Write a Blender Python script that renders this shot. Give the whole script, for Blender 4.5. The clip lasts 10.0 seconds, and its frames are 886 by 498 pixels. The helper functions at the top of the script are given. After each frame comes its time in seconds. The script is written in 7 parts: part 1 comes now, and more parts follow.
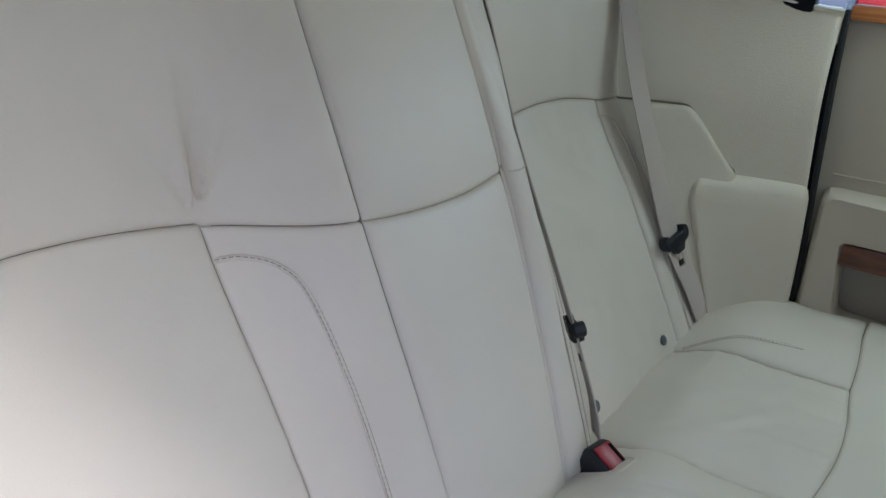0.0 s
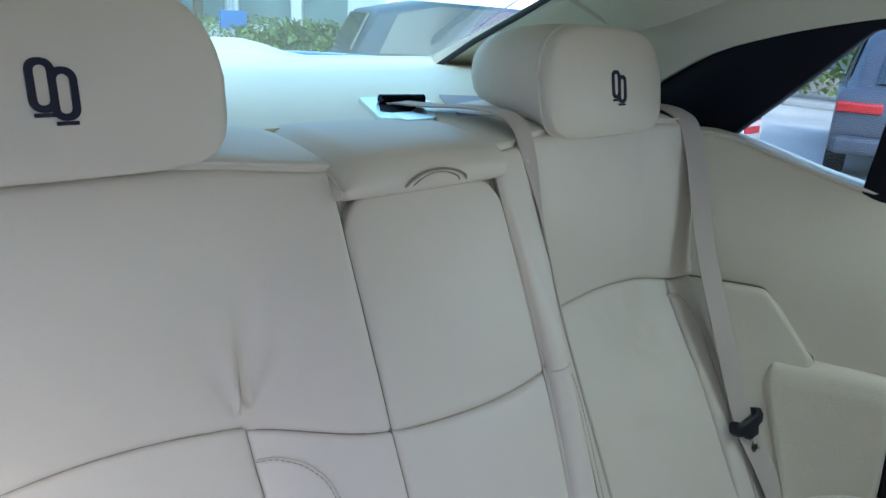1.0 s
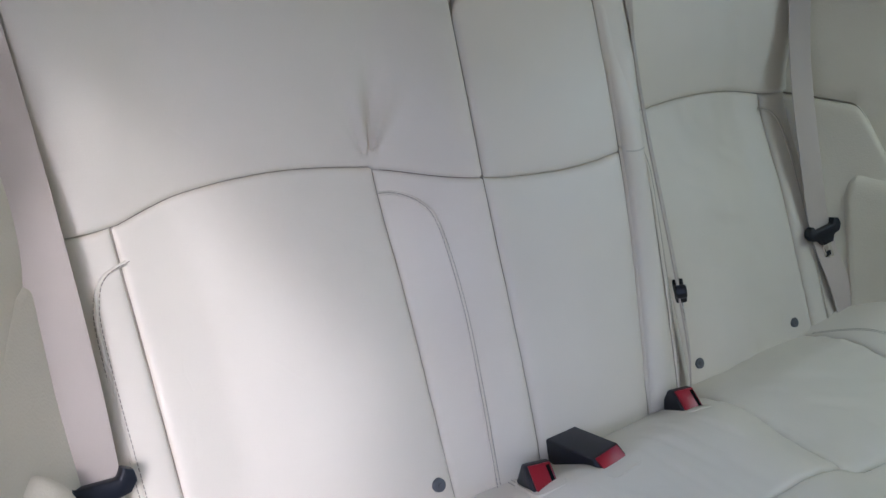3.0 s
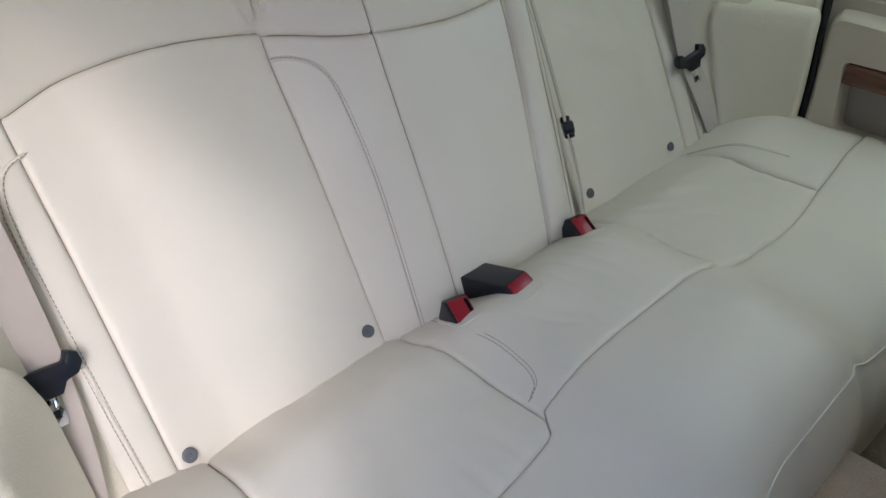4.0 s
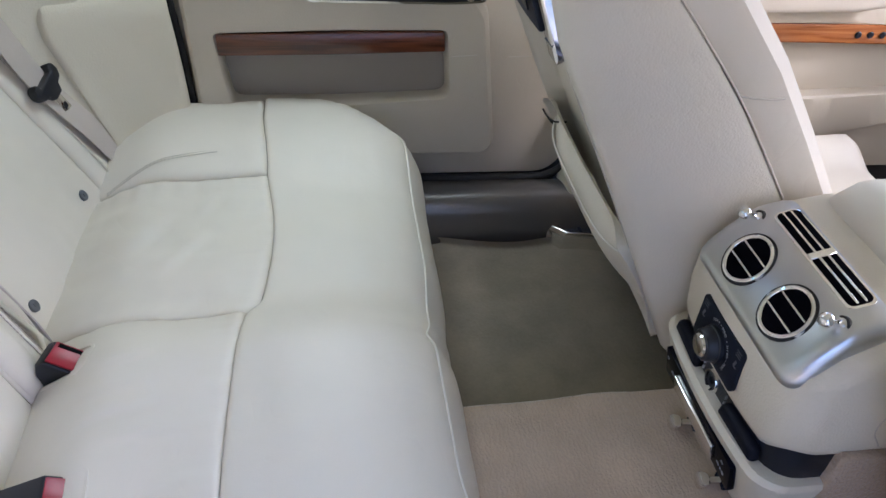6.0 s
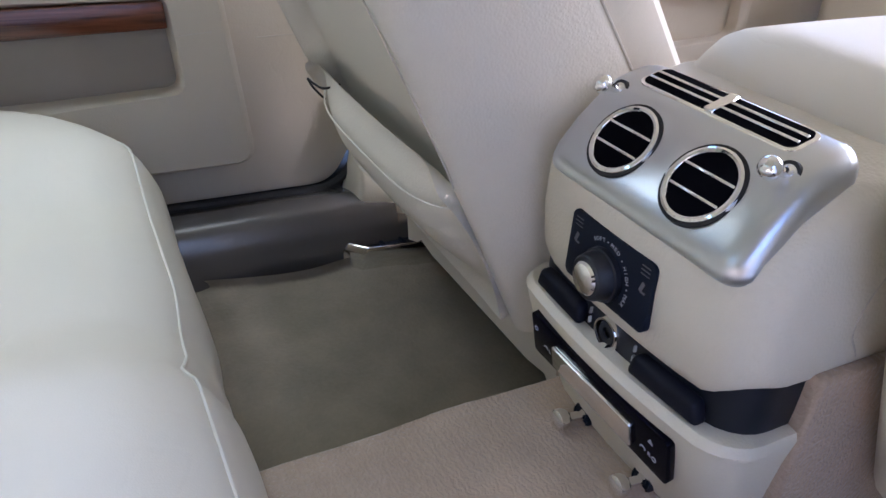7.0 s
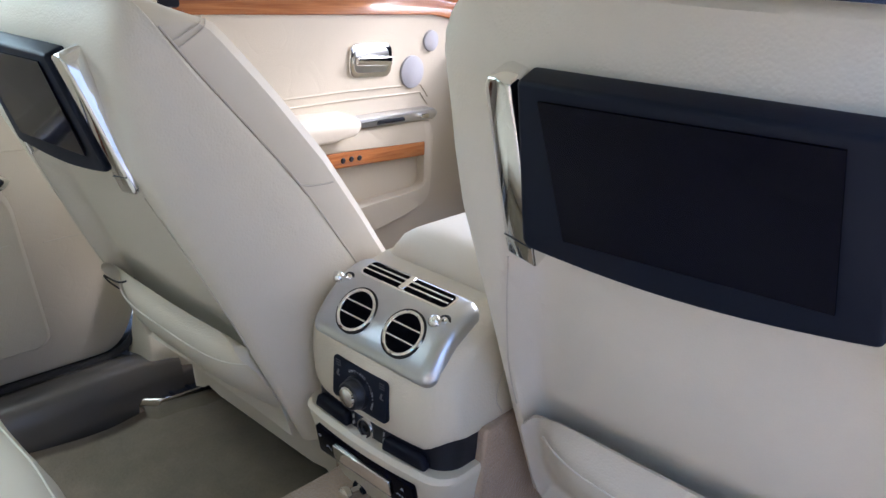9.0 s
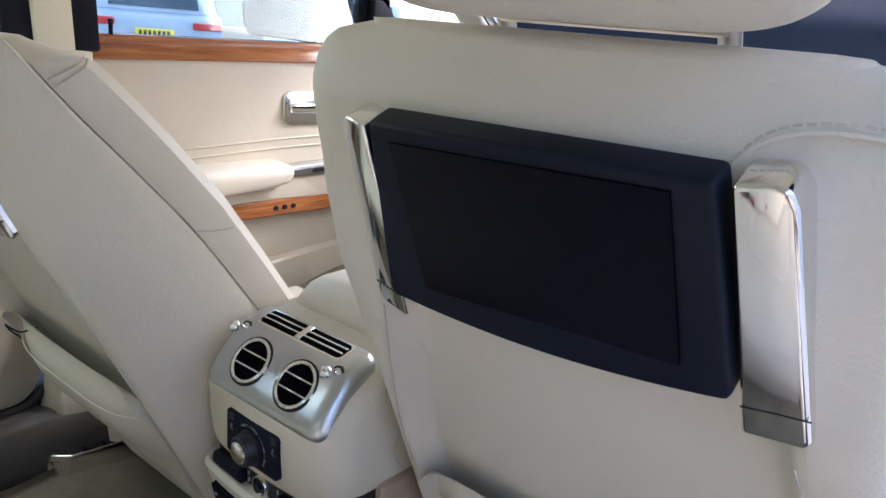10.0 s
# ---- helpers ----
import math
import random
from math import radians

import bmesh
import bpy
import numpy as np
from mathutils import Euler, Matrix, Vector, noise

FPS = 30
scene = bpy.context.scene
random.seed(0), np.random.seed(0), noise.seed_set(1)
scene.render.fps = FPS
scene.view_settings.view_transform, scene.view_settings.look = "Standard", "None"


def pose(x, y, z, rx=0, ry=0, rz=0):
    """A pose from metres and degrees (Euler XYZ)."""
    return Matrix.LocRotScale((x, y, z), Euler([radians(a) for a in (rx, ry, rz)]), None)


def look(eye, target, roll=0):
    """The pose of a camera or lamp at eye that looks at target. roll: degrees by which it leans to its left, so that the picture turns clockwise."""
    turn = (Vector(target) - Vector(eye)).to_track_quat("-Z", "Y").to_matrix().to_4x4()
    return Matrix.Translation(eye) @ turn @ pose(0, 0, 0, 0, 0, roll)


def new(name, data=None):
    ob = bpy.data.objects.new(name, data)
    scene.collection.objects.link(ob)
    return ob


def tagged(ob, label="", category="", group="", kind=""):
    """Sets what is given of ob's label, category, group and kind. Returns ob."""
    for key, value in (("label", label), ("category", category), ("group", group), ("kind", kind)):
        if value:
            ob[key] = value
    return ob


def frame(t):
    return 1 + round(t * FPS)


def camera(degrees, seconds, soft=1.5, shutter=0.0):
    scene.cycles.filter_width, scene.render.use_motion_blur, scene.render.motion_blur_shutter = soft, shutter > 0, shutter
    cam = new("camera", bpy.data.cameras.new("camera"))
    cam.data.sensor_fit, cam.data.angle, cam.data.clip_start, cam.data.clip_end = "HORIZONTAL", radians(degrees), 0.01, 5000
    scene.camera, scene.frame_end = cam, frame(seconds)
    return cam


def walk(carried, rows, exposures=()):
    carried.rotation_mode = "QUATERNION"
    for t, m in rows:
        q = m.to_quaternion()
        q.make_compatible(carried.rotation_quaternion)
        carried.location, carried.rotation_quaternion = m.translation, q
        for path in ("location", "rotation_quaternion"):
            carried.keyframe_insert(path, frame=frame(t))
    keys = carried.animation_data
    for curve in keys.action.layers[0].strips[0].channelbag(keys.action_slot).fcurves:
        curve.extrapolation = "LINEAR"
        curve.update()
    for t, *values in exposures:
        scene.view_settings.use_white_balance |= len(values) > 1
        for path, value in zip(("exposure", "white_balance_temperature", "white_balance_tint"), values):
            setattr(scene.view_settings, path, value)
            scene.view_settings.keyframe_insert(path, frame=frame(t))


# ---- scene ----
cam = camera(61.1, 10.0, 1.5, 0.0)
PATH = [
    (0, (-0.603, -0.308, 1.21), (0.913, 0.714, 0.398), 4.3),
    (0.5, (-0.545, -0.33, 1.276), (0.916, 0.87, 0.625), 3.1),
    (1, (-0.557, -0.377, 1.347), (0.801, 0.963, 0.749), 3.7),
    (1.5, (-0.594, -0.438, 1.373), (0.628, 1.036, 0.792), 3.6),
    (2, (-0.606, -0.495, 1.389), (0.482, 1.056, 0.75), 3.4),
    (2.5, (-0.638, -0.548, 1.342), (0.375, 1.002, 0.585), 2.9),
    (3, (-0.654, -0.587, 1.305), (0.35, 0.874, 0.378), 2.2),
    (3.2, (-0.671, -0.586, 1.295), (0.343, 0.824, 0.304), 2.0),
    (4.3, (-0.703, -0.623, 1.319), (0.475, 0.365, 0.04), 0.3),
    (4.5, (-0.689, -0.62, 1.338), (0.546, 0.243, 0.022), 0.6),
    (5, (-0.624, -0.514, 1.34), (0.79, -0.035, 0.009), 2.8),
    (5.5, (-0.536, -0.369, 1.333), (0.972, -0.287, 0.023), 4.0),
    (6, (-0.506, -0.38, 1.281), (1.029, -0.681, 0.035), 4.8),
    (6.2, (-0.468, -0.424, 1.2), (1.073, -0.858, 0.0), 4.5),
    (7.3, (-0.336, -0.453, 0.988), (1.157, -1.373, 0.027), 4.1),
    (7.5, (-0.333, -0.455, 0.986), (1.14, -1.415, 0.032), 4.0),
    (8, (-0.385, -0.426, 1.098), (1.027, -1.513, 0.189), 4.0),
    (8.5, (-0.509, -0.29, 1.185), (0.821, -1.521, 0.339), 4.1),
    (9, (-0.571, -0.245, 1.207), (0.643, -1.671, 0.503), 4.2),
    (9.5, (-0.594, -0.279, 1.217), (0.537, -1.811, 0.606), 4.3),
    (10, (-0.621, -0.318, 1.202), (0.572, -1.818, 0.631), 5.0),
]
EXPOSURE = [(0.0, 2.06, 5750, 15), (0.5, 2.20, 5700, 16), (1.5, 2.08, 5450, 13), (2.1, 2.03, 5520, 15), (3.0, 2.10, 5650, 18), (4.5, 2.05, 6050, 13), (5.5, 2.58, 5900, 20), (7.5, 3.02, 5700, 27), (9.0, 2.93, 5850, 21), (10.0, 2.67, 6000, 18)]
walk(cam, [(t, look(eye, target, roll)) for t, eye, target, roll in PATH], EXPOSURE)
# ---------------------------------------------------------------- light
world = bpy.data.worlds.new("sky")
scene.world = world
world.use_nodes = True
wn = world.node_tree
for n_ in list(wn.nodes):
    wn.nodes.remove(n_)
w_out = wn.nodes.new("ShaderNodeOutputWorld")
w_bg = wn.nodes.new("ShaderNodeBackground")
w_sky = wn.nodes.new("ShaderNodeTexSky")
w_sky.sky_type = "NISHITA"
w_sky.sun_disc = False
SUN_EL, SUN_AZ = 36.0, 206.0
w_sky.sun_elevation = radians(SUN_EL)
w_sky.sun_rotation = radians(SUN_AZ)
w_sky.air_density, w_sky.dust_density = 1.0, 1.2
w_bg.inputs["Strength"].default_value = 0.15
wn.links.new(w_sky.outputs[0], w_bg.inputs[0])
wn.links.new(w_bg.outputs[0], w_out.inputs[0])
sun_data = bpy.data.lights.new("sun", "SUN")
sun_data.energy, sun_data.angle, sun_data.color = 0.27, radians(7), (1.0, 0.98, 0.95)
sun = new("sun", sun_data)
az, el = radians(SUN_AZ), radians(SUN_EL)
sun_dir = Vector((math.sin(az) * math.cos(el), math.cos(az) * math.cos(el), math.sin(el)))
sun.matrix_world = look(sun_dir * 40, (0, 0, 0))
# skylight through the tinted window of the closed rear door
day_data = bpy.data.lights.new("window_skylight", "AREA")
day_data.shape, day_data.size, day_data.size_y = "RECTANGLE", 0.66, 0.24
day_data.energy, day_data.color = 0.58, (0.82, 1.0, 0.89)
day = new("window_skylight", day_data)
rear_data = bpy.data.lights.new("rear_window_skylight", "AREA")
rear_data.shape, rear_data.size, rear_data.size_y = "RECTANGLE", 1.0, 0.28
rear_data.energy, rear_data.color = 0.22, (1.0, 1.0, 0.86)
rear_day = new("rear_window_skylight", rear_data)
rear_day.matrix_world = look((0.0, 0.62, 1.50), (0.0, 0.52, 1.2))
screen_data = bpy.data.lights.new("windscreen_skylight", "AREA")
screen_data.shape, screen_data.size, screen_data.size_y = "RECTANGLE", 0.80, 0.34
screen_data.energy, screen_data.color = 1.15, (1.0, 0.97, 0.90)
screen_day = new("windscreen_skylight", screen_data)
screen_day.matrix_world = look((0.0, -1.93, 1.265), (0.0, -0.60, 0.62))
day.matrix_world = look((0.735, -0.50, 1.275), (0.18, -0.64, 0.56))


# ---------------------------------------------------------------- materials
def lin(c):
    return tuple(c) + (1.0,)


def material(name, base, rough=0.5, metal=0.0, vary=0.06, grain=400.0, bump=0.0, blotch=4.0, second=None, sheen=0.0, coat=0.0, spec=0.5, coord="Object"):
    """A surface with colour variation at two scales and a fine relief."""
    m = bpy.data.materials.new(name)
    m.use_nodes = True
    nt = m.node_tree
    b = nt.nodes["Principled BSDF"]
    tc = nt.nodes.new("ShaderNodeTexCoord")
    big = nt.nodes.new("ShaderNodeTexNoise")
    big.inputs["Scale"].default_value = blotch
    big.inputs["Detail"].default_value = 3
    fine = nt.nodes.new("ShaderNodeTexNoise")
    fine.inputs["Scale"].default_value = grain
    fine.inputs["Detail"].default_value = 4
    for n in (big, fine):
        nt.links.new(tc.outputs[coord], n.inputs["Vector"])
    mixn = nt.nodes.new("ShaderNodeMix")
    mixn.data_type = "RGBA"
    mixn.inputs[6].default_value = lin([c * (1 - vary) for c in base])
    mixn.inputs[7].default_value = lin(second or [min(1, c * (1 + vary)) for c in base])
    ramp = nt.nodes.new("ShaderNodeMath")
    ramp.operation = "MULTIPLY_ADD"
    nt.links.new(fine.outputs["Fac"], ramp.inputs[0])
    ramp.inputs[1].default_value = 0.5
    add = nt.nodes.new("ShaderNodeMath")
    add.operation = "MULTIPLY_ADD"
    nt.links.new(big.outputs["Fac"], add.inputs[0])
    add.inputs[1].default_value = 1.6
    add.inputs[2].default_value = -0.55
    nt.links.new(add.outputs[0], ramp.inputs[2])
    ramp.use_clamp = True
    nt.links.new(ramp.outputs[0], mixn.inputs[0])
    nt.links.new(mixn.outputs[2], b.inputs["Base Color"])
    b.inputs["Metallic"].default_value = metal
    b.inputs["Specular IOR Level"].default_value = spec
    rr = nt.nodes.new("ShaderNodeMapRange")
    rr.inputs["To Min"].default_value = max(0.02, rough * 0.88)
    rr.inputs["To Max"].default_value = min(1.0, rough * 1.12)
    nt.links.new(big.outputs["Fac"], rr.inputs["Value"])
    nt.links.new(rr.outputs[0], b.inputs["Roughness"])
    if sheen:
        b.inputs["Sheen Weight"].default_value = sheen
    if coat:
        b.inputs["Coat Weight"].default_value = coat
        b.inputs["Coat Roughness"].default_value = 0.08
    if bump:
        bp = nt.nodes.new("ShaderNodeBump")
        bp.inputs["Strength"].default_value = bump
        bp.inputs["Distance"].default_value = 0.0012
        nt.links.new(fine.outputs["Fac"], bp.inputs["Height"])
        nt.links.new(bp.outputs[0], b.inputs["Normal"])
    return m


def leather(name, base, rough=0.48, pebble=900.0, depth=0.16, folds=0.10):
    """Soft hide: pebbled cells, faint soiling and long soft creases."""
    m = material(name, base, rough, vary=0.045, grain=900.0, blotch=5.0, spec=0.42)
    nt = m.node_tree
    b = nt.nodes["Principled BSDF"]
    tc = nt.nodes["Texture Coordinate"]
    cell = nt.nodes.new("ShaderNodeTexVoronoi")
    cell.inputs["Scale"].default_value = pebble
    cell.feature = "SMOOTH_F1"
    soft = nt.nodes.new("ShaderNodeTexNoise")
    soft.inputs["Scale"].default_value = 22.0
    soft.inputs["Detail"].default_value = 4
    crease = nt.nodes.new("ShaderNodeTexNoise")
    crease.inputs["Scale"].default_value = 9.0
    crease.inputs["Detail"].default_value = 2
    crease.inputs["Distortion"].default_value = 1.2
    nt.links.new(tc.outputs["Object"], crease.inputs["Vector"])
    off = nt.nodes.new("ShaderNodeMath")
    off.operation = "SUBTRACT"
    off.inputs[1].default_value = 0.5
    nt.links.new(crease.outputs["Fac"], off.inputs[0])
    ridge = nt.nodes.new("ShaderNodeMath")
    ridge.operation = "ABSOLUTE"
    nt.links.new(off.outputs[0], ridge.inputs[0])
    fold = nt.nodes.new("ShaderNodeMapRange")
    fold.inputs["From Max"].default_value = 0.045
    nt.links.new(ridge.outputs[0], fold.inputs["Value"])
    b0 = nt.nodes.new("ShaderNodeBump")
    b0.inputs["Strength"].default_value = folds
    b0.inputs["Distance"].default_value = 0.0012
    nt.links.new(fold.outputs[0], b0.inputs["Height"])
    nt.links.new(tc.outputs["Object"], cell.inputs["Vector"])
    nt.links.new(tc.outputs["Object"], soft.inputs["Vector"])
    b1 = nt.nodes.new("ShaderNodeBump")
    b1.inputs["Strength"].default_value = 0.055
    nt.links.new(b0.outputs[0], b1.inputs["Normal"])
    b1.inputs["Distance"].default_value = 0.006
    nt.links.new(soft.outputs["Fac"], b1.inputs["Height"])
    b2 = nt.nodes.new("ShaderNodeBump")
    b2.inputs["Strength"].default_value = depth
    b2.inputs["Distance"].default_value = 0.0006
    b2.invert = True
    nt.links.new(cell.outputs["Distance"], b2.inputs["Height"])
    nt.links.new(b1.outputs[0], b2.inputs["Normal"])
    nt.links.new(b2.outputs[0], b.inputs["Normal"])
    return m


def wood(name, dark, light, rough=0.25, axis_scale=(60.0, 3.0, 60.0)):
    m = bpy.data.materials.new(name)
    m.use_nodes = True
    nt = m.node_tree
    b = nt.nodes["Principled BSDF"]
    tc = nt.nodes.new("ShaderNodeTexCoord")
    mp = nt.nodes.new("ShaderNodeMapping")
    mp.inputs["Scale"].default_value = axis_scale
    nz = nt.nodes.new("ShaderNodeTexNoise")
    nz.inputs["Scale"].default_value = 2.0
    nz.inputs["Detail"].default_value = 6
    nz.inputs["Distortion"].default_value = 0.6
    cr = nt.nodes.new("ShaderNodeValToRGB")
    cr.color_ramp.elements[0].position, cr.color_ramp.elements[0].color = 0.36, lin(dark)
    cr.color_ramp.elements[1].position, cr.color_ramp.elements[1].color = 0.66, lin(light)
    nt.links.new(tc.outputs["Object"], mp.inputs["Vector"])
    nt.links.new(mp.outputs[0], nz.inputs["Vector"])
    nt.links.new(nz.outputs["Fac"], cr.inputs[0])
    nt.links.new(cr.outputs[0], b.inputs["Base Color"])
    b.inputs["Roughness"].default_value = rough
    b.inputs["Coat Weight"].default_value = 0.45
    b.inputs["Coat Roughness"].default_value = 0.06
    return m


def glass(name, tint, gloss=0.03, ior=1.45):
    m = bpy.data.materials.new(name)
    m.use_nodes = True
    nt = m.node_tree
    for n in list(nt.nodes):
        nt.nodes.remove(n)
    out = nt.nodes.new("ShaderNodeOutputMaterial")
    clear = nt.nodes.new("ShaderNodeBsdfTransparent")
    clear.inputs[0].default_value = lin(tint)
    shine = nt.nodes.new("ShaderNodeBsdfGlossy")
    shine.inputs["Roughness"].default_value = gloss
    fr = nt.nodes.new("ShaderNodeFresnel")
    fr.inputs["IOR"].default_value = ior
    mix = nt.nodes.new("ShaderNodeMixShader")
    nt.links.new(fr.outputs[0], mix.inputs[0])
    nt.links.new(clear.outputs[0], mix.inputs[1])
    nt.links.new(shine.outputs[0], mix.inputs[2])
    nt.links.new(mix.outputs[0], out.inputs[0])
    return m


CREAM = (0.70, 0.64, 0.545)
hide = leather("cream_leather", CREAM, folds=0.07)
hide_front = leather("front_seat_leather", (0.68, 0.625, 0.53), 0.46, 430.0, 0.60)
hide_trim = leather("trim_leather", (0.66, 0.60, 0.48), 0.48, 430.0, 0.60)
# same cream leather, darkened so the doors' dimmer light sits in its colour
hide_door_dim = leather("door_leather_dimmed", (0.54, 0.48, 0.385), 0.5, 520.0, 0.40)
shelf_hide = leather("shelf_leather", (0.80, 0.73, 0.53), 0.5, 480.0, 0.3)
thread = material("stitching_thread", (0.55, 0.50, 0.43), 0.8, vary=0.1)
thread_light = material("pale_piping", (0.70, 0.66, 0.58), 0.6, vary=0.05)
# also colours the welts, where the dark tone stands for shade in the seams
seam_line = material("stitching_and_seam_shade", (0.30, 0.26, 0.215), 0.8, vary=0.1)
seam_dark = material("seam_shadow_welt", (0.20, 0.17, 0.13), 0.8, vary=0.1)
webbing = material("belt_webbing", (0.50, 0.43, 0.375), 0.75, vary=0.08, grain=1400.0, bump=0.5, sheen=0.2)
black_plastic = material("black_plastic", (0.005, 0.007, 0.014), 0.40, vary=0.2, grain=1200.0, bump=0.15)
satin_black = material("satin_black", (0.004, 0.0070, 0.017), 0.5, vary=0.15, grain=900.0, bump=0.1, spec=0.19)
gloss_black = material("display_glass", (0.0012, 0.0012, 0.006), 0.10, vary=0.05, spec=0.10)
navy = material("navy_trim", (0.003, 0.004, 0.011), 0.55, vary=0.15, grain=900.0, bump=0.1, spec=0.2)
navy_thread = material("navy_thread", (0.012, 0.014, 0.04), 0.7, vary=0.2, grain=1500.0, bump=0.6)
red_plastic = material("red_button", (0.30, 0.008, 0.022), 0.32, vary=0.1)
chrome = material("chrome", (0.86, 0.85, 0.83), 0.07, 1.0, vary=0.02, grain=60.0)
satin_metal = material("satin_aluminium", (0.60, 0.61, 0.62), 0.30, 1.0, vary=0.04, grain=700.0, bump=0.05)
sill_metal = material("sill_paint", (0.175, 0.163, 0.155), 0.26, 0.6, vary=0.08, grain=600.0)
grey_fabric = material("pocket_lining", (0.31, 0.27, 0.225), 0.8, vary=0.1, grain=900.0, bump=0.4)
grille_cloth = material("speaker_cloth", (0.42, 0.42, 0.46), 0.8, vary=0.12, grain=1500.0, bump=0.5)
door_grille = material("door_speaker_cloth", (0.17, 0.17, 0.19), 0.8, vary=0.12, grain=1500.0, bump=0.5)
headlining = material("headlining", (0.66, 0.63, 0.52), 0.9, vary=0.05, grain=1200.0, bump=0.3)
tan_carpet = material("tan_carpet", (0.40, 0.295, 0.208), 0.95, vary=0.22, grain=260.0, bump=1.0, sheen=0.4, blotch=9.0)
mat_carpet = material("olive_mat", (0.215, 0.178, 0.125), 0.95, vary=0.22, grain=170.0, bump=1.0, sheen=0.08, blotch=13.0)
ct = tan_carpet.node_tree
rib = ct.nodes.new("ShaderNodeTexWave")
rib.bands_direction = "Y"
rib.inputs["Scale"].default_value = 48.0
rib.inputs["Distortion"].default_value = 7.0
rib.inputs["Detail"].default_value = 2.0
rib.inputs["Detail Scale"].default_value = 3.0
ct.links.new(ct.nodes["Texture Coordinate"].outputs["Object"], rib.inputs["Vector"])
rib_bump = ct.nodes.new("ShaderNodeBump")
rib_bump.inputs["Strength"].default_value = 0.28
rib_bump.inputs["Distance"].default_value = 0.002
ct.links.new(rib.outputs["Fac"], rib_bump.inputs["Height"])
ct.links.new(ct.nodes["Bump"].outputs[0], rib_bump.inputs["Normal"])
ct.links.new(rib_bump.outputs[0], ct.nodes["Principled BSDF"].inputs["Normal"])
grey_stud = material("grey_stud", (0.10, 0.105, 0.115), 0.4, vary=0.08)
rubber = material("door_seal", (0.012, 0.012, 0.013), 0.7, vary=0.2)
wood_dark = wood("mahogany_veneer", (0.055, 0.014, 0.007), (0.17, 0.05, 0.022))
wood_warm = wood("warm_veneer", (0.26, 0.075, 0.02), (0.46, 0.17, 0.05))
clear_glass = glass("window_glass", (0.86, 0.93, 0.92))
vent_black_early = material("slot_black", (0.003, 0.003, 0.004), 0.8, vary=0.1, spec=0.1)
white_ink = material("white_marking", (0.36, 0.37, 0.39), 0.6, vary=0.05)


# ---------------------------------------------------------------- mesh tools
def mesh_of(name, geo, mat, smooth=True):
    me = bpy.data.meshes.new(name)
    if isinstance(geo, bmesh.types.BMesh):
        bmesh.ops.recalc_face_normals(geo, faces=geo.faces)
        geo.to_mesh(me)
        geo.free()
    else:
        verts, faces = geo
        me.from_pydata([tuple(v) for v in verts], [], faces)
        b = bmesh.new()
        b.from_mesh(me)
        bmesh.ops.recalc_face_normals(b, faces=b.faces)
        b.to_mesh(me)
        b.free()
    me.materials.append(mat)
    if smooth:
        me.shade_smooth()
        me.set_sharp_from_angle(angle=radians(38))
    return me


def part(name, geo, mat, parent=None, label="", smooth=True):
    ob = new(name, mesh_of(name, geo, mat, smooth))
    if parent is not None:
        ob.parent = parent
    if label:
        tagged(ob, label)
    return ob


def thing(name, at, label, category, group="", kind=""):
    ob = new(name)
    ob.empty_display_size = 0.05
    ob.location = at
    bpy.context.view_layer.update()
    return tagged(ob, label, category, group, kind)


def adopt(parent, *obs):
    """Hang meshes given in world places under a thing whose base lies elsewhere."""
    for ob in obs:
        ob.parent = parent
        ob.matrix_parent_inverse = Matrix.Translation(-parent.location)


def join(*geos):
    vs, fs = [], []
    for v, f in geos:
        k = len(vs)
        vs.extend(v)
        fs.extend([tuple(i + k for i in q) for q in f])
    return vs, fs


def moved(geo, m):
    return [m @ Vector(v) for v in geo[0]], geo[1]


def from_bm(bm):
    bm.verts.ensure_lookup_table()
    bm.verts.index_update()
    g = ([v.co.copy() for v in bm.verts], [tuple(v.index for v in f.verts) for f in bm.faces])
    bm.free()
    return g


def block(x0, x1, y0, y1, z0, z1, r=0.0, seg=3):
    """A box with rounded edges."""
    bm = bmesh.new()
    bmesh.ops.create_cube(bm, size=1.0)
    bmesh.ops.scale(bm, vec=(x1 - x0, y1 - y0, z1 - z0), verts=bm.verts)
    bmesh.ops.translate(bm, vec=((x0 + x1) / 2, (y0 + y1) / 2, (z0 + z1) / 2), verts=bm.verts)
    if r:
        bmesh.ops.bevel(bm, geom=bm.edges[:], offset=r, segments=seg, profile=0.5, affect="EDGES")
    return from_bm(bm)


def lathe(profile, steps=28):
    """Turns (radius, height) pairs about z."""
    vs, fs = [], []
    n = len(profile)
    for i in range(steps):
        a = 2 * math.pi * i / steps
        vs += [Vector((r * math.cos(a), r * math.sin(a), h)) for r, h in profile]
    for i in range(steps):
        j = (i + 1) % steps
        for k in range(n - 1):
            fs.append((i * n + k, j * n + k, j * n + k + 1, i * n + k + 1))
    for k, (r, h) in ((0, profile[0]), (n - 1, profile[-1])):
        if r > 1e-6:
            fs.append(tuple(i * n + k for i in range(steps)))
    return vs, fs


def smooth_line(points, n):
    """A Catmull-Rom line through the points, n steps for each stretch."""
    p = [Vector(q) for q in points]
    p = [p[0] * 2 - p[1]] + p + [p[-1] * 2 - p[-2]]
    out = []
    for i in range(1, len(p) - 2):
        a, b, c, d = p[i - 1:i + 3]
        for k in range(n):
            t = k / n
            out.append(0.5 * ((2 * b) + (c - a) * t + (2 * a - 5 * b + 4 * c - d) * t * t + (3 * b - a - 3 * c + d) * t ** 3))
    out.append(p[-2])
    return out


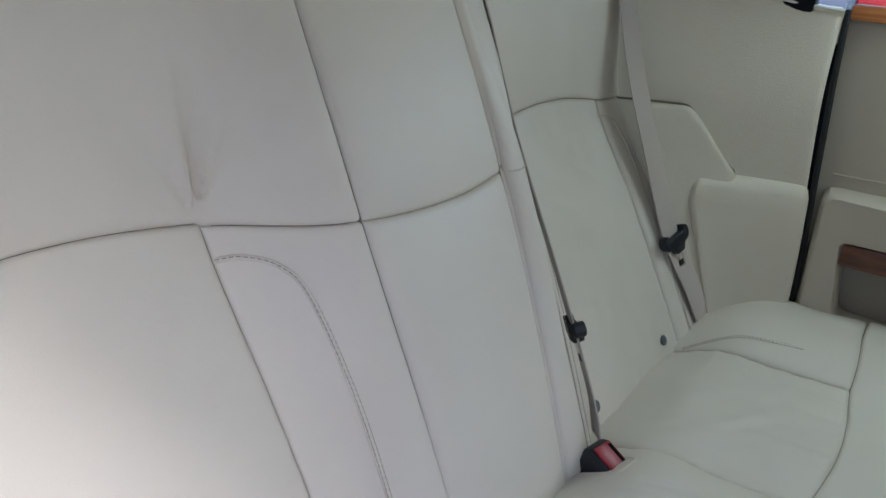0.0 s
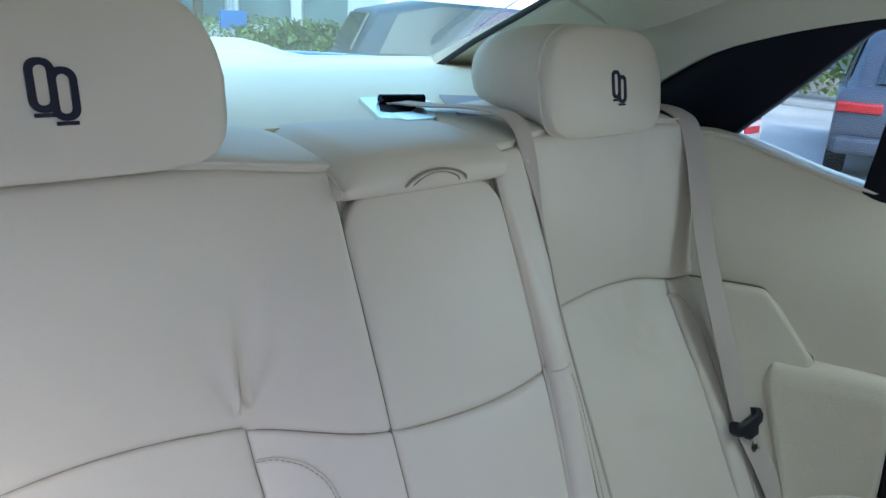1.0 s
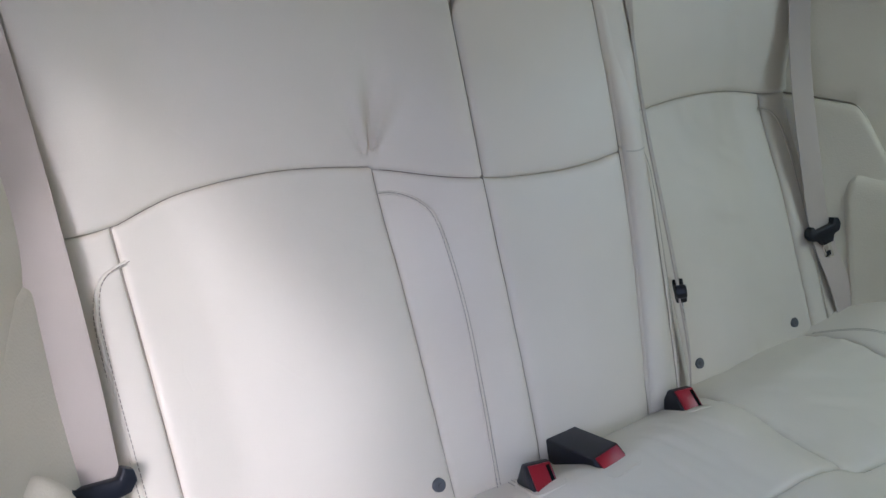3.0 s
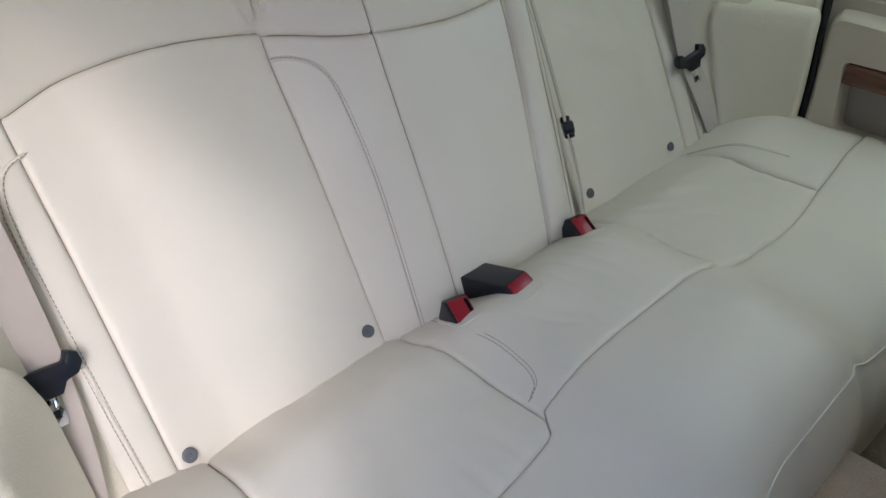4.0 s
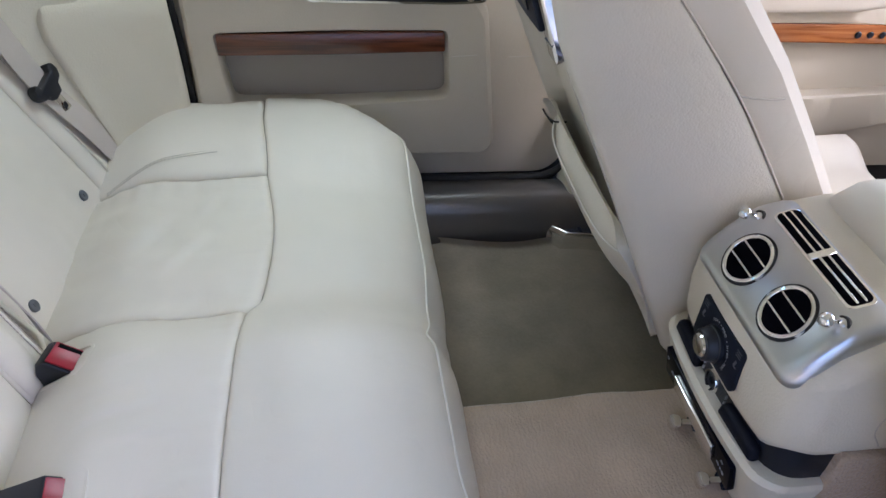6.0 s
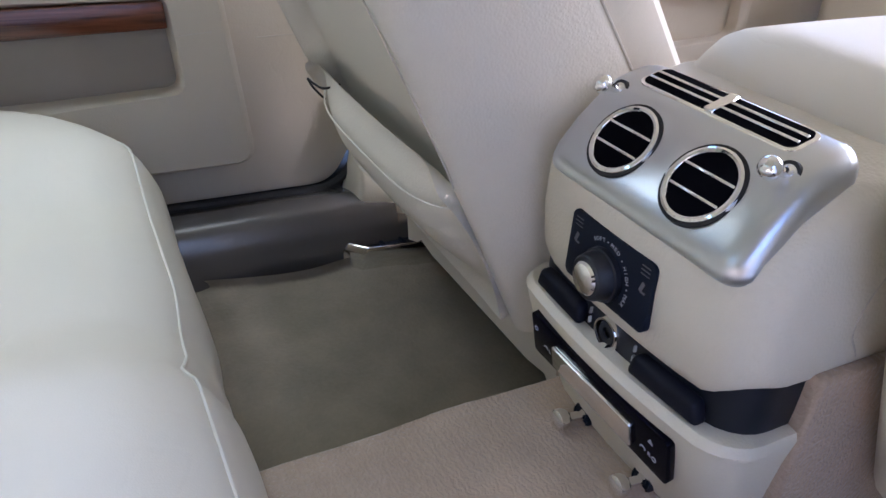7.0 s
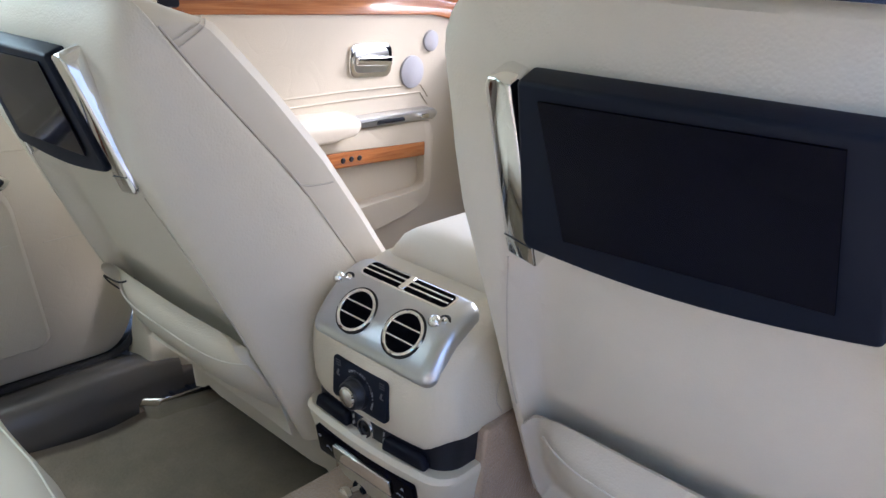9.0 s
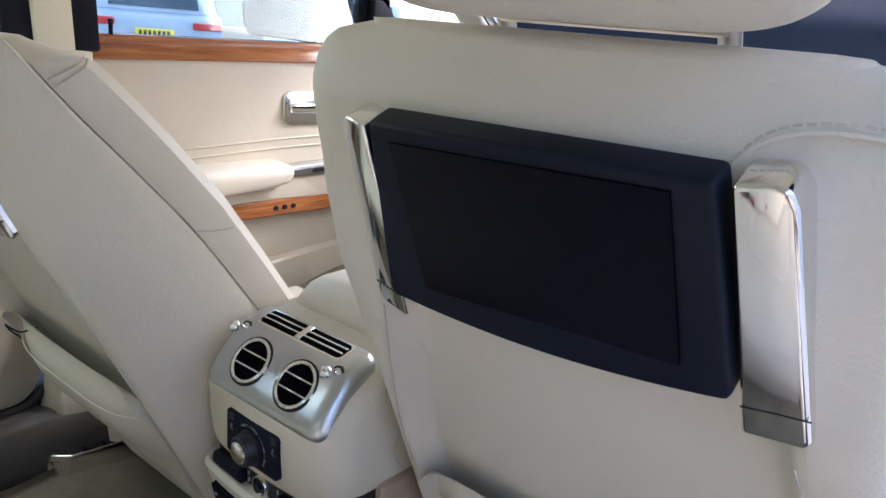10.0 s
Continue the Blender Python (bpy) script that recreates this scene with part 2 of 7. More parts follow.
def tube(path, r, sides=8, closed=False):
    path = [Vector(p) for p in path]
    n = len(path)
    vs, fs = [], []
    up = Vector((0.13, 0.31, 0.94))
    for i, p in enumerate(path):
        d = (path[(i + 1) % n] - path[i - 1]) if closed else (path[min(i + 1, n - 1)] - path[max(i - 1, 0)])
        d.normalize()
        a = d.cross(up).normalized()
        b = d.cross(a)
        for k in range(sides):
            g = 2 * math.pi * k / sides
            vs.append(p + (a * math.cos(g) + b * math.sin(g)) * r)
    for i in range(n if closed else n - 1):
        j = (i + 1) % n
        for k in range(sides):
            l = (k + 1) % sides
            fs.append((i * sides + k, i * sides + l, j * sides + l, j * sides + k))
    if not closed:
        fs += [tuple(range(sides)), tuple((n - 1) * sides + k for k in range(sides))]
    return vs, fs


def stitches(path, length=0.0042, gap=0.0018, r=0.0005):
    """A row of short thread stitches along a line."""
    path = [Vector(p) for p in path]
    geos, acc, pen = [], 0.0, 0.0
    total = [0.0]
    for a, b in zip(path, path[1:]):
        total.append(total[-1] + (b - a).length)

    def at(s):
        for i in range(1, len(total)):
            if s <= total[i]:
                f = (s - total[i - 1]) / max(1e-9, total[i] - total[i - 1])
                return path[i - 1].lerp(path[i], f)
        return path[-1]
    s = 0.0
    while s + length < total[-1]:
        geos.append(tube([at(s), at(s + length / 2), at(s + length)], r, 5))
        s += length + gap
    return join(*geos)


def ribbon(path, across, width, thick=0.0016):
    """A strap along a line; across gives its width's direction at each point."""
    path = [Vector(p) for p in path]
    vs, fs = [], []
    n = len(path)
    for i, p in enumerate(path):
        d = (path[min(i + 1, n - 1)] - path[max(i - 1, 0)]).normalized()
        a = Vector(across[i] if isinstance(across, list) else across)
        a = (a - d * a.dot(d)).normalized()
        m = d.cross(a) * thick / 2
        for w, s in ((-1, 1), (-0.92, 1.6), (0, 1), (0.92, 1.6), (1, 1), (1, -1), (0.92, -1.6), (0, -1), (-0.92, -1.6), (-1, -1)):
            vs.append(p + a * width / 2 * w + m * s)
    k = 10
    for i in range(n - 1):
        for j in range(k):
            l = (j + 1) % k
            fs.append((i * k + j, i * k + l, (i + 1) * k + l, (i + 1) * k + j))
    fs += [tuple(range(k)), tuple((n - 1) * k + j for j in range(k))]
    return vs, fs


def smoothstep(a, b, x):
    t = min(1.0, max(0.0, (x - a) / (b - a)))
    return t * t * (3 - 2 * t)


def ramp_of(x, *pairs):
    """Piecewise linear through (x, y) pairs, eased a little."""
    if x <= pairs[0][0]:
        return pairs[0][1]
    for (a, fa), (b, fb) in zip(pairs, pairs[1:]):
        if x <= b:
            return fa + (fb - fa) * (x - a) / (b - a)
    return pairs[-1][1]


def curve_of(x, *pairs):
    """A smooth cubic through (x, y) pairs."""
    n = len(pairs)
    if x <= pairs[0][0]:
        return pairs[0][1]
    if x >= pairs[-1][0]:
        return pairs[-1][1]
    for i in range(n - 1):
        if x <= pairs[i + 1][0]:
            break
    (x0, y0), (x1, y1) = pairs[i], pairs[i + 1]
    s = (y1 - y0) / (x1 - x0)
    m0 = s if i == 0 else (y1 - pairs[i - 1][1]) / (x1 - pairs[i - 1][0])
    m1 = s if i == n - 2 else (pairs[i + 2][1] - y0) / (pairs[i + 2][0] - x0)
    h = x1 - x0
    t = (x - x0) / h
    return (2 * t ** 3 - 3 * t * t + 1) * y0 + (t ** 3 - 2 * t * t + t) * h * m0 + (-2 * t ** 3 + 3 * t * t) * y1 + (t ** 3 - t * t) * h * m1


def spread(n, e):
    """0 to 1 with closer steps at both ends; e is the edge's share."""
    e = min(e, 0.3)
    edge = [0.0, e * 0.12, e * 0.32, e * 0.62, e]
    mid = [e + (1 - 2 * e) * i / n for i in range(1, n)]
    return edge + mid + [1 - q for q in reversed(edge)]


def cushion(P, nu, nv, edge=0.012, sink=0.007, puff=0.0, thick=0.03, out=1, wrinkle=0.0, relief=None, freq=18.0, pucker=0.0):
    """A padded panel on the surface P(u, v): rounded into its seams, swelling in the middle, with a skirt behind."""
    def L(a, b):
        return (Vector(P(*b)) - Vector(P(*a))).length
    lu = sum(L((i / 8, 0.5), ((i + 1) / 8, 0.5)) for i in range(8))
    lv = sum(L((0.5, i / 8), (0.5, (i + 1) / 8)) for i in range(8))
    us, vv = spread(nu, edge / lu), spread(nv, edge / lv)
    verts, norms = [], []
    for u in us:
        for v in vv:
            p = Vector(P(u, v))
            h = 0.004
            du = Vector(P(min(1, u + h), v)) - Vector(P(max(0, u - h), v))
            dv = Vector(P(u, min(1, v + h))) - Vector(P(u, max(0, v - h)))
            n = du.cross(dv).normalized() * out
            a = min(1.0, min(u, 1 - u) * lu / edge)
            b = min(1.0, min(v, 1 - v) * lv / edge)
            f = math.sqrt(1 - (1 - a) ** 2) * math.sqrt(1 - (1 - b) ** 2)
            lift = -sink * (1 - f) + puff * math.sqrt(max(0, 16 * u * (1 - u) * v * (1 - v)))
            if wrinkle:
                lift += wrinkle * f * (noise.noise(p * freq) + 0.5 * noise.noise(p * freq * 2.3))
            if pucker:
                for dist, along in ((min(u, 1 - u) * lu, v * lv), (min(v, 1 - v) * lv, u * lu)):
                    lift += pucker * f * noise.noise(Vector((along * 55, p.x * 6, p.z * 6 + p.y * 5))) * math.exp(-dist / 0.030)
            if relief:
                lift += relief(p, u, v) * f
            verts.append(p + n * lift)
            norms.append(n)
    a, b = len(us), len(vv)
    faces = [(i * b + j, (i + 1) * b + j, (i + 1) * b + j + 1, i * b + j + 1) for i in range(a - 1) for j in range(b - 1)]
    rim = [i * b for i in range(a)] + [(a - 1) * b + j for j in range(1, b)] + [i * b + b - 1 for i in range(a - 2, -1, -1)] + [j for j in range(b - 2, 0, -1)]
    k = len(verts)
    verts += [verts[i] - norms[i] * thick for i in rim]
    m = len(rim)
    for i in range(m):
        j = (i + 1) % m
        faces.append((rim[i], rim[j], k + j, k + i))
    return verts, faces


def loft(rings, caps=True, closed=True):
    n = len(rings[0])
    vs = [Vector(p) for r in rings for p in r]
    fs = []
    for i in range(len(rings) - 1):
        for k in range(n if closed else n - 1):
            l = (k + 1) % n
            fs.append((i * n + k, i * n + l, (i + 1) * n + l, (i + 1) * n + k))
    if caps:
        fs += [tuple(range(n)), tuple((len(rings) - 1) * n + k for k in range(n))]
    return vs, fs


def prism(outline, depth, axis=(0, 0, 1)):
    """A plate of that outline (points in space), depth along axis."""
    o = [Vector(p) for p in outline]
    d = Vector(axis) * depth
    n = len(o)
    return o + [p + d for p in o], [tuple(range(n)), tuple(range(2 * n - 1, n - 1, -1))] + [(i, (i + 1) % n, n + (i + 1) % n, n + i) for i in range(n)]


def bevelled(geo, r, seg=2, angle=30):
    bm = bmesh.new()
    vs = [bm.verts.new(v) for v in geo[0]]
    for f in geo[1]:
        bm.faces.new([vs[i] for i in f])
    bmesh.ops.recalc_face_normals(bm, faces=bm.faces)
    bm.normal_update()
    es = [e for e in bm.edges if len(e.link_faces) == 2 and e.calc_face_angle(0) > radians(angle)]
    bmesh.ops.bevel(bm, geom=es, offset=r, segments=seg, profile=0.5, affect="EDGES")
    return from_bm(bm)


def rounded_rect(w, h, r, n=5):
    """Outline of a rounded rectangle about the origin in x and y."""
    pts = []
    for cx, cy, a0 in ((w / 2 - r, h / 2 - r, 0), (-w / 2 + r, h / 2 - r, 90), (-w / 2 + r, -h / 2 + r, 180), (w / 2 - r, -h / 2 + r, 270)):
        for i in range(n + 1):
            a = radians(a0 + 90 * i / n)
            pts.append((cx + r * math.cos(a), cy + r * math.sin(a)))
    return pts


# ---------------------------------------------------------------- the cabin's shell
def sheet(P, nu, nv, thick, out=1):
    return cushion(P, nu, nv, edge=0.004, sink=0.0, thick=thick, out=out)


FLOOR = 0.335
tagged(part("floor", block(-0.74, 0.74, -2.1, 0.30, 0.30, FLOOR), tan_carpet), "tan cut-pile carpet on the car's floor", "floor", kind="structure")


def tunnel_pt(u, v):
    y = -0.40 - 0.50 * v
    w = 0.108 + 0.012 * v + 0.006 * noise.noise(Vector((0, y * 9, 1.7)))
    s = -1 + 2 * u
    a = abs(s)
    x = math.copysign(w * (a / 0.62), s) if a < 0.62 else math.copysign(w + 0.045 * ((a - 0.62) / 0.38), s)
    z = 0.522 - 0.004 * (a / 0.62) ** 4 if a < 0.62 else 0.518 - (0.518 - FLOOR) * ((a - 0.62) / 0.38) ** 0.8
    return x, y, z


tagged(part("floor_tunnel", cushion(tunnel_pt, 60, 30, edge=0.004, sink=0, thick=0.02, wrinkle=0.0012, freq=60), tan_carpet),
       "tan carpet over the raised tunnel between the footwells", "carpet", kind="structure")


def mat_shape(side):
    def P(u, v):
        y = -0.46 - 0.62 * v
        x0 = 0.125 + 0.012 * math.sin(9 * v) + 0.02 * v
        x1 = 0.648 - 0.012 * math.sin(3 + 11 * v)
        x = x0 + (x1 - x0) * u
        z = FLOOR + 0.014 + 0.004 * noise.noise(Vector((x * 14, y * 14, 0))) + 0.11 * smoothstep(0.10, 0.0, u) * 0.6
        return side * x, y, z
    return P


for side, lab in ((1, "worn olive-grey floor mat in the passenger side footwell"), (-1, "olive-grey floor mat in the driver side footwell")):
    tagged(part("floor_mat", cushion(mat_shape(side), 50, 50, edge=0.008, sink=0.006, thick=0.012, out=side, wrinkle=0.0025, freq=40), mat_carpet), lab, "floor mat", group="floor mats")


def sill_pt(side):
    prof = [(0.752, 0.446), (0.725, 0.450), (0.700, 0.449), (0.681, 0.440), (0.668, 0.418), (0.660, 0.390), (0.656, 0.36), (0.655, 0.32)]

    def P(u, v):
        k = v * (len(prof) - 1)
        i = min(int(k), len(prof) - 2)
        f = k - i
        x = prof[i][0] * (1 - f) + prof[i + 1][0] * f
        z = prof[i][1] * (1 - f) + prof[i + 1][1] * f
        return side * x, -0.46 - 0.46 * u, z
    return P


for side, nm in ((1, "door_sill_1"), (-1, "door_sill_2")):
    tagged(part(nm, cushion(sill_pt(side), 20, 14, edge=0.004, sink=0.0, thick=0.05, out=-side), sill_metal), "brushed grey metal door sill along the footwell", "door sill", kind="structure")
    tagged(part("sill_" + ("outer_1" if side > 0 else "outer_2"), block(*sorted((side * 0.765, side * 0.86)), -2.0, 0.10, 0.12, 0.475, 0.02), rubber), "dark outer sill under the doors", "sill", kind="structure")
    tagged(part("seal_" + ("1" if side > 0 else "2"), tube(smooth_line([(side * 0.744, -0.46, 0.456), (side * 0.744, -0.60, 0.452), (side * 0.744, -0.78, 0.450), (side * 0.744, -0.83, 0.456), (side * 0.744, -0.862, 0.482), (side * 0.744, -0.880, 0.54), (side * 0.744, -0.893, 0.7)], 6), 0.0075), rubber),
           "black rubber door seal along the sill", "seal", kind="structure")
    # pillar foot between the doors
    foot = loft([[(side * x, y, z) for x, y in ((0.690, -0.872), (0.75, -0.856), (0.75, -1.04), (0.680, -1.04), (0.676, -0.95))] for z in (0.400, 0.41)] +
                [[(side * x, y, z) for x, y in ((0.686, -0.860), (0.75, -0.846), (0.75, -1.03), (0.678, -1.03), (0.674, -0.95))] for z in (0.44,)] +
                [[(side * x, y, z) for x, y in ((0.695, -0.862), (0.75, -0.856), (0.75, -1.0), (0.695, -1.0), (0.69, -0.94))] for z in (0.49,)] +
                [[(side * x, y, z) for x, y in ((0.72, -0.90), (0.76, -0.895), (0.76, -0.975), (0.72, -0.975), (0.715, -0.94))] for z in (0.7, 1.13)])
    tagged(part("sill_end" + ("_1" if side > 0 else "_2"), bevelled(loft([[(side * x, y, z) for x, y in ((x0, -0.915), (0.75, -0.915), (0.75, -1.06), (x0 + 0.012, -1.06))] for x0, z in ((0.6565, 0.32), (0.659, 0.375), (0.666, 0.405), (0.682, 0.418))]), 0.004), sill_metal), "grey metal end of the door sill", "door sill", kind="structure")
    tagged(part("pillar_" + ("b_1" if side > 0 else "b_2"), bevelled(foot, 0.01), hide_trim), "cream trimmed centre pillar between the doors", "pillar", kind="structure")
    for nn, ya, yb, mt, xi in (("upper", -0.872, -0.935, hide_trim, 0.0), ("frame_rear", -0.825, -0.876, navy, 0.014), ("frame_front", -0.931, -0.985, navy, 0.014)):
        tagged(part("pillar_" + nn + ("_1" if side > 0 else "_2"), bevelled(loft([[(side * (x + xi), y, z) for x, y in ((0.70 - k, ya + d), (0.755 - k, ya + d), (0.755 - k, yb + d), (0.70 - k, yb + d))] for z, k, d in ((1.105, 0.0, 0), (1.30, 0.025, 0.02), (1.445, 0.055, 0.035))]), 0.006), mt),
               "cream upper pillar trim" if mt is hide_trim else "dark door window frame", "pillar", kind="structure")

# body behind the seats, rear bulkhead and the sheet metal round the cabin
tagged(part("wall_rear", block(-0.80, 0.80, 0.47, 0.52, 0.30, 1.16), rubber), "dark bulkhead behind the rear seat", "wall", kind="structure")


def shelf_pt(u, v):
    x = -0.66 + 1.32 * u
    y = 0.345 + 0.475 * v
    z = 1.214 + 0.032 * smoothstep(0, 0.9, v) + 0.012 * smoothstep(0.93, 1.0, v) + 0.028 * smoothstep(0.26, 0.12, abs(x)) * smoothstep(0.80, 1.0, v)
    return x, y, z


tagged(part("parcel_shelf", cushion(shelf_pt, 30, 24, edge=0.004, sink=0, thick=0.04), shelf_hide), "pale cream leather parcel shelf under the rear window", "parcel shelf", kind="structure")


def roof_pt(u, v):
    s = -1 + 2 * u
    y = 0.42 - 2.25 * v
    half = 0.63
    z = 1.520 - 0.03 * s * s - 0.06 * abs(s) ** 8 - 0.09 * smoothstep(-1.3, -1.85, y) - 0.10 * smoothstep(0.05, 0.42, y)
    return half * s, y, z


tagged(part("ceiling", cushion(roof_pt, 40, 40, edge=0.006, sink=0, thick=0.03, out=1), headlining), "cream cloth headlining", "ceiling", kind="structure")
tagged(part("roof", moved(cushion(lambda u, v: (roof_pt(u, v)[0] * 1.1, roof_pt(u, v)[1] * 1.02, roof_pt(u, v)[2] + 0.045), 24, 24, edge=0.006, sink=0, thick=0.01), Matrix()), navy), "dark painted car roof panel", "roof", kind="structure")


def rail_pt(side):
    """The strip above the side windows and down the rear quarter."""
    def P(u, v):
        y = 0.80 - 2.55 * u
        top_x, top_z = 0.63, roof_pt(1.0, min(1, max(0, (0.42 - y) / 2.25)))[2] + 0.002
        low = curve_of(y, (-1.75, 1.30), (-1.2, 1.40), (-0.6, 1.43), (-0.05, 1.385), (0.22, 1.322), (0.35, 1.247), (0.42, 1.19), (0.8, 1.19))
        if y > 0.42:
            top_z = ramp_of(y, (0.42, 1.385), (0.8, 1.24))
            top_x = ramp_of(y, (0.42, 0.52), (0.8, 0.57))
        low_x = 0.70
        b = v
        x = top_x + (low_x - top_x) * math.sin(b * math.pi / 2)
        z = top_z + (low - top_z) * (1 - math.cos(b * math.pi / 2))
        return side * x, y, z
    return P


for side, nm in ((1, "headliner_side_1"), (-1, "headliner_side_2")):
    tagged(part(nm, cushion(rail_pt(side), 70, 14, edge=0.005, sink=0.002, thick=0.02, out=-side), headlining), "cream cloth headlining curving down to the windows", "headlining", kind="structure")
    # dark panel of the rear quarter with the window's lower corner cut into it
    fin = [(0.36, 1.262), (0.22, 1.335), (0.11, 1.37), (-0.04, 1.395), (-0.05, 1.372), (0.005, 1.362), (0.06, 1.308), (0.127, 1.243), (0.205, 1.170), (0.30, 1.165), (0.36, 1.17)]
    tagged(part("quarter_fin_" + ("1" if side > 0 else "2"), bevelled(prism([(side * (0.722 - 0.10 * max(0, z - 1.17)), y, z) for y, z in fin], 0.03, (side, 0, 0)), 0.006), navy), "dark navy trim panel beside the rear side window", "pillar trim", kind="structure")
    post = [(-0.022, 1.11), (-0.070, 1.11), (-0.110, 1.39), (-0.055, 1.39)]
    tagged(part("window_post_" + ("1" if side > 0 else "2"), bevelled(prism([(side * (0.722 - 0.10 * max(0, z - 1.17)), y, z) for y, z in post], 0.03, (side, 0, 0)), 0.004), navy), "slim black window post", "window post", kind="structure")
    # pane of the quarter window and of the doors
    for k, (y0, y1) in enumerate(((0.215, -0.05), (-0.11, -0.89), (-0.97, -1.75))):
        if side < 0 and k == 1:
            continue
        pane = new("window_%d" % (k + 1 + (3 if side < 0 else 0)), mesh_of("pane", block(-0.0015, 0.0015, min(y0, y1), max(y0, y1), 1.10, 1.42), clear_glass))
        pane.matrix_world = Matrix.Translation((side * 0.757, 0, 0))
        pane.visible_shadow = False
        tagged(pane, "clear side window pane", "window", kind="structure")

rear_pane = new("window_7", mesh_of("pane", sheet(lambda u, v: ((-0.60 + 1.2 * u) * (1 - 0.14 * v), 0.825 - 0.40 * v, 1.245 + 0.185 * v + 0.01 * math.sin(math.pi * v)), 16, 10, 0.003), glass("rear_glass", (0.54, 0.80, 0.74), 0.05, 1.75)))
rear_pane.visible_shadow = False
tagged(rear_pane, "blue-green tinted rear window", "window", kind="structure")
for side in (1, -1):
    tagged(part("rear_window_seal_" + ("1" if side > 0 else "2"), tube([(side * 0.562, 0.78, 1.24), (side * 0.545, 0.66, 1.30), (side * 0.525, 0.53, 1.355), (side * 0.51, 0.43, 1.40)], 0.006), rubber), "thin black seal beside the rear window", "seal", kind="structure")
tagged(part("rear_header", bevelled(block(-0.56, 0.56, 0.36, 0.50, 1.392, 1.43), 0.012), headlining), "cream padded strip over the rear window", "header", kind="structure")
wind = new("window_8", mesh_of("pane", sheet(lambda u, v: ((-0.66 + 1.32 * u) * (1 - 0.10 * v), -2.25 + 0.55 * v, 1.06 + 0.34 * v), 14, 10, 0.003), clear_glass))
wind.visible_shadow = False
tagged(wind, "clear windscreen", "window", kind="structure")
for side in (1, -1):
    tagged(part("pillar_a_" + ("1" if side > 0 else "2"), tube([(side * 0.70, -2.18, 1.07), (side * 0.66, -1.95, 1.24), (side * 0.62, -1.72, 1.38)], 0.035, 10), headlining), "cream trimmed windscreen pillar", "pillar", kind="structure")

# ---------------------------------------------------------------- rear seat


def yc(z):
    return curve_of(z, (0.54, -0.055), (0.60, -0.035), (0.78, 0.035), (0.95, 0.107), (1.16, 0.205), (1.26, 0.25))


def ys(z):
    return curve_of(z, (0.54, -0.035), (0.60, -0.003), (0.80, 0.108), (0.955, 0.200), (1.08, 0.222), (1.20, 0.240), (1.28, 0.26))


def back_y(x, z):
    a = abs(x)
    y = yc(z) + (ys(z) - yc(z)) * smoothstep(0.105 if x < 0 else 0.150, 0.235, a)
    return y - 0.030 * smoothstep(0.46, 0.58, a)


def creases(axis, lines):
    """Soft folds in the hide along short lines (two coordinates of the panel, depth, width)."""
    def relief(p, u, v):
        q = Vector((p.x, p.z if axis == "z" else p.y))
        lift = 0.0
        for x0, y0, x1, y1, depth, width in lines:
            a, b = Vector((x0, y0)), Vector((x1, y1))
            t = max(0.0, min(1.0, (q - a).dot(b - a) / (b - a).length_squared))
            d = q - a.lerp(b, t)
            side = (b - a).x * d.y - (b - a).y * d.x
            r = math.copysign(d.length, side) / width
            lift += depth * (-math.exp(-r * r) + 0.6 * math.exp(-(r - 1.6) ** 2)) * math.sin(math.pi * min(1, max(0, 0.08 + 0.84 * t)))
        return lift
    return relief


CENTRE_FOLDS = creases("y", [(0.020, -0.10, 0.045, -0.20, 0.0021, 0.007), (0.055, -0.09, 0.075, -0.19, 0.0018, 0.007), (-0.010, -0.13, 0.005, -0.22, 0.0015, 0.006), (0.100, -0.12, 0.120, -0.18, 0.0021, 0.006), (-0.10, -0.17, -0.06, -0.23, 0.0018, 0.006)])
FAR_FOLDS = creases("y", [(0.290, -0.17, 0.370, -0.225, 0.0026, 0.011), (0.330, -0.12, 0.420, -0.170, 0.0024, 0.011), (0.400, -0.20, 0.470, -0.235, 0.0020, 0.010), (0.250, -0.10, 0.300, -0.14, 0.0018, 0.010)])
NEAR_FOLDS = creases("y", [(-0.30, -0.20, -0.42, -0.23, 0.0016, 0.008), (-0.26, -0.12, -0.34, -0.16, 0.0014, 0.008)])
FAR_BACK_FOLDS = creases("z", [(0.290, 0.86, 0.370, 0.82, 0.0024, 0.009), (0.330, 0.79, 0.440, 0.755, 0.0026, 0.010), (0.270, 0.72, 0.360, 0.69, 0.0018, 0.009), (0.400, 0.88, 0.460, 0.85, 0.0016, 0.008)])
rear_seat = thing("rear_seat", (0, -0.28, FLOOR), "cream leather three-place rear bench seat with stitched panels", "car seat")
RS = []


def pinch_x(x, z):
    """The centre place grows a little narrower towards the cushion."""
    a = abs(x)
    w = smoothstep(0.03, 0.118, a) * smoothstep(0.215, 0.130, a)
    return x - math.copysign(0.014 * w * smoothstep(0.96, 0.58, z), x)


def back_panel(name, x0, x1, zb, zt, nu=26, nv=34, **kw):
    """zb, zt: functions of x."""
    def P(u, v):
        x = x0 + (x1 - x0) * u
        z = zb(x) + (zt(x) - zb(x)) * v
        x = pinch_x(x, z)
        return x, back_y(x, z), z
    ob = part(name, cushion(P, nu, nv, out=1 if x1 > x0 else -1, **kw), hide)
    RS.append(ob)
    return ob


def on_back(x, z, lift=0.0):
    return Vector((x, back_y(x, z) - lift, z))


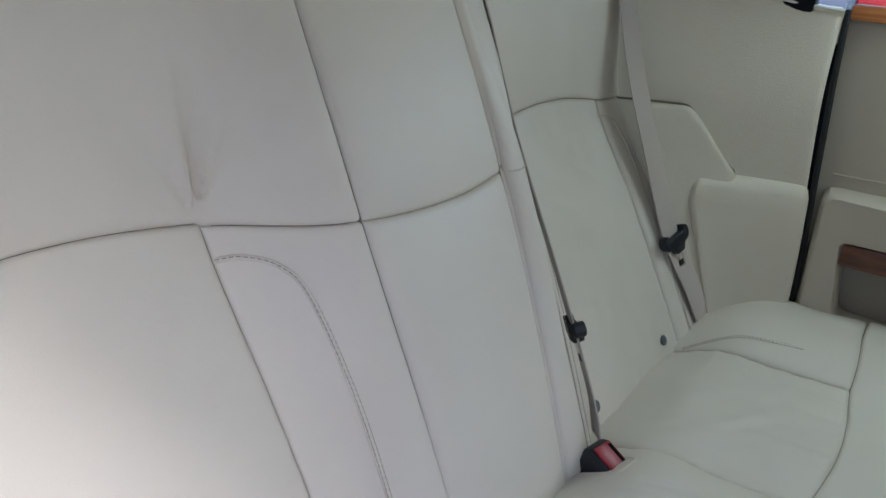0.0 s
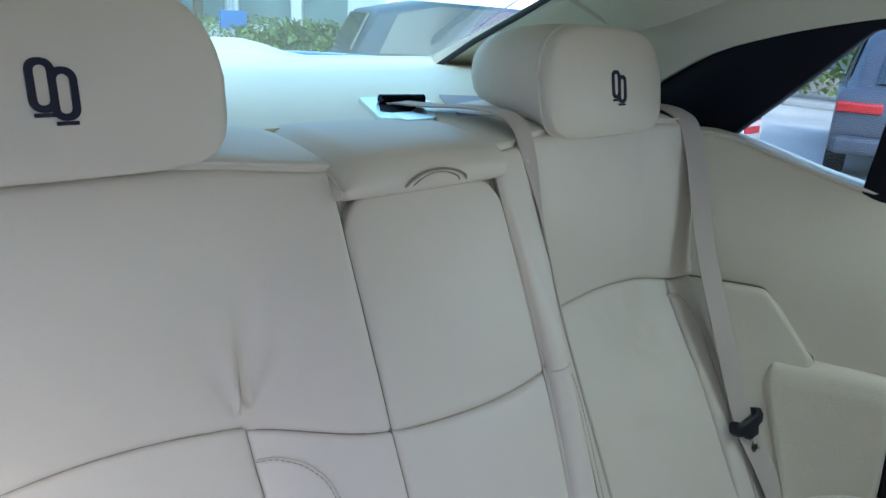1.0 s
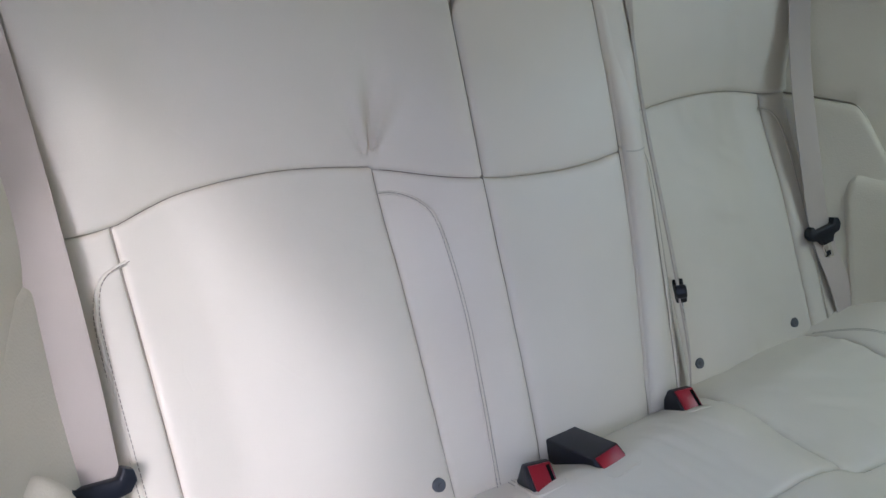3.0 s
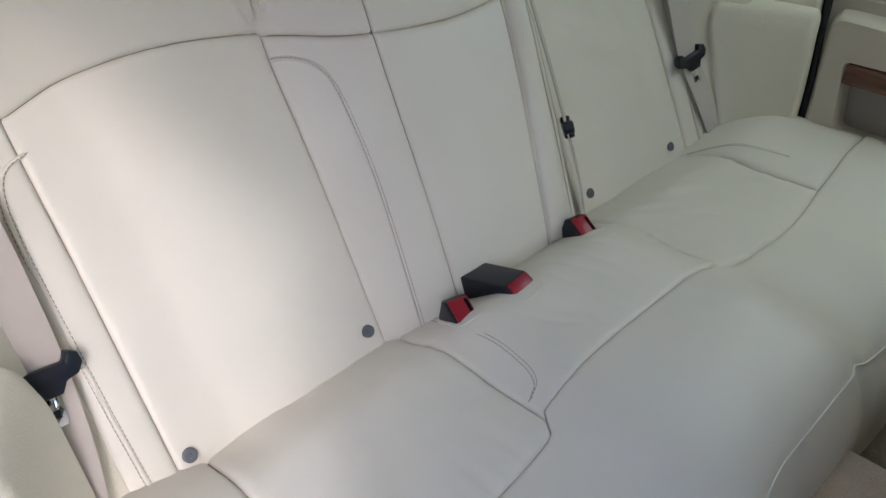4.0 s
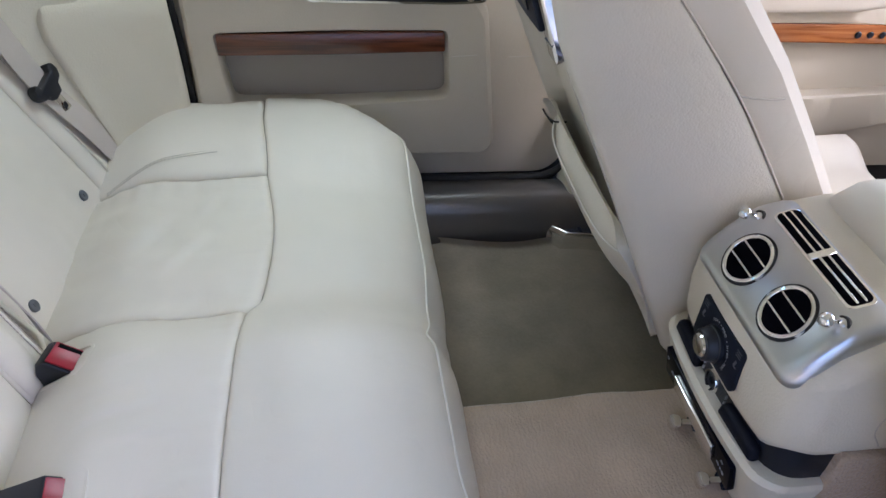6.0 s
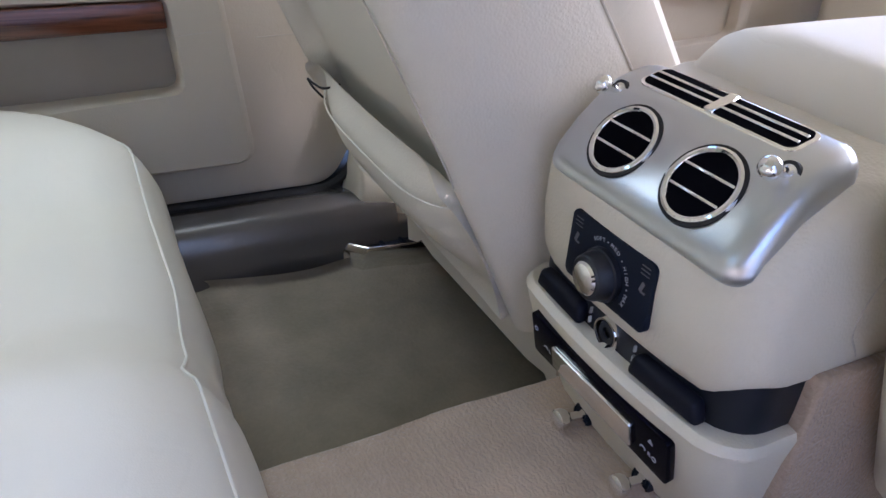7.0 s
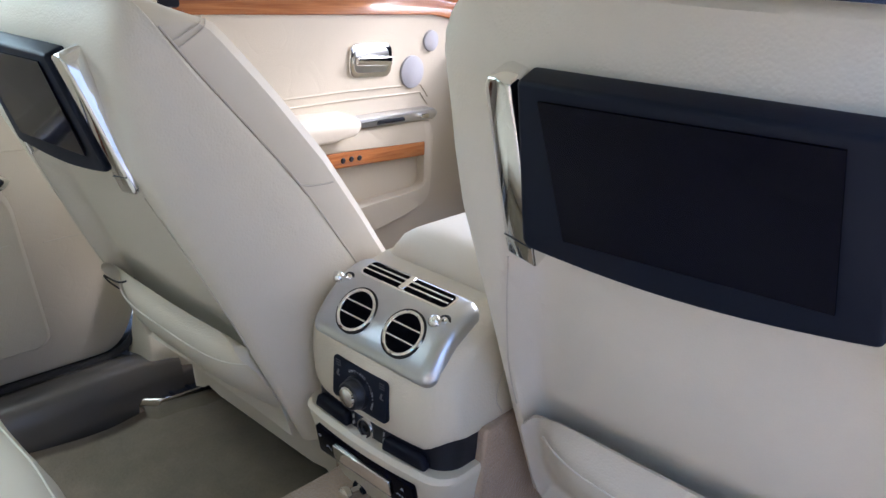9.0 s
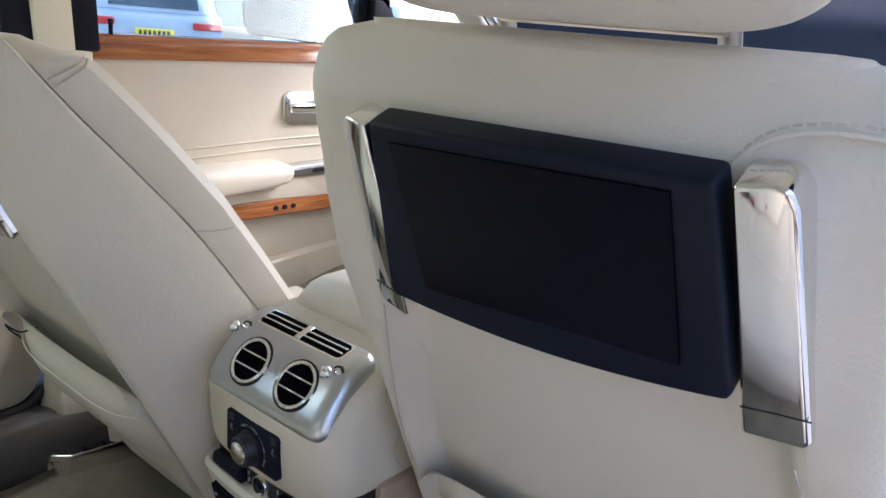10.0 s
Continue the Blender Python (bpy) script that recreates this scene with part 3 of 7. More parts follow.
def pinch(p, u, v):
    """Gathers where three seams meet on the near seat."""
    d = Vector((p.x + 0.226, 0, p.z - 0.958))
    r = d.length
    if r > 0.17 or d.z < 0:
        return 0.0
    ang = math.atan2(d.x + 0.006, d.z + 0.008)
    return -0.0068 * math.cos((ang - 0.10) * 13) * math.exp(-((ang - 0.08) / 0.50) ** 2) * smoothstep(0.0, 0.03, r) * smoothstep(0.16, 0.045, r)


def centre_seam(x):
    """Height of the seam across the centre place."""
    return 0.950 - 0.010 * math.cos(x / 0.118 * math.pi / 2) - 0.005 * smoothstep(-0.05, 0.118, x)


def seam_z(x):
    a = abs(x)
    return 0.950 - 0.003 * math.sin(math.pi * (a - 0.118) / 0.11) if a < 0.228 else 0.953 + (0.016 if x < 0 else 0.012) * math.sin(math.pi * min(1, (a - 0.228) / 0.31)) + 0.004 * (a - 0.228)


for s in (1, -1):
    ie, so, sd = (0.532, 0.0, 0.0) if s > 0 else (0.545, 0.019, 0.012)
    back_panel("backrest_inset", s * 0.228, s * ie, lambda x: 0.555, seam_z, 60, 80, puff=0.010, edge=0.008, sink=0.0045, wrinkle=0.0012 if s < 0 else 0.0028, freq=14, pucker=0.0018, relief=FAR_BACK_FOLDS if s > 0 else None)
    back_panel("inner_bolster", s * 0.118, s * 0.228, lambda x: 0.555, seam_z, 16, 40, puff=0.004, edge=0.008, sink=0.004)
    back_panel("outer_bolster", s * ie, s * 0.602, lambda x: 0.555, seam_z, 12, 40, puff=0.004, edge=0.010, sink=0.006)
    back_panel("shoulder_panel", s * 0.118, s * 0.602, seam_z, lambda x: 1.192 + 0.012 * smoothstep(0.12, 0.3, abs(x)), 110, 56, puff=0.014, edge=0.008, sink=0.0045, wrinkle=0.0012, freq=12, relief=pinch if s < 0 else None)

    def top_roll(u, v, s=s):
        x = s * (0.112 + 0.486 * u - 0.012 * v * u ** 6)
        z0 = 1.198 + 0.012 * smoothstep(0.12, 0.3, abs(x))
        a = v * math.pi * 0.5
        end = 0.030 * smoothstep(0.86, 1.0, u) ** 2 + (0.010 if s > 0 else 0.0) * smoothstep(0.05, 0.0, u) ** 2
        return x, back_y(x, z0) + 0.03 * (1 - math.cos(a)) + 0.150 * v, z0 + 0.016 * math.sin(a) + 0.004 * v - 0.012 * v ** 6 - end
    RS.append(part("seat_top", cushion(top_roll, 40, 14, edge=0.010, sink=0.006, thick=0.03, out=s, puff=0.004), hide))
    # stitched outline on the bolsters
    line = smooth_line([on_back(s * 0.224, 0.921, 0.0015), on_back(s * 0.205, 0.922, 0.0045), on_back(s * 0.184, 0.914, 0.0055), on_back(s * 0.172, 0.888, 0.0058), on_back(s * 0.166, 0.80, 0.006), on_back(s * 0.166, 0.70, 0.006), on_back(s * 0.168, 0.57, 0.004)], 10)
    RS.append(part("stitching", join(stitches(line), stitches([p + Vector((s * 0.0062, -0.0008, 0.004)) for p in line])), seam_line))
    RS.append(part("seam_ridge", tube([p + Vector((s * 0.0031, 0.0018, 0.002)) for p in line], 0.0026, 8), hide))
    line = smooth_line([on_back(s * (0.530 + so * 0.7), 0.930 - sd, 0.001), on_back(s * (0.550 + so), 0.925 - sd, 0.004), on_back(s * (0.563 + so), 0.905 - sd, 0.0045), on_back(s * (0.568 + so), 0.85, 0.0045), on_back(s * (0.568 + so), 0.70, 0.0045), on_back(s * (0.568 + so * 0.8), 0.57, 0.004)], 10)
    RS.append(part("stitching", join(stitches(line), stitches([p + Vector((-s * 0.0062, 0, 0.003)) for p in line])), seam_line))
    RS.append(part("seam_ridge", tube([p + Vector((-s * 0.0031, 0.0022, 0.0015)) for p in line], 0.0026, 8), hide))
    # round studs that mark the child-seat anchors
    for bx in (0.25, 0.495 if s > 0 else 0.528):
        g = moved(lathe([(0.0, 0.003), (0.0025, 0.003), (0.003, 0.0018), (0.0065, 0.0024), (0.0085, 0.0016), (0.009, -0.004)], 20),
                  Matrix.Translation(on_back(s * bx, 0.600, 0.0065 if s > 0 else 0.0085)) @ Matrix.Rotation(radians(60), 4, "X"))
        RS.append(part("anchor_stud", g, grey_stud, label="small round grey plastic stud"))

back_panel("centre_lower", -0.118, 0.118, lambda x: 0.575, lambda x: centre_seam(x), 24, 36, puff=0.012, edge=0.009, sink=0.005, thick=0.04)
back_panel("centre_upper", -0.118, 0.118, lambda x: centre_seam(x), lambda x: 1.160 + 0.010 * math.cos(x / 0.118 * math.pi / 2) - 0.026 * max(0.0, (abs(x) - 0.088) / 0.030) ** 2.4, 34, 26, puff=0.010, edge=0.009, sink=0.005, thick=0.04)


def edge_roll(u, v):
    """The padded edge of the far place that stands forward beside the centre panel."""
    z = 0.585 + 0.605 * v
    w = curve_of(z, (0.58, 0.052), (0.80, 0.048), (0.95, 0.043), (1.09, 0.050), (1.19, 0.055))
    return pinch_x(0.1195, z) + w * u, yc(z) - 0.010 + 0.020 * u * smoothstep(0.95, 1.12, z) + 0.012 * smoothstep(1.12, 1.19, z) + 0.008 * (2 * u - 1) ** 2, z


RS.append(part("edge_roll", cushion(edge_roll, 14, 50, edge=0.008, sink=0.006, puff=0.003, thick=0.045), hide))
RS.append(part("seam_welt", tube([Vector(edge_roll(u, 0.597)) + Vector((0, -0.003, 0)) for u in np.linspace(0.08, 0.92, 10)], 0.0011, 5), thread))


def flap(u, v):
    x = -0.1205 + 0.241 * u
    pts = ((0.0, 0.212, 1.160), (0.25, 0.192, 1.172), (0.5, 0.197, 1.190), (0.7, 0.226, 1.206), (0.9, 0.33, 1.216), (1.0, 0.40, 1.208))
    tuck = 0.012 * smoothstep(0.14, 0.0, u) * smoothstep(0.25, 0.6, v)
    return x, curve_of(v, *[(a, b) for a, b, c in pts]), curve_of(v, *[(a, c) for a, b, c in pts]) - tuck


RS.append(part("centre_flap", cushion(flap, 24, 20, edge=0.012, sink=0.004, puff=0.004, thick=0.010), hide))
flap_side = [(y, z) for x, y, z in (flap(0, v) for v in np.linspace(0.02, 1.0, 24))] + [(0.36, 1.165), (0.235, 1.155)]
for s in (1, -1):
    RS.append(part("flap_end", bevelled(prism([(s * 0.1195, y + 0.004, z - 0.002) for y, z in flap_side], 0.0035, (s, 0, 0)), 0.0012, 2), hide))
tab = [flap(0.5 + 0.19 * math.cos(a), 0.16 + 0.27 * math.sin(a)) for a in [math.pi * i / 16 for i in range(17)]]
tab = [Vector(p) + Vector((0, -0.006, 0.004)) for p in tab]
RS.append(part("pull_tab", join(tube(tab, 0.0013, 6), tube([p.lerp(Vector((0, 0.2, 1.172)), 0.24) + Vector((0, -0.0025, 0)) for p in tab], 0.0010, 5)), seam_line))
RS.append(part("pull_tongue", bevelled(prism([p.lerp(Vector((0, 0.2, 1.172)), 0.06) + Vector((0, -0.0015, 0)) for p in tab], 0.008, (0, 0.9, -0.3)), 0.003, 3), hide))

# piping between the panels of the backrest, coloured dark for the shade in its seams
for path in ([on_back(x, seam_z(x), -0.004) for x in np.linspace(-0.60, -0.118, 40)], [on_back(x, seam_z(x), -0.004) for x in np.linspace(0.118, 0.60, 40)],
             [on_back(x, centre_seam(x), -0.005) for x in np.linspace(-0.118, 0.118, 16)]):
    RS.append(part("seam_welt", tube(path, 0.0015, 6), seam_line))
for x in (-0.545, -0.228, -0.118, 0.118, 0.228, 0.532):
    z1 = 1.17 if abs(x) < 0.2 else 0.953
    RS.append(part("seam_welt", tube([on_back(pinch_x(x, z), z, -0.005) for z in np.linspace(0.57, z1, 30)], 0.0024 if abs(x) < 0.2 else 0.0015, 6), seam_dark if abs(x) < 0.2 else seam_line))

# headrests


def pillow(cx, w, h, d, cy, cz, nu=40, nv=28):
    """A superellipsoid cushion."""
    vs, fs = [], []
    for i in range(nv + 1):
        t = -math.pi / 2 + math.pi * i / nv
        for k in range(nu):
            p = 2 * math.pi * k / nu

            def pw(c, e):
                return math.copysign(abs(c) ** e, c)
            x = w / 2 * pw(math.cos(t), 0.42) * pw(math.cos(p), 0.5)
            y = d / 2 * pw(math.cos(t), 0.5) * pw(math.sin(p), 0.62)
            z = h / 2 * pw(math.sin(t), 0.62)
            x *= 1 - 0.10 * smoothstep(0.0, 1.0, z / (h / 2)) + 0.0
            y += 0.016 * (2 * z / h) + 0.028 * (abs(x) / (w / 2)) ** 3
            vs.append(Vector((cx + x, cy + y, cz + z)))
    for i in range(nv):
        for k in range(nu):
            l = (k + 1) % nu
            fs.append((i * nu + k, i * nu + l, (i + 1) * nu + l, (i + 1) * nu + k))
    return vs, fs


HEAD_W, HEAD_H, HEAD_D, HEAD_LEAN = 0.286, 0.152, 0.138, 0.205


def head_edge(a):
    """The rounded outline of a headrest, in x and z about its middle."""
    c, sn = math.cos(a), math.sin(a)
    x = math.copysign(abs(c) ** (0.37 if sn < 0 else 0.52), c)
    z = math.copysign(abs(sn) ** (0.35 if sn < 0 else 0.68), sn)
    return x * (1.01 - 0.08 * max(0, z) - 0.05 * max(0, -z) ** 2) * HEAD_W / 2, z * HEAD_H / 2


def head_pt(cx, cz, x, z, y, k=1.0):
    zz = z * k
    if zz < 0 and y > 0.02:
        zz += 0.036 * min(1.0, (y - 0.02) / (HEAD_D - 0.02)) ** 0.5 * -zz / (HEAD_H / 2)
    if zz > 0 and y > 0.02:
        zz -= 0.014 * min(1.0, (y - 0.02) / (HEAD_D - 0.02)) ** 1.6 * zz / (HEAD_H / 2)
    flare = 1 + 0.13 * smoothstep(0.012, 0.090, y) * (1 - 0.5 * smoothstep(0.2, 1.0, abs(zz) / (HEAD_H / 2)))
    return Vector((cx + x * k * flare, 0.231 + y + HEAD_LEAN * zz, cz + zz))


HEAD_RINGS = ((0.02, -0.012), (0.25, -0.0115), (0.5, -0.0095), (0.7, -0.006), (0.85, -0.002), (0.93, 0.001), (0.975, 0.005), (1.0, 0.014), (0.996, 0.018), (1.004, 0.024), (1.01, 0.044), (1.015, 0.078), (1.005, 0.104), (0.98, 0.122), (0.92, 0.134), (0.80, 0.142), (0.5, 0.146), (0.02, 0.147))


def head_shape(cx, cz):
    n = 72
    rings = []
    for k, y in HEAD_RINGS:
        rings.append([head_pt(cx, cz, *head_edge(2 * math.pi * i / n), y, k) for i in range(n)])
    return loft(rings)


def head_front(x, z):
    """How far the headrest's front stands at a point of its face."""
    k = max((abs(x) / (HEAD_W / 2 * 0.97)), abs(z) / (HEAD_H / 2))
    return ramp_of(k, *HEAD_RINGS[:8])


def emblem(cx, cz, ex, ez, s):
    """A plain mark of two interlaced upright loops over short bars, embroidered."""
    geos = []
    for ox, oz in ((-0.16, 0.07), (0.16, -0.07)):
        o = [Vector((ox + x, 0, oz + z)) for x, z in rounded_rect(0.44, 0.84, 0.19, 6)]
        i_ = [Vector((ox + x, 0, oz + z)) for x, z in rounded_rect(0.20, 0.62, 0.09, 6)]
        n = len(o)
        d = Vector((0, 0.02, 0))
        geos.append(([p - d for p in o] + [p - d for p in i_] + [p + d for p in i_] + [p + d for p in o],
                     [(r * n + k, r * n + (k + 1) % n, ((r + 1) % 4) * n + (k + 1) % n, ((r + 1) % 4) * n + k) for r in range(4) for k in range(n)]))
        geos.append(block(ox - 0.17, ox + 0.17, -0.02, 0.02, oz - 0.49, oz - 0.43))
    g = join(*geos)
    out = []
    for v in g[0]:
        x, z = ex + v[0] * s, ez + v[2] * s
        p = head_pt(cx, cz, x, z, head_front(x, z))
        out.append(p + Vector((0, 0.001 if v[1] > 0 else -0.0016, 0)))
    return out, g[1]


for s in (1, -1):
    RS.append(part("top_piping", join(*[tube([on_back(x, 1.1945 + 0.012 * smoothstep(0.12, 0.3, abs(x)) + dz, -0.002 - 0.006 * smoothstep(0.545, 0.575, abs(x)) - 0.006 * smoothstep(0.140, 0.122, abs(x))) for x in np.linspace(0.165 if s > 0 else -0.124, s * 0.566, 40)], 0.0019, 6) for dz in (0.003,)]), thread_light))
    cx, cz = 0.379 if s > 0 else -0.363, 1.2685 if s > 0 else 1.2815
    hr = part("headrest", head_shape(cx, cz), hide, label="plump cream headrest with dark embroidered emblem")
    RS.append(hr)
    for e in (-1, 1):
        edge = [head_edge(math.pi / 2 - e * (0.42 + 2.30 * i / 30)) for i in range(31)]
        line = [head_pt(cx, cz, *edge[0], y) for y in (0.09, 0.06, 0.035)] + [head_pt(cx, cz, x * 1.003, z, 0.0185) for x, z in edge]
        part("headrest_piping", tube(line, 0.0019, 6), thread_light, hr)
    part("emblem", emblem(cx, cz, -0.006 if s < 0 else -0.001, -0.005, 0.046), navy_thread, hr, "dark navy embroidered emblem")
    for dx in (-0.05, 0.05):
        part("headrest_post", tube([(cx + dx, 0.285, 1.19), (cx + dx, 0.285, 1.26)], 0.006, 10), chrome, hr)


# cushion
def cush_z(x, y):
    a = abs(x)
    z = 0.606 + 0.026 * smoothstep(0.24, 0.12, a) * smoothstep(-0.02, -0.15, y) + 0.030 * smoothstep(0.46, 0.62, a)
    return z + 0.012 * smoothstep(-0.18, -0.36, y) - 0.045 * smoothstep(-0.13, 0.01, y)


def cush_panel(name, x0, x1, y0, y1, nu, nv, **kw):
    def P(u, v):
        x = x0 + (x1 - x0) * u
        ya = y0(x) if callable(y0) else y0
        yb = y1(x) if callable(y1) else y1
        y = ya + (yb - ya) * v
        return x, y, cush_z(x, y)
    ob = part(name, cushion(P, nu, nv, out=-1, **kw), hide)
    RS.append(ob)
    return ob


def cross_y(x):
    a = abs(x)
    mid = -0.266 - 0.008 * (a / 0.2) ** 2
    seat = -0.289 - 0.014 * math.sin(math.pi * min(1.0, max(0.0, (a - 0.21) / 0.30))) + 0.012 * smoothstep(0.52, 0.70, a) - (0.014 if x < 0 else 0.0)
    return mid + (seat - mid) * smoothstep(0.196, 0.224, a)


def rear_y(x):
    return 0.03


cush_panel("cushion_centre", -0.208, 0.202, rear_y, cross_y, 90, 60, puff=0.006, edge=0.010, sink=0.004, thick=0.06, wrinkle=0.0020, freq=14, pucker=0.0032, relief=CENTRE_FOLDS)
cush_panel("cushion_inset", 0.202, 0.512, rear_y, cross_y, 70, 60, puff=0.008, edge=0.012, sink=0.006, thick=0.06, wrinkle=0.004, freq=12, pucker=0.0040, relief=FAR_FOLDS)
cush_panel("cushion_inset", -0.512, -0.208, rear_y, cross_y, 70, 60, puff=0.008, edge=0.012, sink=0.006, thick=0.06, wrinkle=0.003, freq=11, pucker=0.0040, relief=NEAR_FOLDS)
cush_panel("cushion_side", 0.512, 0.722, rear_y, cross_y, 18, 24, puff=0.006, edge=0.014, sink=0.008, thick=0.06, wrinkle=0.0015)
cush_panel("cushion_side", -0.722, -0.512, rear_y, cross_y, 18, 24, puff=0.006, edge=0.014, sink=0.008, thick=0.06, wrinkle=0.0015)


def front_pt(u, v):
    """The front roll of the cushion and its fall towards the floor."""
    s = -1 + 2 * u
    k = min(1.0, v / 0.42)
    # round the outer corner in plan
    a = abs(s)
    yf = -0.535 - 0.013 * smoothstep(-0.06, -0.34, s) + 0.010 * smoothstep(0.36, 0.16, abs(s - 0.1)) + 0.047 * smoothstep(0.80, 1.0, a) ** 2 + 0.008 * math.exp(-((s - 0.22) / 0.022) ** 2)
    back = curve_of(v, (0.0, 0.30), (0.42, 0.085), (0.50, 0.055), (0.57, 0.031), (0.62, 0.019), (0.68, 0.004), (0.76, -0.011), (0.86, -0.016), (1.0, -0.010))
    drop = curve_of(v, (0.0, 0.0), (0.30, -0.002), (0.42, 0.004), (0.50, 0.012), (0.57, 0.024), (0.62, 0.036), (0.68, 0.058), (0.76, 0.095), (0.86, 0.15), (1.0, 0.27))
    x = 0.722 * s
    yc0 = cross_y(max(-0.65, min(0.65, x)))
    y = yc0 + (yf + 0.085 - yc0) * (v / 0.42) if v < 0.42 else yf + back
    pull = smoothstep(0.42, 0.70, v) * smoothstep(0.80, 1.0, a)
    x -= math.copysign(0.030 * pull, s)
    z = cush_z(x, max(y, -0.45)) - drop - 0.008 * smoothstep(0.92, 1.0, a) ** 2 * smoothstep(0.0, 0.3, v)
    return x, y, z


RS.append(part("cushion_front", cushion(front_pt, 150, 60, edge=0.010, sink=0.005, puff=0.0, thick=0.05, out=-1, wrinkle=0.0018, freq=12, pucker=0.0022), hide))
RS.append(part("front_piping", tube([Vector(front_pt(u, 0.62)) + Vector((0, -0.0008, 0.0008)) for u in np.linspace(0.01, 0.99, 120)], 0.0016, 6), thread_light))
# dark welts under the cushion's surface paint in the shade of its seams
RS.append(part("seam_welt", tube([Vector(front_pt(u, 0.0)) + Vector((0, 0, -0.007)) for u in np.linspace(0.0, 1.0, 80)], 0.0022, 6), seam_line))
for x in (-0.512, -0.208, 0.202, 0.512):
    RS.append(part("seam_welt", tube([(x, y, cush_z(x, y) - 0.007) for y in np.linspace(0.0, cross_y(x), 20)], 0.0022, 6), seam_line))
for pts in ([(-0.160, -0.04), (-0.168, -0.15), (-0.170, -0.215), (-0.180, -0.243), (-0.196, -0.252), (-0.206, -0.256)], [(0.506, -0.045), (0.525, -0.085), (0.541, -0.122), (0.552, -0.165), (0.558, -0.200), (0.560, -0.215)]):
    line = smooth_line([(x, y, cush_z(x, y) + 0.004 + 0.0028 * smoothstep(-0.25, -0.19, y)) for x, y in pts], 8)
    RS.append(part("stitching", join(stitches(line), stitches([p + Vector((0.006, 0.001, 0)) for p in line])), seam_line))
for s in (1, -1):
    RS.append(part("flap_gusset", block(*sorted((s * 0.106, s * 0.136)), 0.217, 0.29, 1.10, 1.188, 0.004), hide))
RS.append(part("seat_base", block(-0.66, 0.66, -0.42, 0.10, FLOOR, 0.55, 0.02), grey_fabric))
RS.append(part("backrest_core", cushion(lambda u, v: (-0.60 + 1.2 * u, back_y(-0.60 + 1.2 * u, 0.56 + 0.64 * v) + 0.016, 0.56 + 0.64 * v), 50, 30, edge=0.004, sink=0, thick=0.06), hide))
adopt(rear_seat, *[o for o in RS if o.parent is None])

# quarter panels beside the rear seat


def quarter_xy(u, z):
    """Plan of the quarter wall at a height: from the backrest's outer edge round to the door gap."""
    ay = back_y(0.597, z) + 0.014 + 0.018 * smoothstep(1.0, 1.17, z)
    f = smoothstep(0.95, 1.17, z)
    A = Vector((0.597, ay))
    M = Vector((0.655 + 0.065 * f, ay * 0.55 + 0.03 * f))
    D = Vector((0.716 + 0.018 * f, -0.150 + 0.035 * smoothstep(0.6, 1.1, z)))
    u = float(u)
    return A * (1 - u) ** 2 + M * (2 * u * (1 - u)) + D * (u * u)


def quarter_top(u):
    return 1.185 - 0.068 * smoothstep(0.15, 1.0, u)


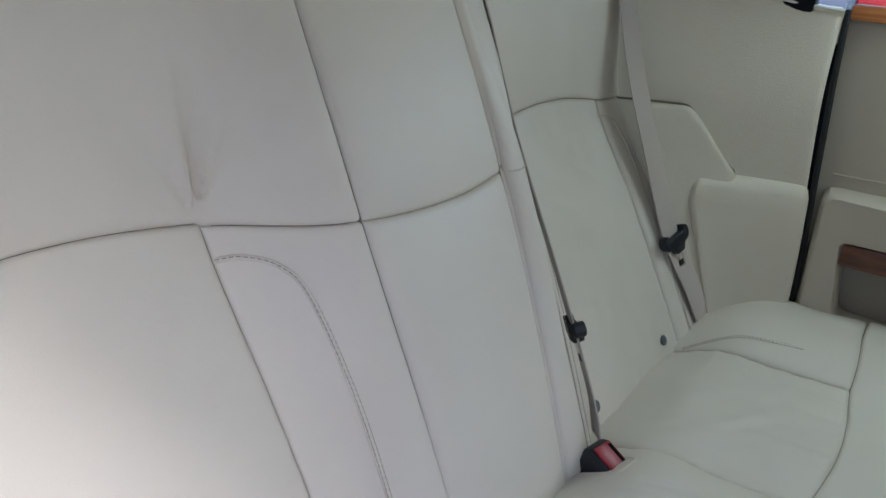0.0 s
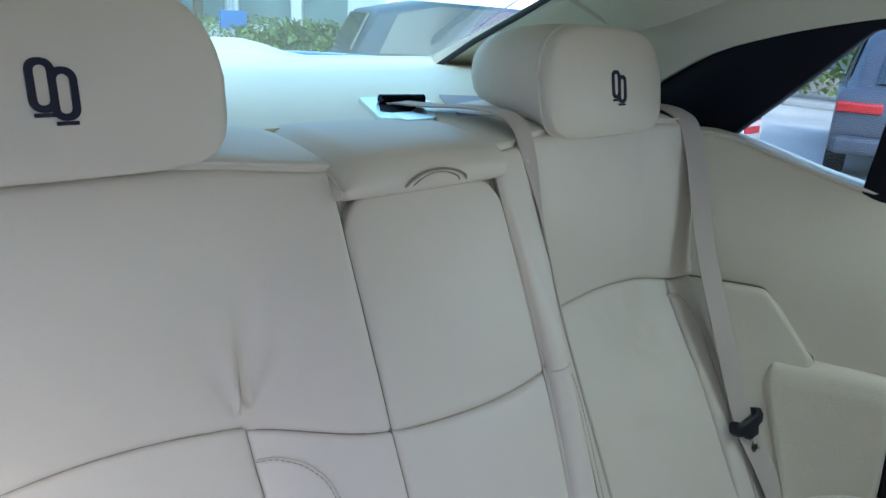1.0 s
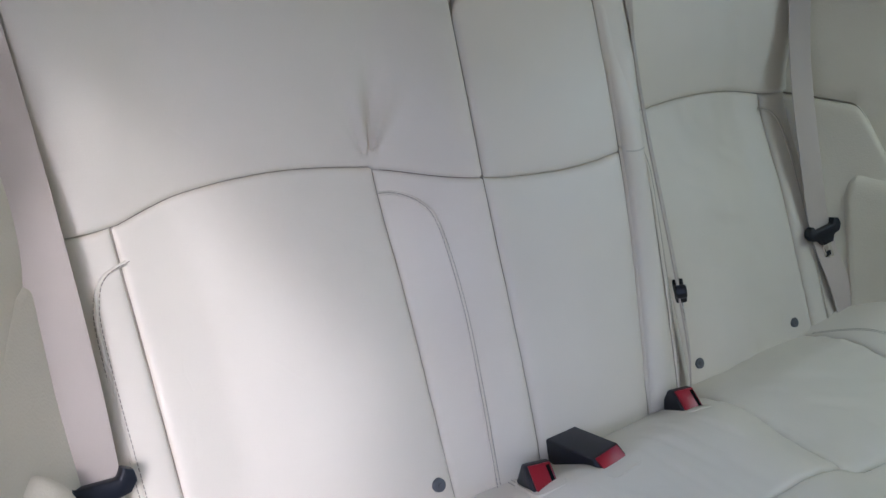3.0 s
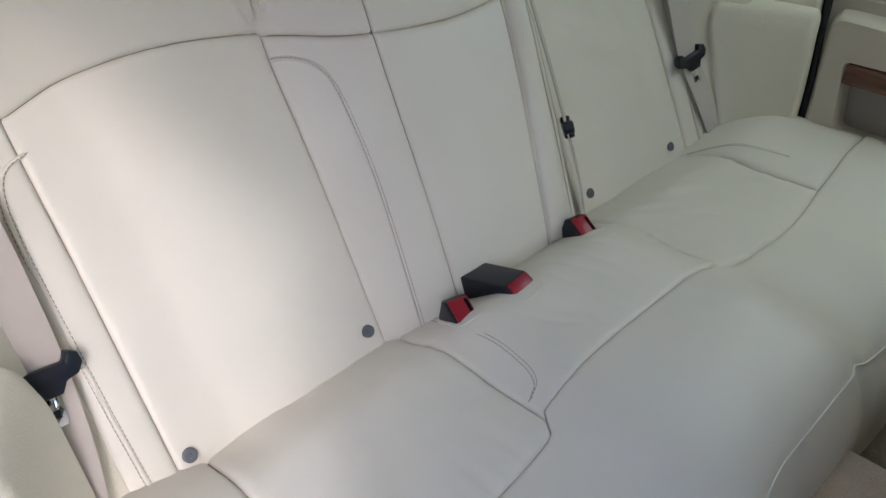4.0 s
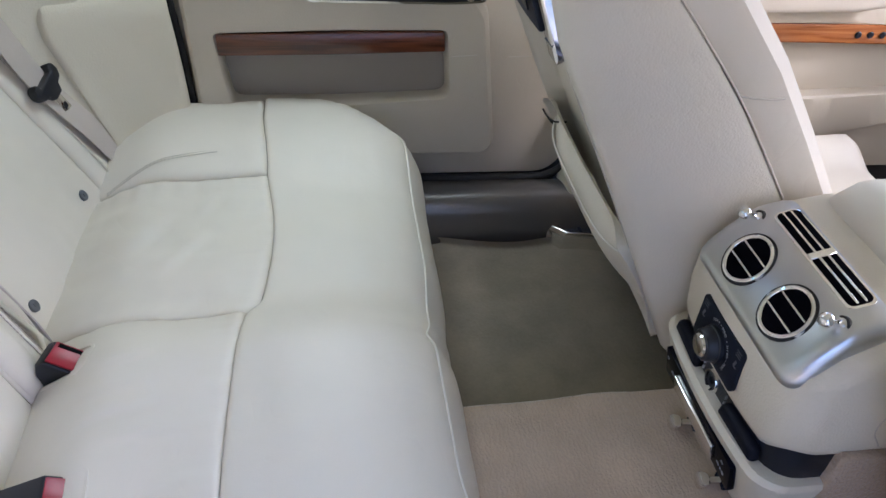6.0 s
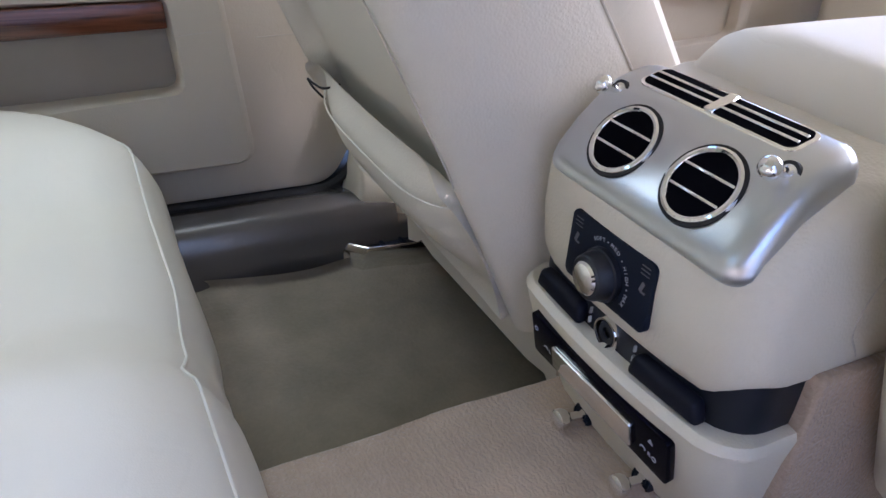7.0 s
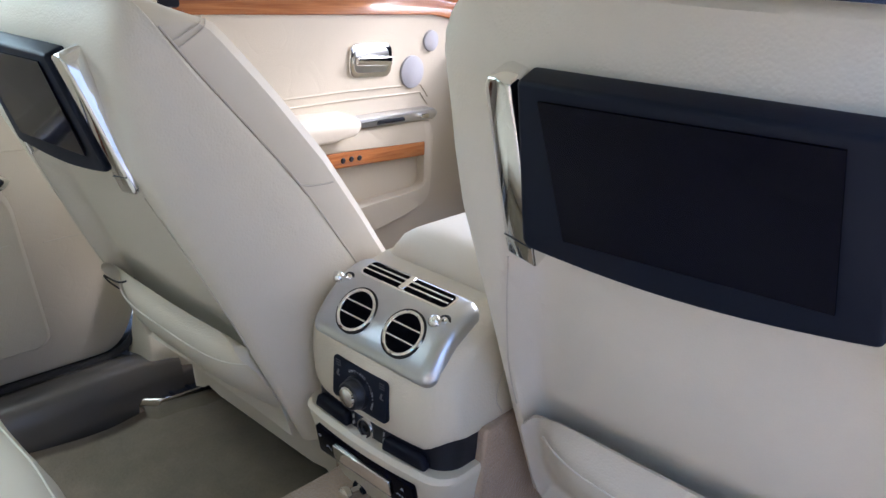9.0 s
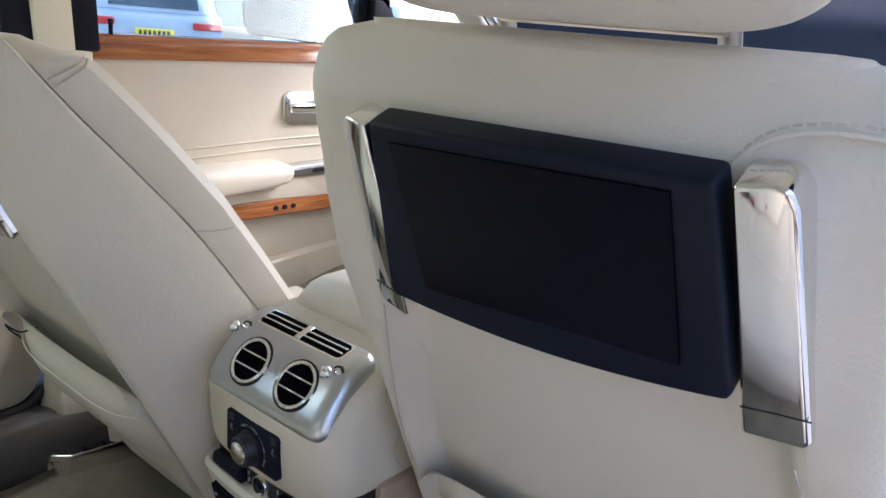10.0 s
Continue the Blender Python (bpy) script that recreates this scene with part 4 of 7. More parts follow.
for s, nm in ((1, "1"), (-1, "2")):
    def upper_wall(u, v, s=s):
        z0 = 0.940 - 0.16 * smoothstep(0.44, 0.62, u)
        z = z0 + (quarter_top(u) - z0) * v
        c = quarter_xy(u, z)
        return s * c.x, c.y, z

    def wing(u, v, s=s):
        uu = u * (0.68 if s > 0 else 1.0)
        zt = 0.952 - (0.10 if s > 0 else 0.02) * smoothstep(0.46, 0.70, uu)
        z = 0.57 + (zt - 0.57) * v
        c = quarter_xy(uu, z)
        return s * (c.x - (0.017 if s > 0 else 0.001)), c.y - 0.012, z

    def arm(u, v, s=s):
        uu = 0.30 + 0.70 * u if s > 0 else 0.50 + 0.50 * u
        k = ramp_of(v, (0, 0.0), (0.74, 0.0), (0.84, 0.006), (0.92, 0.018), (1.0, 0.050))
        z = ramp_of(v, (0, 0.59), (0.74, 0.805), (0.84, 0.830), (0.92, 0.843), (1.0, 0.847))
        z -= (0.07 if s > 0 else 0.11) * v * (1 - smoothstep(0.0, 0.24 if s > 0 else 0.40, u)) ** 2
        c = quarter_xy(uu, min(z, 0.80))
        n = Vector((-0.86, -0.5))
        c = c + n * (0.034 * smoothstep(0.0, 0.16, u) * (1 - 0.45 * u) - k)
        return s * c.x, c.y, z
    tagged(part("quarter_trim_" + nm, cushion(upper_wall, 34, 26, edge=0.010, sink=0.006, puff=0.006, thick=0.03, out=s), hide_trim), "cream leather quarter panel beside the rear seat", "trim panel", kind="structure")
    tagged(part("quarter_wing_" + nm, cushion(wing, 30, 40, edge=0.012, sink=0.013, puff=0.006, thick=0.03, out=s), hide_trim), "cream leather side wing beside the rear seat", "trim panel", kind="structure")
    tagged(part("quarter_armrest_" + nm, cushion(arm, 36, 36, edge=0.014, sink=0.014, puff=0.004, thick=0.05, out=s), hide_trim), "rounded cream leather armrest block beside the seat", "armrest", kind="structure")
    for P, edge in ((wing, [(u, 1.0) for u in np.linspace(0.05, 1, 30)] + [(1.0, v) for v in np.linspace(1, 0.72, 12)]), (arm, [(0.0, v) for v in np.linspace(0.1, 1, 20)])):
        tagged(part("quarter_seam_" + nm, tube([Vector(P(u, v)) + Vector((s * 0.006, 0.006, 0)) for u, v in edge], 0.0018, 5), seam_dark), "dark seam round the side trim", "seam", kind="structure")
    rim = [(quarter_xy(u, quarter_top(u)), quarter_top(u)) for u in np.linspace(0, 1, 24)]
    tagged(part("quarter_piping_" + nm, tube([(s * (c.x - 0.001), c.y, z + 0.001) for c, z in rim], 0.003, 6), thread_light), "pale piping along the quarter panel", "piping", kind="structure")
    tagged(part("quarter_ledge_" + nm, loft([[(s * c.x, c.y, z), (s * (c.x + 0.03), c.y + 0.01, z + 0.004), (s * (c.x + 0.12), c.y + 0.04, z - 0.004), (s * (c.x + 0.12), c.y + 0.04, z - 0.05), (s * (c.x + 0.01), c.y, z - 0.05)] for c, z in rim]), shelf_hide), "cream ledge under the rear side window", "ledge", kind="structure")
    tagged(part("shut_seal_" + nm, tube([(s * 0.728, -0.160, 0.58), (s * 0.728, -0.152, 0.72), (s * 0.728, -0.140, 0.85), (s * 0.730, -0.127, 1.0), (s * 0.738, -0.118, 1.12)], 0.0052), rubber), "black rubber seal in the door gap", "seal", kind="structure")
    tagged(part("quarter_body_" + nm, block(*sorted((s * 0.765, s * 0.84)), -0.19, 1.0, 0.30, 1.10, 0.02), navy), "dark painted body side behind the door", "body panel", kind="structure")


# seat belts
def belt(name, path, across, label, tongue_at=None, width=0.046, tongue_dir=None):
    line = smooth_line(path, 8)
    t = thing(name, path[-1], label, "seat belt", group="rear seat belts")
    adopt(t, part("webbing", ribbon(line, across, width), webbing))
    return t


def tongue(t, at, down, across, s=1.0):
    """Black moulded tongue with its steel blade."""
    d, a = Vector(down).normalized(), Vector(across).normalized()
    a = (a - d * a.dot(d)).normalized()
    n = a.cross(d)
    m = Matrix((( a.x, n.x, -d.x, at[0]), (a.y, n.y, -d.y, at[1]), (a.z, n.z, -d.z, at[2]), (0, 0, 0, 1)))
    out = [(-0.034, 0.012), (-0.037, 0.0), (-0.030, -0.010), (-0.017, -0.013), (-0.011, -0.024), (0.011, -0.024), (0.017, -0.013), (0.030, -0.010), (0.037, 0.0), (0.034, 0.012), (0.024, 0.016), (0.020, 0.006), (-0.020, 0.006), (-0.024, 0.016)]
    adopt(t, part("tongue", moved(bevelled(prism([(x * s, -0.008, z * s) for x, z in out], 0.016, (0, 1, 0)), 0.0025), m), black_plastic, label="black plastic belt tongue"))
    bl = [(-0.0095, -0.024), (-0.0105, -0.052), (-0.0085, -0.056), (0.0085, -0.056), (0.0105, -0.052), (0.0095, -0.024)]
    hole = block(-0.005, 0.005, -0.0016, 0.0016, -0.047, -0.038)
    adopt(t, part("blade", moved(bevelled(prism([(x * s, -0.0012, z * s) for x, z in bl], 0.0024, (0, 1, 0)), 0.0005), m), chrome, label="steel belt blade"))
    adopt(t, part("blade_slot", moved(hole, m), black_plastic))


for s in (1, -1):
    k0, k1, ky = (-0.010, -0.009, 0.0) if s > 0 else (0.036, 0.040, -0.024)
    path = [(s * (0.585 + k0), 0.32, 1.225), (s * (0.592 + k0), 0.235, 1.218), (s * (0.588 + k0), 0.194, 1.175), (s * (0.582 + k0), 0.142, 1.015), (s * (0.580 + k1), 0.076 + ky, 0.855), (s * (0.586 + k1), 0.030 + ky, 0.745), (s * (0.602 + k1), -0.020 + ky, 0.66), (s * (0.618 + k1), -0.045 + ky, 0.605)]
    b = belt("seat_belt", path, (1, -s * 0.22, 0), "taupe woven seat belt hanging in front of the outer bolster")
    up = 0.0 if s > 0 else 0.028
    tongue(b, (s * (0.586 + k1 - 0.05 * up), 0.024 + ky + 0.42 * up, 0.743 + up), Vector((s * 0.02, -0.055, -0.12)), (1, -s * 0.22, 0))
path = [(0.150, 0.425, 1.224), (0.164, 0.37, 1.226), (0.182, 0.30, 1.231), (0.190, 0.245, 1.222), (0.192, 0.215, 1.17), (0.194, 0.165, 1.04), (0.198, 0.128, 0.95), (0.203, 0.046, 0.78), (0.203, -0.015, 0.65), (0.201, -0.035, 0.59)]
acr = [Vector((1, 0.25 + 0.62 * smoothstep(1.2, 1.08, p.z), 0)) for p in smooth_line(path, 8)]
cb = belt("seat_belt", path, acr, "taupe woven centre belt reaching over the backrest from the shelf", width=0.044)
tongue(cb, (0.203, 0.022, 0.735), Vector((0.0, -0.05, -0.12)), (1, 1.15, 0), 0.80)


# buckles
def buckle(at, yaw, label, big=False):
    t = thing("belt_buckle", at, label, "belt buckle", group="rear belt buckles")
    m = pose(*at, 0, 0, yaw)
    if big:
        w = 0.050
        side = [(0.070, -0.056), (0.070, -0.024), (-0.012, 0.000), (-0.046, -0.016), (-0.046, -0.056)]
        btn = [(-0.0140, 0.0010), (-0.0420, -0.0122), (-0.0410, -0.0152), (-0.0130, -0.0015)]
        slot = [(-0.0400, -0.0106), (-0.0455, -0.0132), (-0.0445, -0.0160), (-0.0390, -0.0134)]
    else:
        w = 0.036
        side = [(0.034, -0.030), (0.026, 0.008), (0.016, 0.013), (-0.024, -0.004), (-0.027, -0.010), (-0.024, -0.030)]
        btn = [(0.0145, 0.0125), (-0.0215, -0.0030), (-0.0225, 0.0000), (0.0128, 0.0150)]
        slot = [(0.010, 0.0125), (-0.017, 0.0008), (-0.0175, 0.0022), (0.009, 0.0142)]
    body = bevelled(prism([(-w / 2, y, z) for y, z in side], w, (1, 0, 0)), 0.003, 3, 20)
    adopt(t, part("housing", moved(body, m), black_plastic, label="black plastic buckle housing"))
    adopt(t, part("release_button", moved(bevelled(prism([(-w * 0.42, y, z) for y, z in btn], w * 0.84, (1, 0, 0)), 0.001), m), red_plastic, label="red release button"))
    x0, x1 = (-w * 0.4, w * 0.8) if big else (w * 0.22, w * 0.14)
    adopt(t, part("tongue_slot", moved(prism([(x0, y, z) for y, z in slot], x1, (1, 0, 0)), m), vent_black_early))
    rim = [m @ Vector((x, y + (0.004 if big else 0.002), 0)) for x, y in rounded_rect(w * 1.18, 0.108 if big else 0.062, 0.010)]
    adopt(t, part("leather_collar", tube([Vector((p.x, p.y, cush_z(p.x, p.y) + 0.0035)) for p in rim], 0.0032, 6, True), hide, label="stitched cream leather opening"))
    return t


buckle((-0.144, -0.084, 0.616), -14, "black buckle with red button in the seat's joint")
buckle((-0.062, -0.094, 0.641), 6, "large black buckle with red end beside the centre place", True)
buckle((0.138, -0.076, 0.614), -12, "black buckle with red button by the far seat")


# ---------------------------------------------------------------- front seats
vent_black = material("vent_black", (0.002, 0.002, 0.004), 0.9, vary=0.1, spec=0.05)
REC = radians(26)
UP = Vector((0, math.sin(REC), math.cos(REC)))
OUT = Vector((0, math.cos(REC), -math.sin(REC)))


def front_seat(cx, oy, oz, label):
    """cx: the seat's middle; (oy, oz): the pocket's upper edge on the rear face of the backrest."""
    org = Vector((cx, oy, oz))

    def W(x, u, n):
        return org + Vector((x, 0, 0)) + UP * u + OUT * n
    seat = thing("driver_seat" if cx < 0 else "passenger_seat", (cx, oy - 0.30, FLOOR), label, "car seat", group="front seats")
    made = []

    def sq(u):
        """The passenger seat's backrest ends a little lower."""
        return u if cx < 0 or u < 0.36 else 0.36 + (u - 0.36) * 1.02

    def half(u):
        return curve_of(u, (-0.24, 0.264), (-0.06, 0.260), (0.12, 0.252), (0.29, 0.245), (0.39, 0.242), (0.432, 0.240), (0.454, 0.235), (0.468, 0.224), (0.479, 0.204), (0.486, 0.166))

    def deep(u):
        return curve_of(u, (-0.24, 0.200), (0.0, 0.182), (0.10, 0.167), (0.20, 0.148), (0.30, 0.120), (0.40, 0.090), (0.464, 0.076), (0.53, 0.072))
    rings = []
    us = [-0.172, -0.166, -0.15, -0.12, -0.06, 0.0, 0.06, 0.12, 0.18, 0.24, 0.30, 0.355, 0.39, 0.415, 0.433, 0.447, 0.461, 0.471, 0.479, 0.484, 0.486]
    for u in us:
        w, t = half(u), deep(u)
        top = smoothstep(0.40, 0.49, u)
        ring = []
        crest = min(curve_of(u, (-0.17, 0.212), (0.06, 0.212), (0.16, 0.196), (0.262, 0.172), (0.40, 0.165)), w - 0.048)      # the rim that stands proud beside the back panel
        for k in range(-48, 49):
            f = k / 48.0
            x = f * (w - 0.045)
            n = -0.032 + 0.028 * smoothstep(crest - 0.022, crest, abs(x)) * (1 - smoothstep(0.30, 0.44, u)) + 0.004 * (1 - f * f) - 0.035 * top ** 2
            ring.append(W(x, sq(u), n))
        ne = -0.004 - 0.028 * smoothstep(0.30, 0.44, u) - 0.035 * top ** 2
        t = max(t, 0.012 - ne)
        side = [(w - 0.045 + 0.045 * math.sin(math.pi / 2 * i / 8), ne - 0.7 * (t + ne) * (1 - math.cos(math.pi / 2 * i / 8))) for i in range(1, 9)] + [(w + 0.003, -t + 0.06 * (t + ne)), (w, -t)]
        ring += [W(x, sq(u), n) for x, n in side]
        ring += [W(k / 6.5 * w * 0.98, sq(u), -t - 0.004) for k in range(6, -7, -1)]
        ring += [W(-x, sq(u), n) for x, n in reversed(side)]
        rings.append(ring)
    for rise, k in ((0.003, 0.4), (0.0045, 0.8)):
        rings.append([p + UP * rise + OUT * ((-0.073 - (p - org).dot(OUT)) * k) + Vector(((cx - p.x) * 0.03 * k, 0, 0)) for p in rings[20]])
    made.append(part("backrest_shell", loft(rings), hide_front, label="cream leather backrest shell"))
    # front bolsters on both sides and the face between them
    rings = []
    for u in [-0.168, -0.1, 0.0, 0.1, 0.2, 0.3, 0.34, 0.37, 0.39, 0.41, 0.425, 0.438, 0.448, 0.456, 0.462, 0.466]:
        w, t = half(u) - 0.004 - 0.03 * smoothstep(0.44, 0.466, u), max(0.062, deep(u))
        b = curve_of(u, (-0.22, 0.062), (0.11, 0.065), (0.30, 0.068), (0.40, 0.064), (0.432, 0.056), (0.474, 0.028))
        ring = [W(w - 0.004, sq(u), -t - 0.004), W(w, sq(u), -t - b * 0.3), W(w - 0.004, sq(u), -t - b * 0.75), W(w - 0.022, sq(u), -t - b), W(w - 0.05, sq(u), -t - b * 0.9), W(w - 0.09, sq(u), -t - b * 0.45)]
        ring += [W(w * 0.3, sq(u), -t - b * 0.35), W(-w * 0.3, sq(u), -t - b * 0.35)]
        ring += [W(-(w - 0.09), sq(u), -t - b * 0.45), W(-(w - 0.05), sq(u), -t - b * 0.9), W(-(w - 0.022), sq(u), -t - b), W(-(w - 0.004), sq(u), -t - b * 0.75), W(-w, sq(u), -t - b * 0.3), W(-(w - 0.004), sq(u), -t - 0.004)]
        lean = (0.9 if cx < 0 else 0.4) * smoothstep(0.40, 0.462, u)
        ring = [p - UP * (lean * max(0.0, -(p - org).dot(OUT) - t)) for p in ring]
        rings.append(ring)
    made.append(part("backrest_front", loft(rings), hide, label="cream leather backrest bolsters"))
    for s in (1, -1):
        made.append(part("seam_welt", tube([W(s * (half(u) + 0.0003), sq(u), -max(0.062, deep(u)) - 0.002) for u in np.linspace(-0.165, 0.44, 50)], 0.0012, 6), thread))
        for u0, u1, b in ((0.198, 0.157, 0.066),):
            t, h = deep(u0), half(u0)
            made.append(part("cross_seam", tube(smooth_line([W(s * (h - 0.003), sq(u0), -t - 0.003), W(s * (h - 0.0035), sq(u0 * 0.7 + u1 * 0.3), -t - b * 0.3), W(s * (h - 0.0065), sq(u0 * 0.3 + u1 * 0.7), -t - b * 0.75), W(s * (h - 0.024), sq(u1), -t - b - 0.006)], 4), 0.0013, 5), thread))
        made.append(part("panel_seam", tube([W(s * (curve_of(u, (-0.17, 0.212), (0.06, 0.212), (0.16, 0.196), (0.262, 0.172)) - 0.002), u, -0.0035) for u in np.linspace(0.02, 0.262, 24)], 0.0009, 5), thread))
        if cx > 0:
            for du in (0.0, 0.009):
                u0 = 0.428 - du
                t, h, b = deep(u0), half(u0) - 0.004, 0.057
                line = smooth_line([W(s * (h + 0.0015), sq(u0 - 0.006), -t - 0.004), W(s * (h + 0.0015), sq(u0 - 0.004), -t - b * 0.3), W(s * (h - 0.003), sq(u0), -t - b * 0.75), W(s * (h - 0.022), sq(u0 + 0.002), -t - b - 0.002)], 6)
                made.append(part("shoulder_seam", tube([p - UP * (0.4 * smoothstep(0.40, 0.462, u0) * max(0.0, -(p - org).dot(OUT) - t)) for p in line], 0.0009, 5), thread))
        # stitched shoulder line
        if cx < 0 and s < 0:
            line = smooth_line([W(s * 0.114, 0.446, -0.0315), W(s * 0.128, 0.461, -0.0405), W(s * 0.147, 0.468, -0.046), W(s * 0.172, 0.469, -0.049), W(s * 0.190, 0.467, -0.051)], 8)
            made.append(part("stitching", join(stitches(line, 0.0045, 0.0018, 0.0008)), thread))
            made.append(part("seam_welt", tube([p + UP * -0.005 for p in line], 0.0015, 6), hide_front))

    # map pocket
    def pocket(u, v):
        s = -1 + 2 * u
        x = (0.192 + 0.012 * v) * s
        e = s if cx > 0 else -s
        bulge = 1 - abs(e) ** 3
        uu = 0.006 + 0.004 * max(0, e) - 0.168 * v
        n = -0.016 + 0.008 * bulge * (1 - v) + (0.036 * (1 - abs(e) ** 5)) * math.sin(math.pi * min(1, v) ** 0.78) ** 0.9 - 0.004 * v
        return W(x, uu, n)
    made.append(part("pocket", cushion(pocket, 30, 22, edge=0.012, sink=0.008, puff=0.0, thick=0.016, out=-1), hide_front, label="cream leather map pocket standing open at the top"))
    made.append(part("pocket_trim", tube([Vector(pocket(u, 0.17)) + OUT * 0.0055 for u in np.linspace(0.03, 0.97, 30)], 0.0011, 5), thread_light))
    cord = [W(0.186, -0.034, 0.004), W(0.190, -0.014, 0.010), W(0.184, 0.004, 0.012), W(0.165, 0.006, 0.012), W(0.145, 0.000, 0.006), W(0.125, 0.002, -0.012)]
    if cx > 0:
        made.append(part("pocket_cord", tube(smooth_line(cord, 6), 0.0016, 6), rubber, label="thin black elastic cord"))
    # seat cushion and its base
    cz = oz - 0.145

    def cush(u, v):
        x = cx - 0.25 + 0.50 * u
        s = -1 + 2 * u
        y = oy - 0.16 - 0.50 * v
        z = cz + 0.035 * smoothstep(0.0, 1.0, v) - 0.06 * smoothstep(0.86, 1.0, v) + 0.03 * smoothstep(0.55, 0.85, abs(s)) - 0.05 * smoothstep(0.86, 1.0, abs(s))
        return x, y, z
    made.append(part("seat_cushion", cushion(cush, 34, 30, edge=0.02, sink=0.012, puff=0.012, thick=0.12, out=-1), hide))
    made.append(part("seat_base", block(cx - 0.215, cx + 0.215, oy - 0.62, oy - 0.20, FLOOR + 0.05, cz - 0.09, 0.03), satin_black))
    for s in (1, -1):
        made.append(part("seat_rail", block(cx + s * 0.14 - 0.02, cx + s * 0.14 + 0.02, oy - 0.66, oy - 0.30, FLOOR, FLOOR + 0.06, 0.006), black_plastic))
    # headrest
    hb = W(-0.016, 0.534 if cx < 0 else 0.518, -0.118)
    hg = []
    for v in pillow(0, 0.30, 0.17, 0.11, 0, 0)[0]:
        hg.append(hb + Vector((v.x, 0, 0)) + UP * (v.z + 0.055) + OUT * (v.y + 0.02 - 0.03 * (v.z / 0.085)))
    hr = part("headrest", (hg, pillow(0, 0.30, 0.17, 0.11, 0, 0)[1]), hide_front, label="cream leather headrest on chrome posts")
    made.append(hr)
    part("headrest_collar", bevelled(([W(x, u, n) for u, n in ((0.488, -0.086), (0.503, -0.086)) for x, n in ((-0.094, n), (0.062, n), (0.062, n - 0.02), (-0.094, n - 0.02))], [(0, 1, 2, 3), (7, 6, 5, 4), (0, 1, 5, 4), (1, 2, 6, 5), (2, 3, 7, 6), (3, 0, 4, 7)]), 0.003, 2), chrome, hr)
    for s in (1, -1):
        part("headrest_post", tube([W(s * 0.075 - 0.016, 0.46, -0.092), W(s * 0.075 - 0.016, 0.56, -0.096)], 0.0065, 12), satin_metal, hr)

    # folding screen
    def frame_pt(x, u, n):
        return W(x, u, -0.016 + n - 0.016 * smoothstep(0.30, 0.46, u))
    drop = 0.0 if cx < 0 else 0.018
    pts = [(-0.118, 0.451), (0.126, 0.446), (0.139, 0.303), (0.136, 0.295)]
    pts += [(0.136 - 0.269 * i / 16, 0.295 + 0.018 * i / 16 - 0.012 * math.sin(math.pi * i / 16) ** 0.9) for i in range(1, 16)]
    pts += [(-0.133, 0.313), (-0.135, 0.321)]
    pts = [(x, u - drop) for x, u in pts]
    scr = part("screen", bevelled((lambda n: ([frame_pt(x, u, 0.0) for x, u in pts] + [frame_pt(x, u, 0.024) for x, u in pts], [tuple(range(n)), tuple(range(2 * n - 1, n - 1, -1))] + [(i, (i + 1) % n, n + (i + 1) % n, n + i) for i in range(n)]))(len(pts)), 0.004, 3), satin_black, label="dark folding screen with a matt black frame")
    made.append(scr)
    d = [(x, u - drop) for x, u in ((-0.096, 0.442), (0.107, 0.434), (0.094, 0.319), (-0.105, 0.331))]
    part("display", ([frame_pt(x, u, 0.0242) for x, u in d] + [frame_pt(x, u, 0.0262) for x, u in d], [(0, 1, 2, 3), (7, 6, 5, 4)] + [(i, (i + 1) % 4, 4 + (i + 1) % 4, 4 + i) for i in range(4)]), gloss_black, scr, "black switched-off display", smooth=False)
    for s in (1, -1):
        o = [(0.125, 0.450), (0.146, 0.454), (0.153, 0.452), (0.158, 0.443), (0.179, 0.300), (0.1775, 0.293), (0.1405, 0.287)] if s < 0 else [(0.1345, 0.440), (0.150, 0.442), (0.160, 0.440), (0.165, 0.432), (0.168, 0.280), (0.166, 0.271), (0.131, 0.271)]
        o = [(x, u - drop) for x, u in o]
        n = len(o)
        g = ([W(s * x, u, -0.022 - 0.095 * (u - 0.28) - (0.20 * (x - 0.13) if s > 0 else 0.0)) for x, u in o] + [W(s * x, u, 0.006 - 0.095 * (u - 0.28) - (0.20 * (x - 0.13) if s > 0 else 0.0)) for x, u in o], [tuple(range(n)), tuple(range(2 * n - 1, n - 1, -1))] + [(i, (i + 1) % n, n + (i + 1) % n, n + i) for i in range(n)])
        hinge = part("hinge_plate", bevelled(g, 0.0035, 3), chrome, scr, "polished metal hinge plate")
        groove = [(x, 0.292) for x in (0.1335, 0.150, 0.1665)] if s > 0 else [(0.139, 0.309), (0.158, 0.313), (0.1775, 0.316)]
        part("hinge_joint", tube([W(s * x, u - drop, 0.0060 - 0.095 * (u - drop - 0.28) - (0.20 * (x - 0.13) if s > 0 else 0.0)) for x, u in groove], 0.0006, 5), black_plastic, hinge)
    adopt(seat, *[o for o in made if o.parent is None])
    return seat


front_seat(-0.377, -0.875, 0.73, "cream leather driver seat with a switched-off screen on its back")
front_seat(0.385, -0.752, 0.700, "cream leather passenger seat with folding screen and open pocket")

# chrome-framed floor vent under the passenger seat
vent = thing("floor_vent", (0.60, -0.86, FLOOR), "chrome-framed floor vent under the passenger seat", "air vent")
VENT = [(0.670, -0.828), (0.658, -0.818), (0.630, -0.846), (0.604, -1.02), (0.684, -1.02)]


def vent_ring(k, z):
    cx, cy = 0.645, -0.93
    return [Vector((cx + (x - cx) * k, cy + (y - cy) * k, z)) for x, y in VENT]


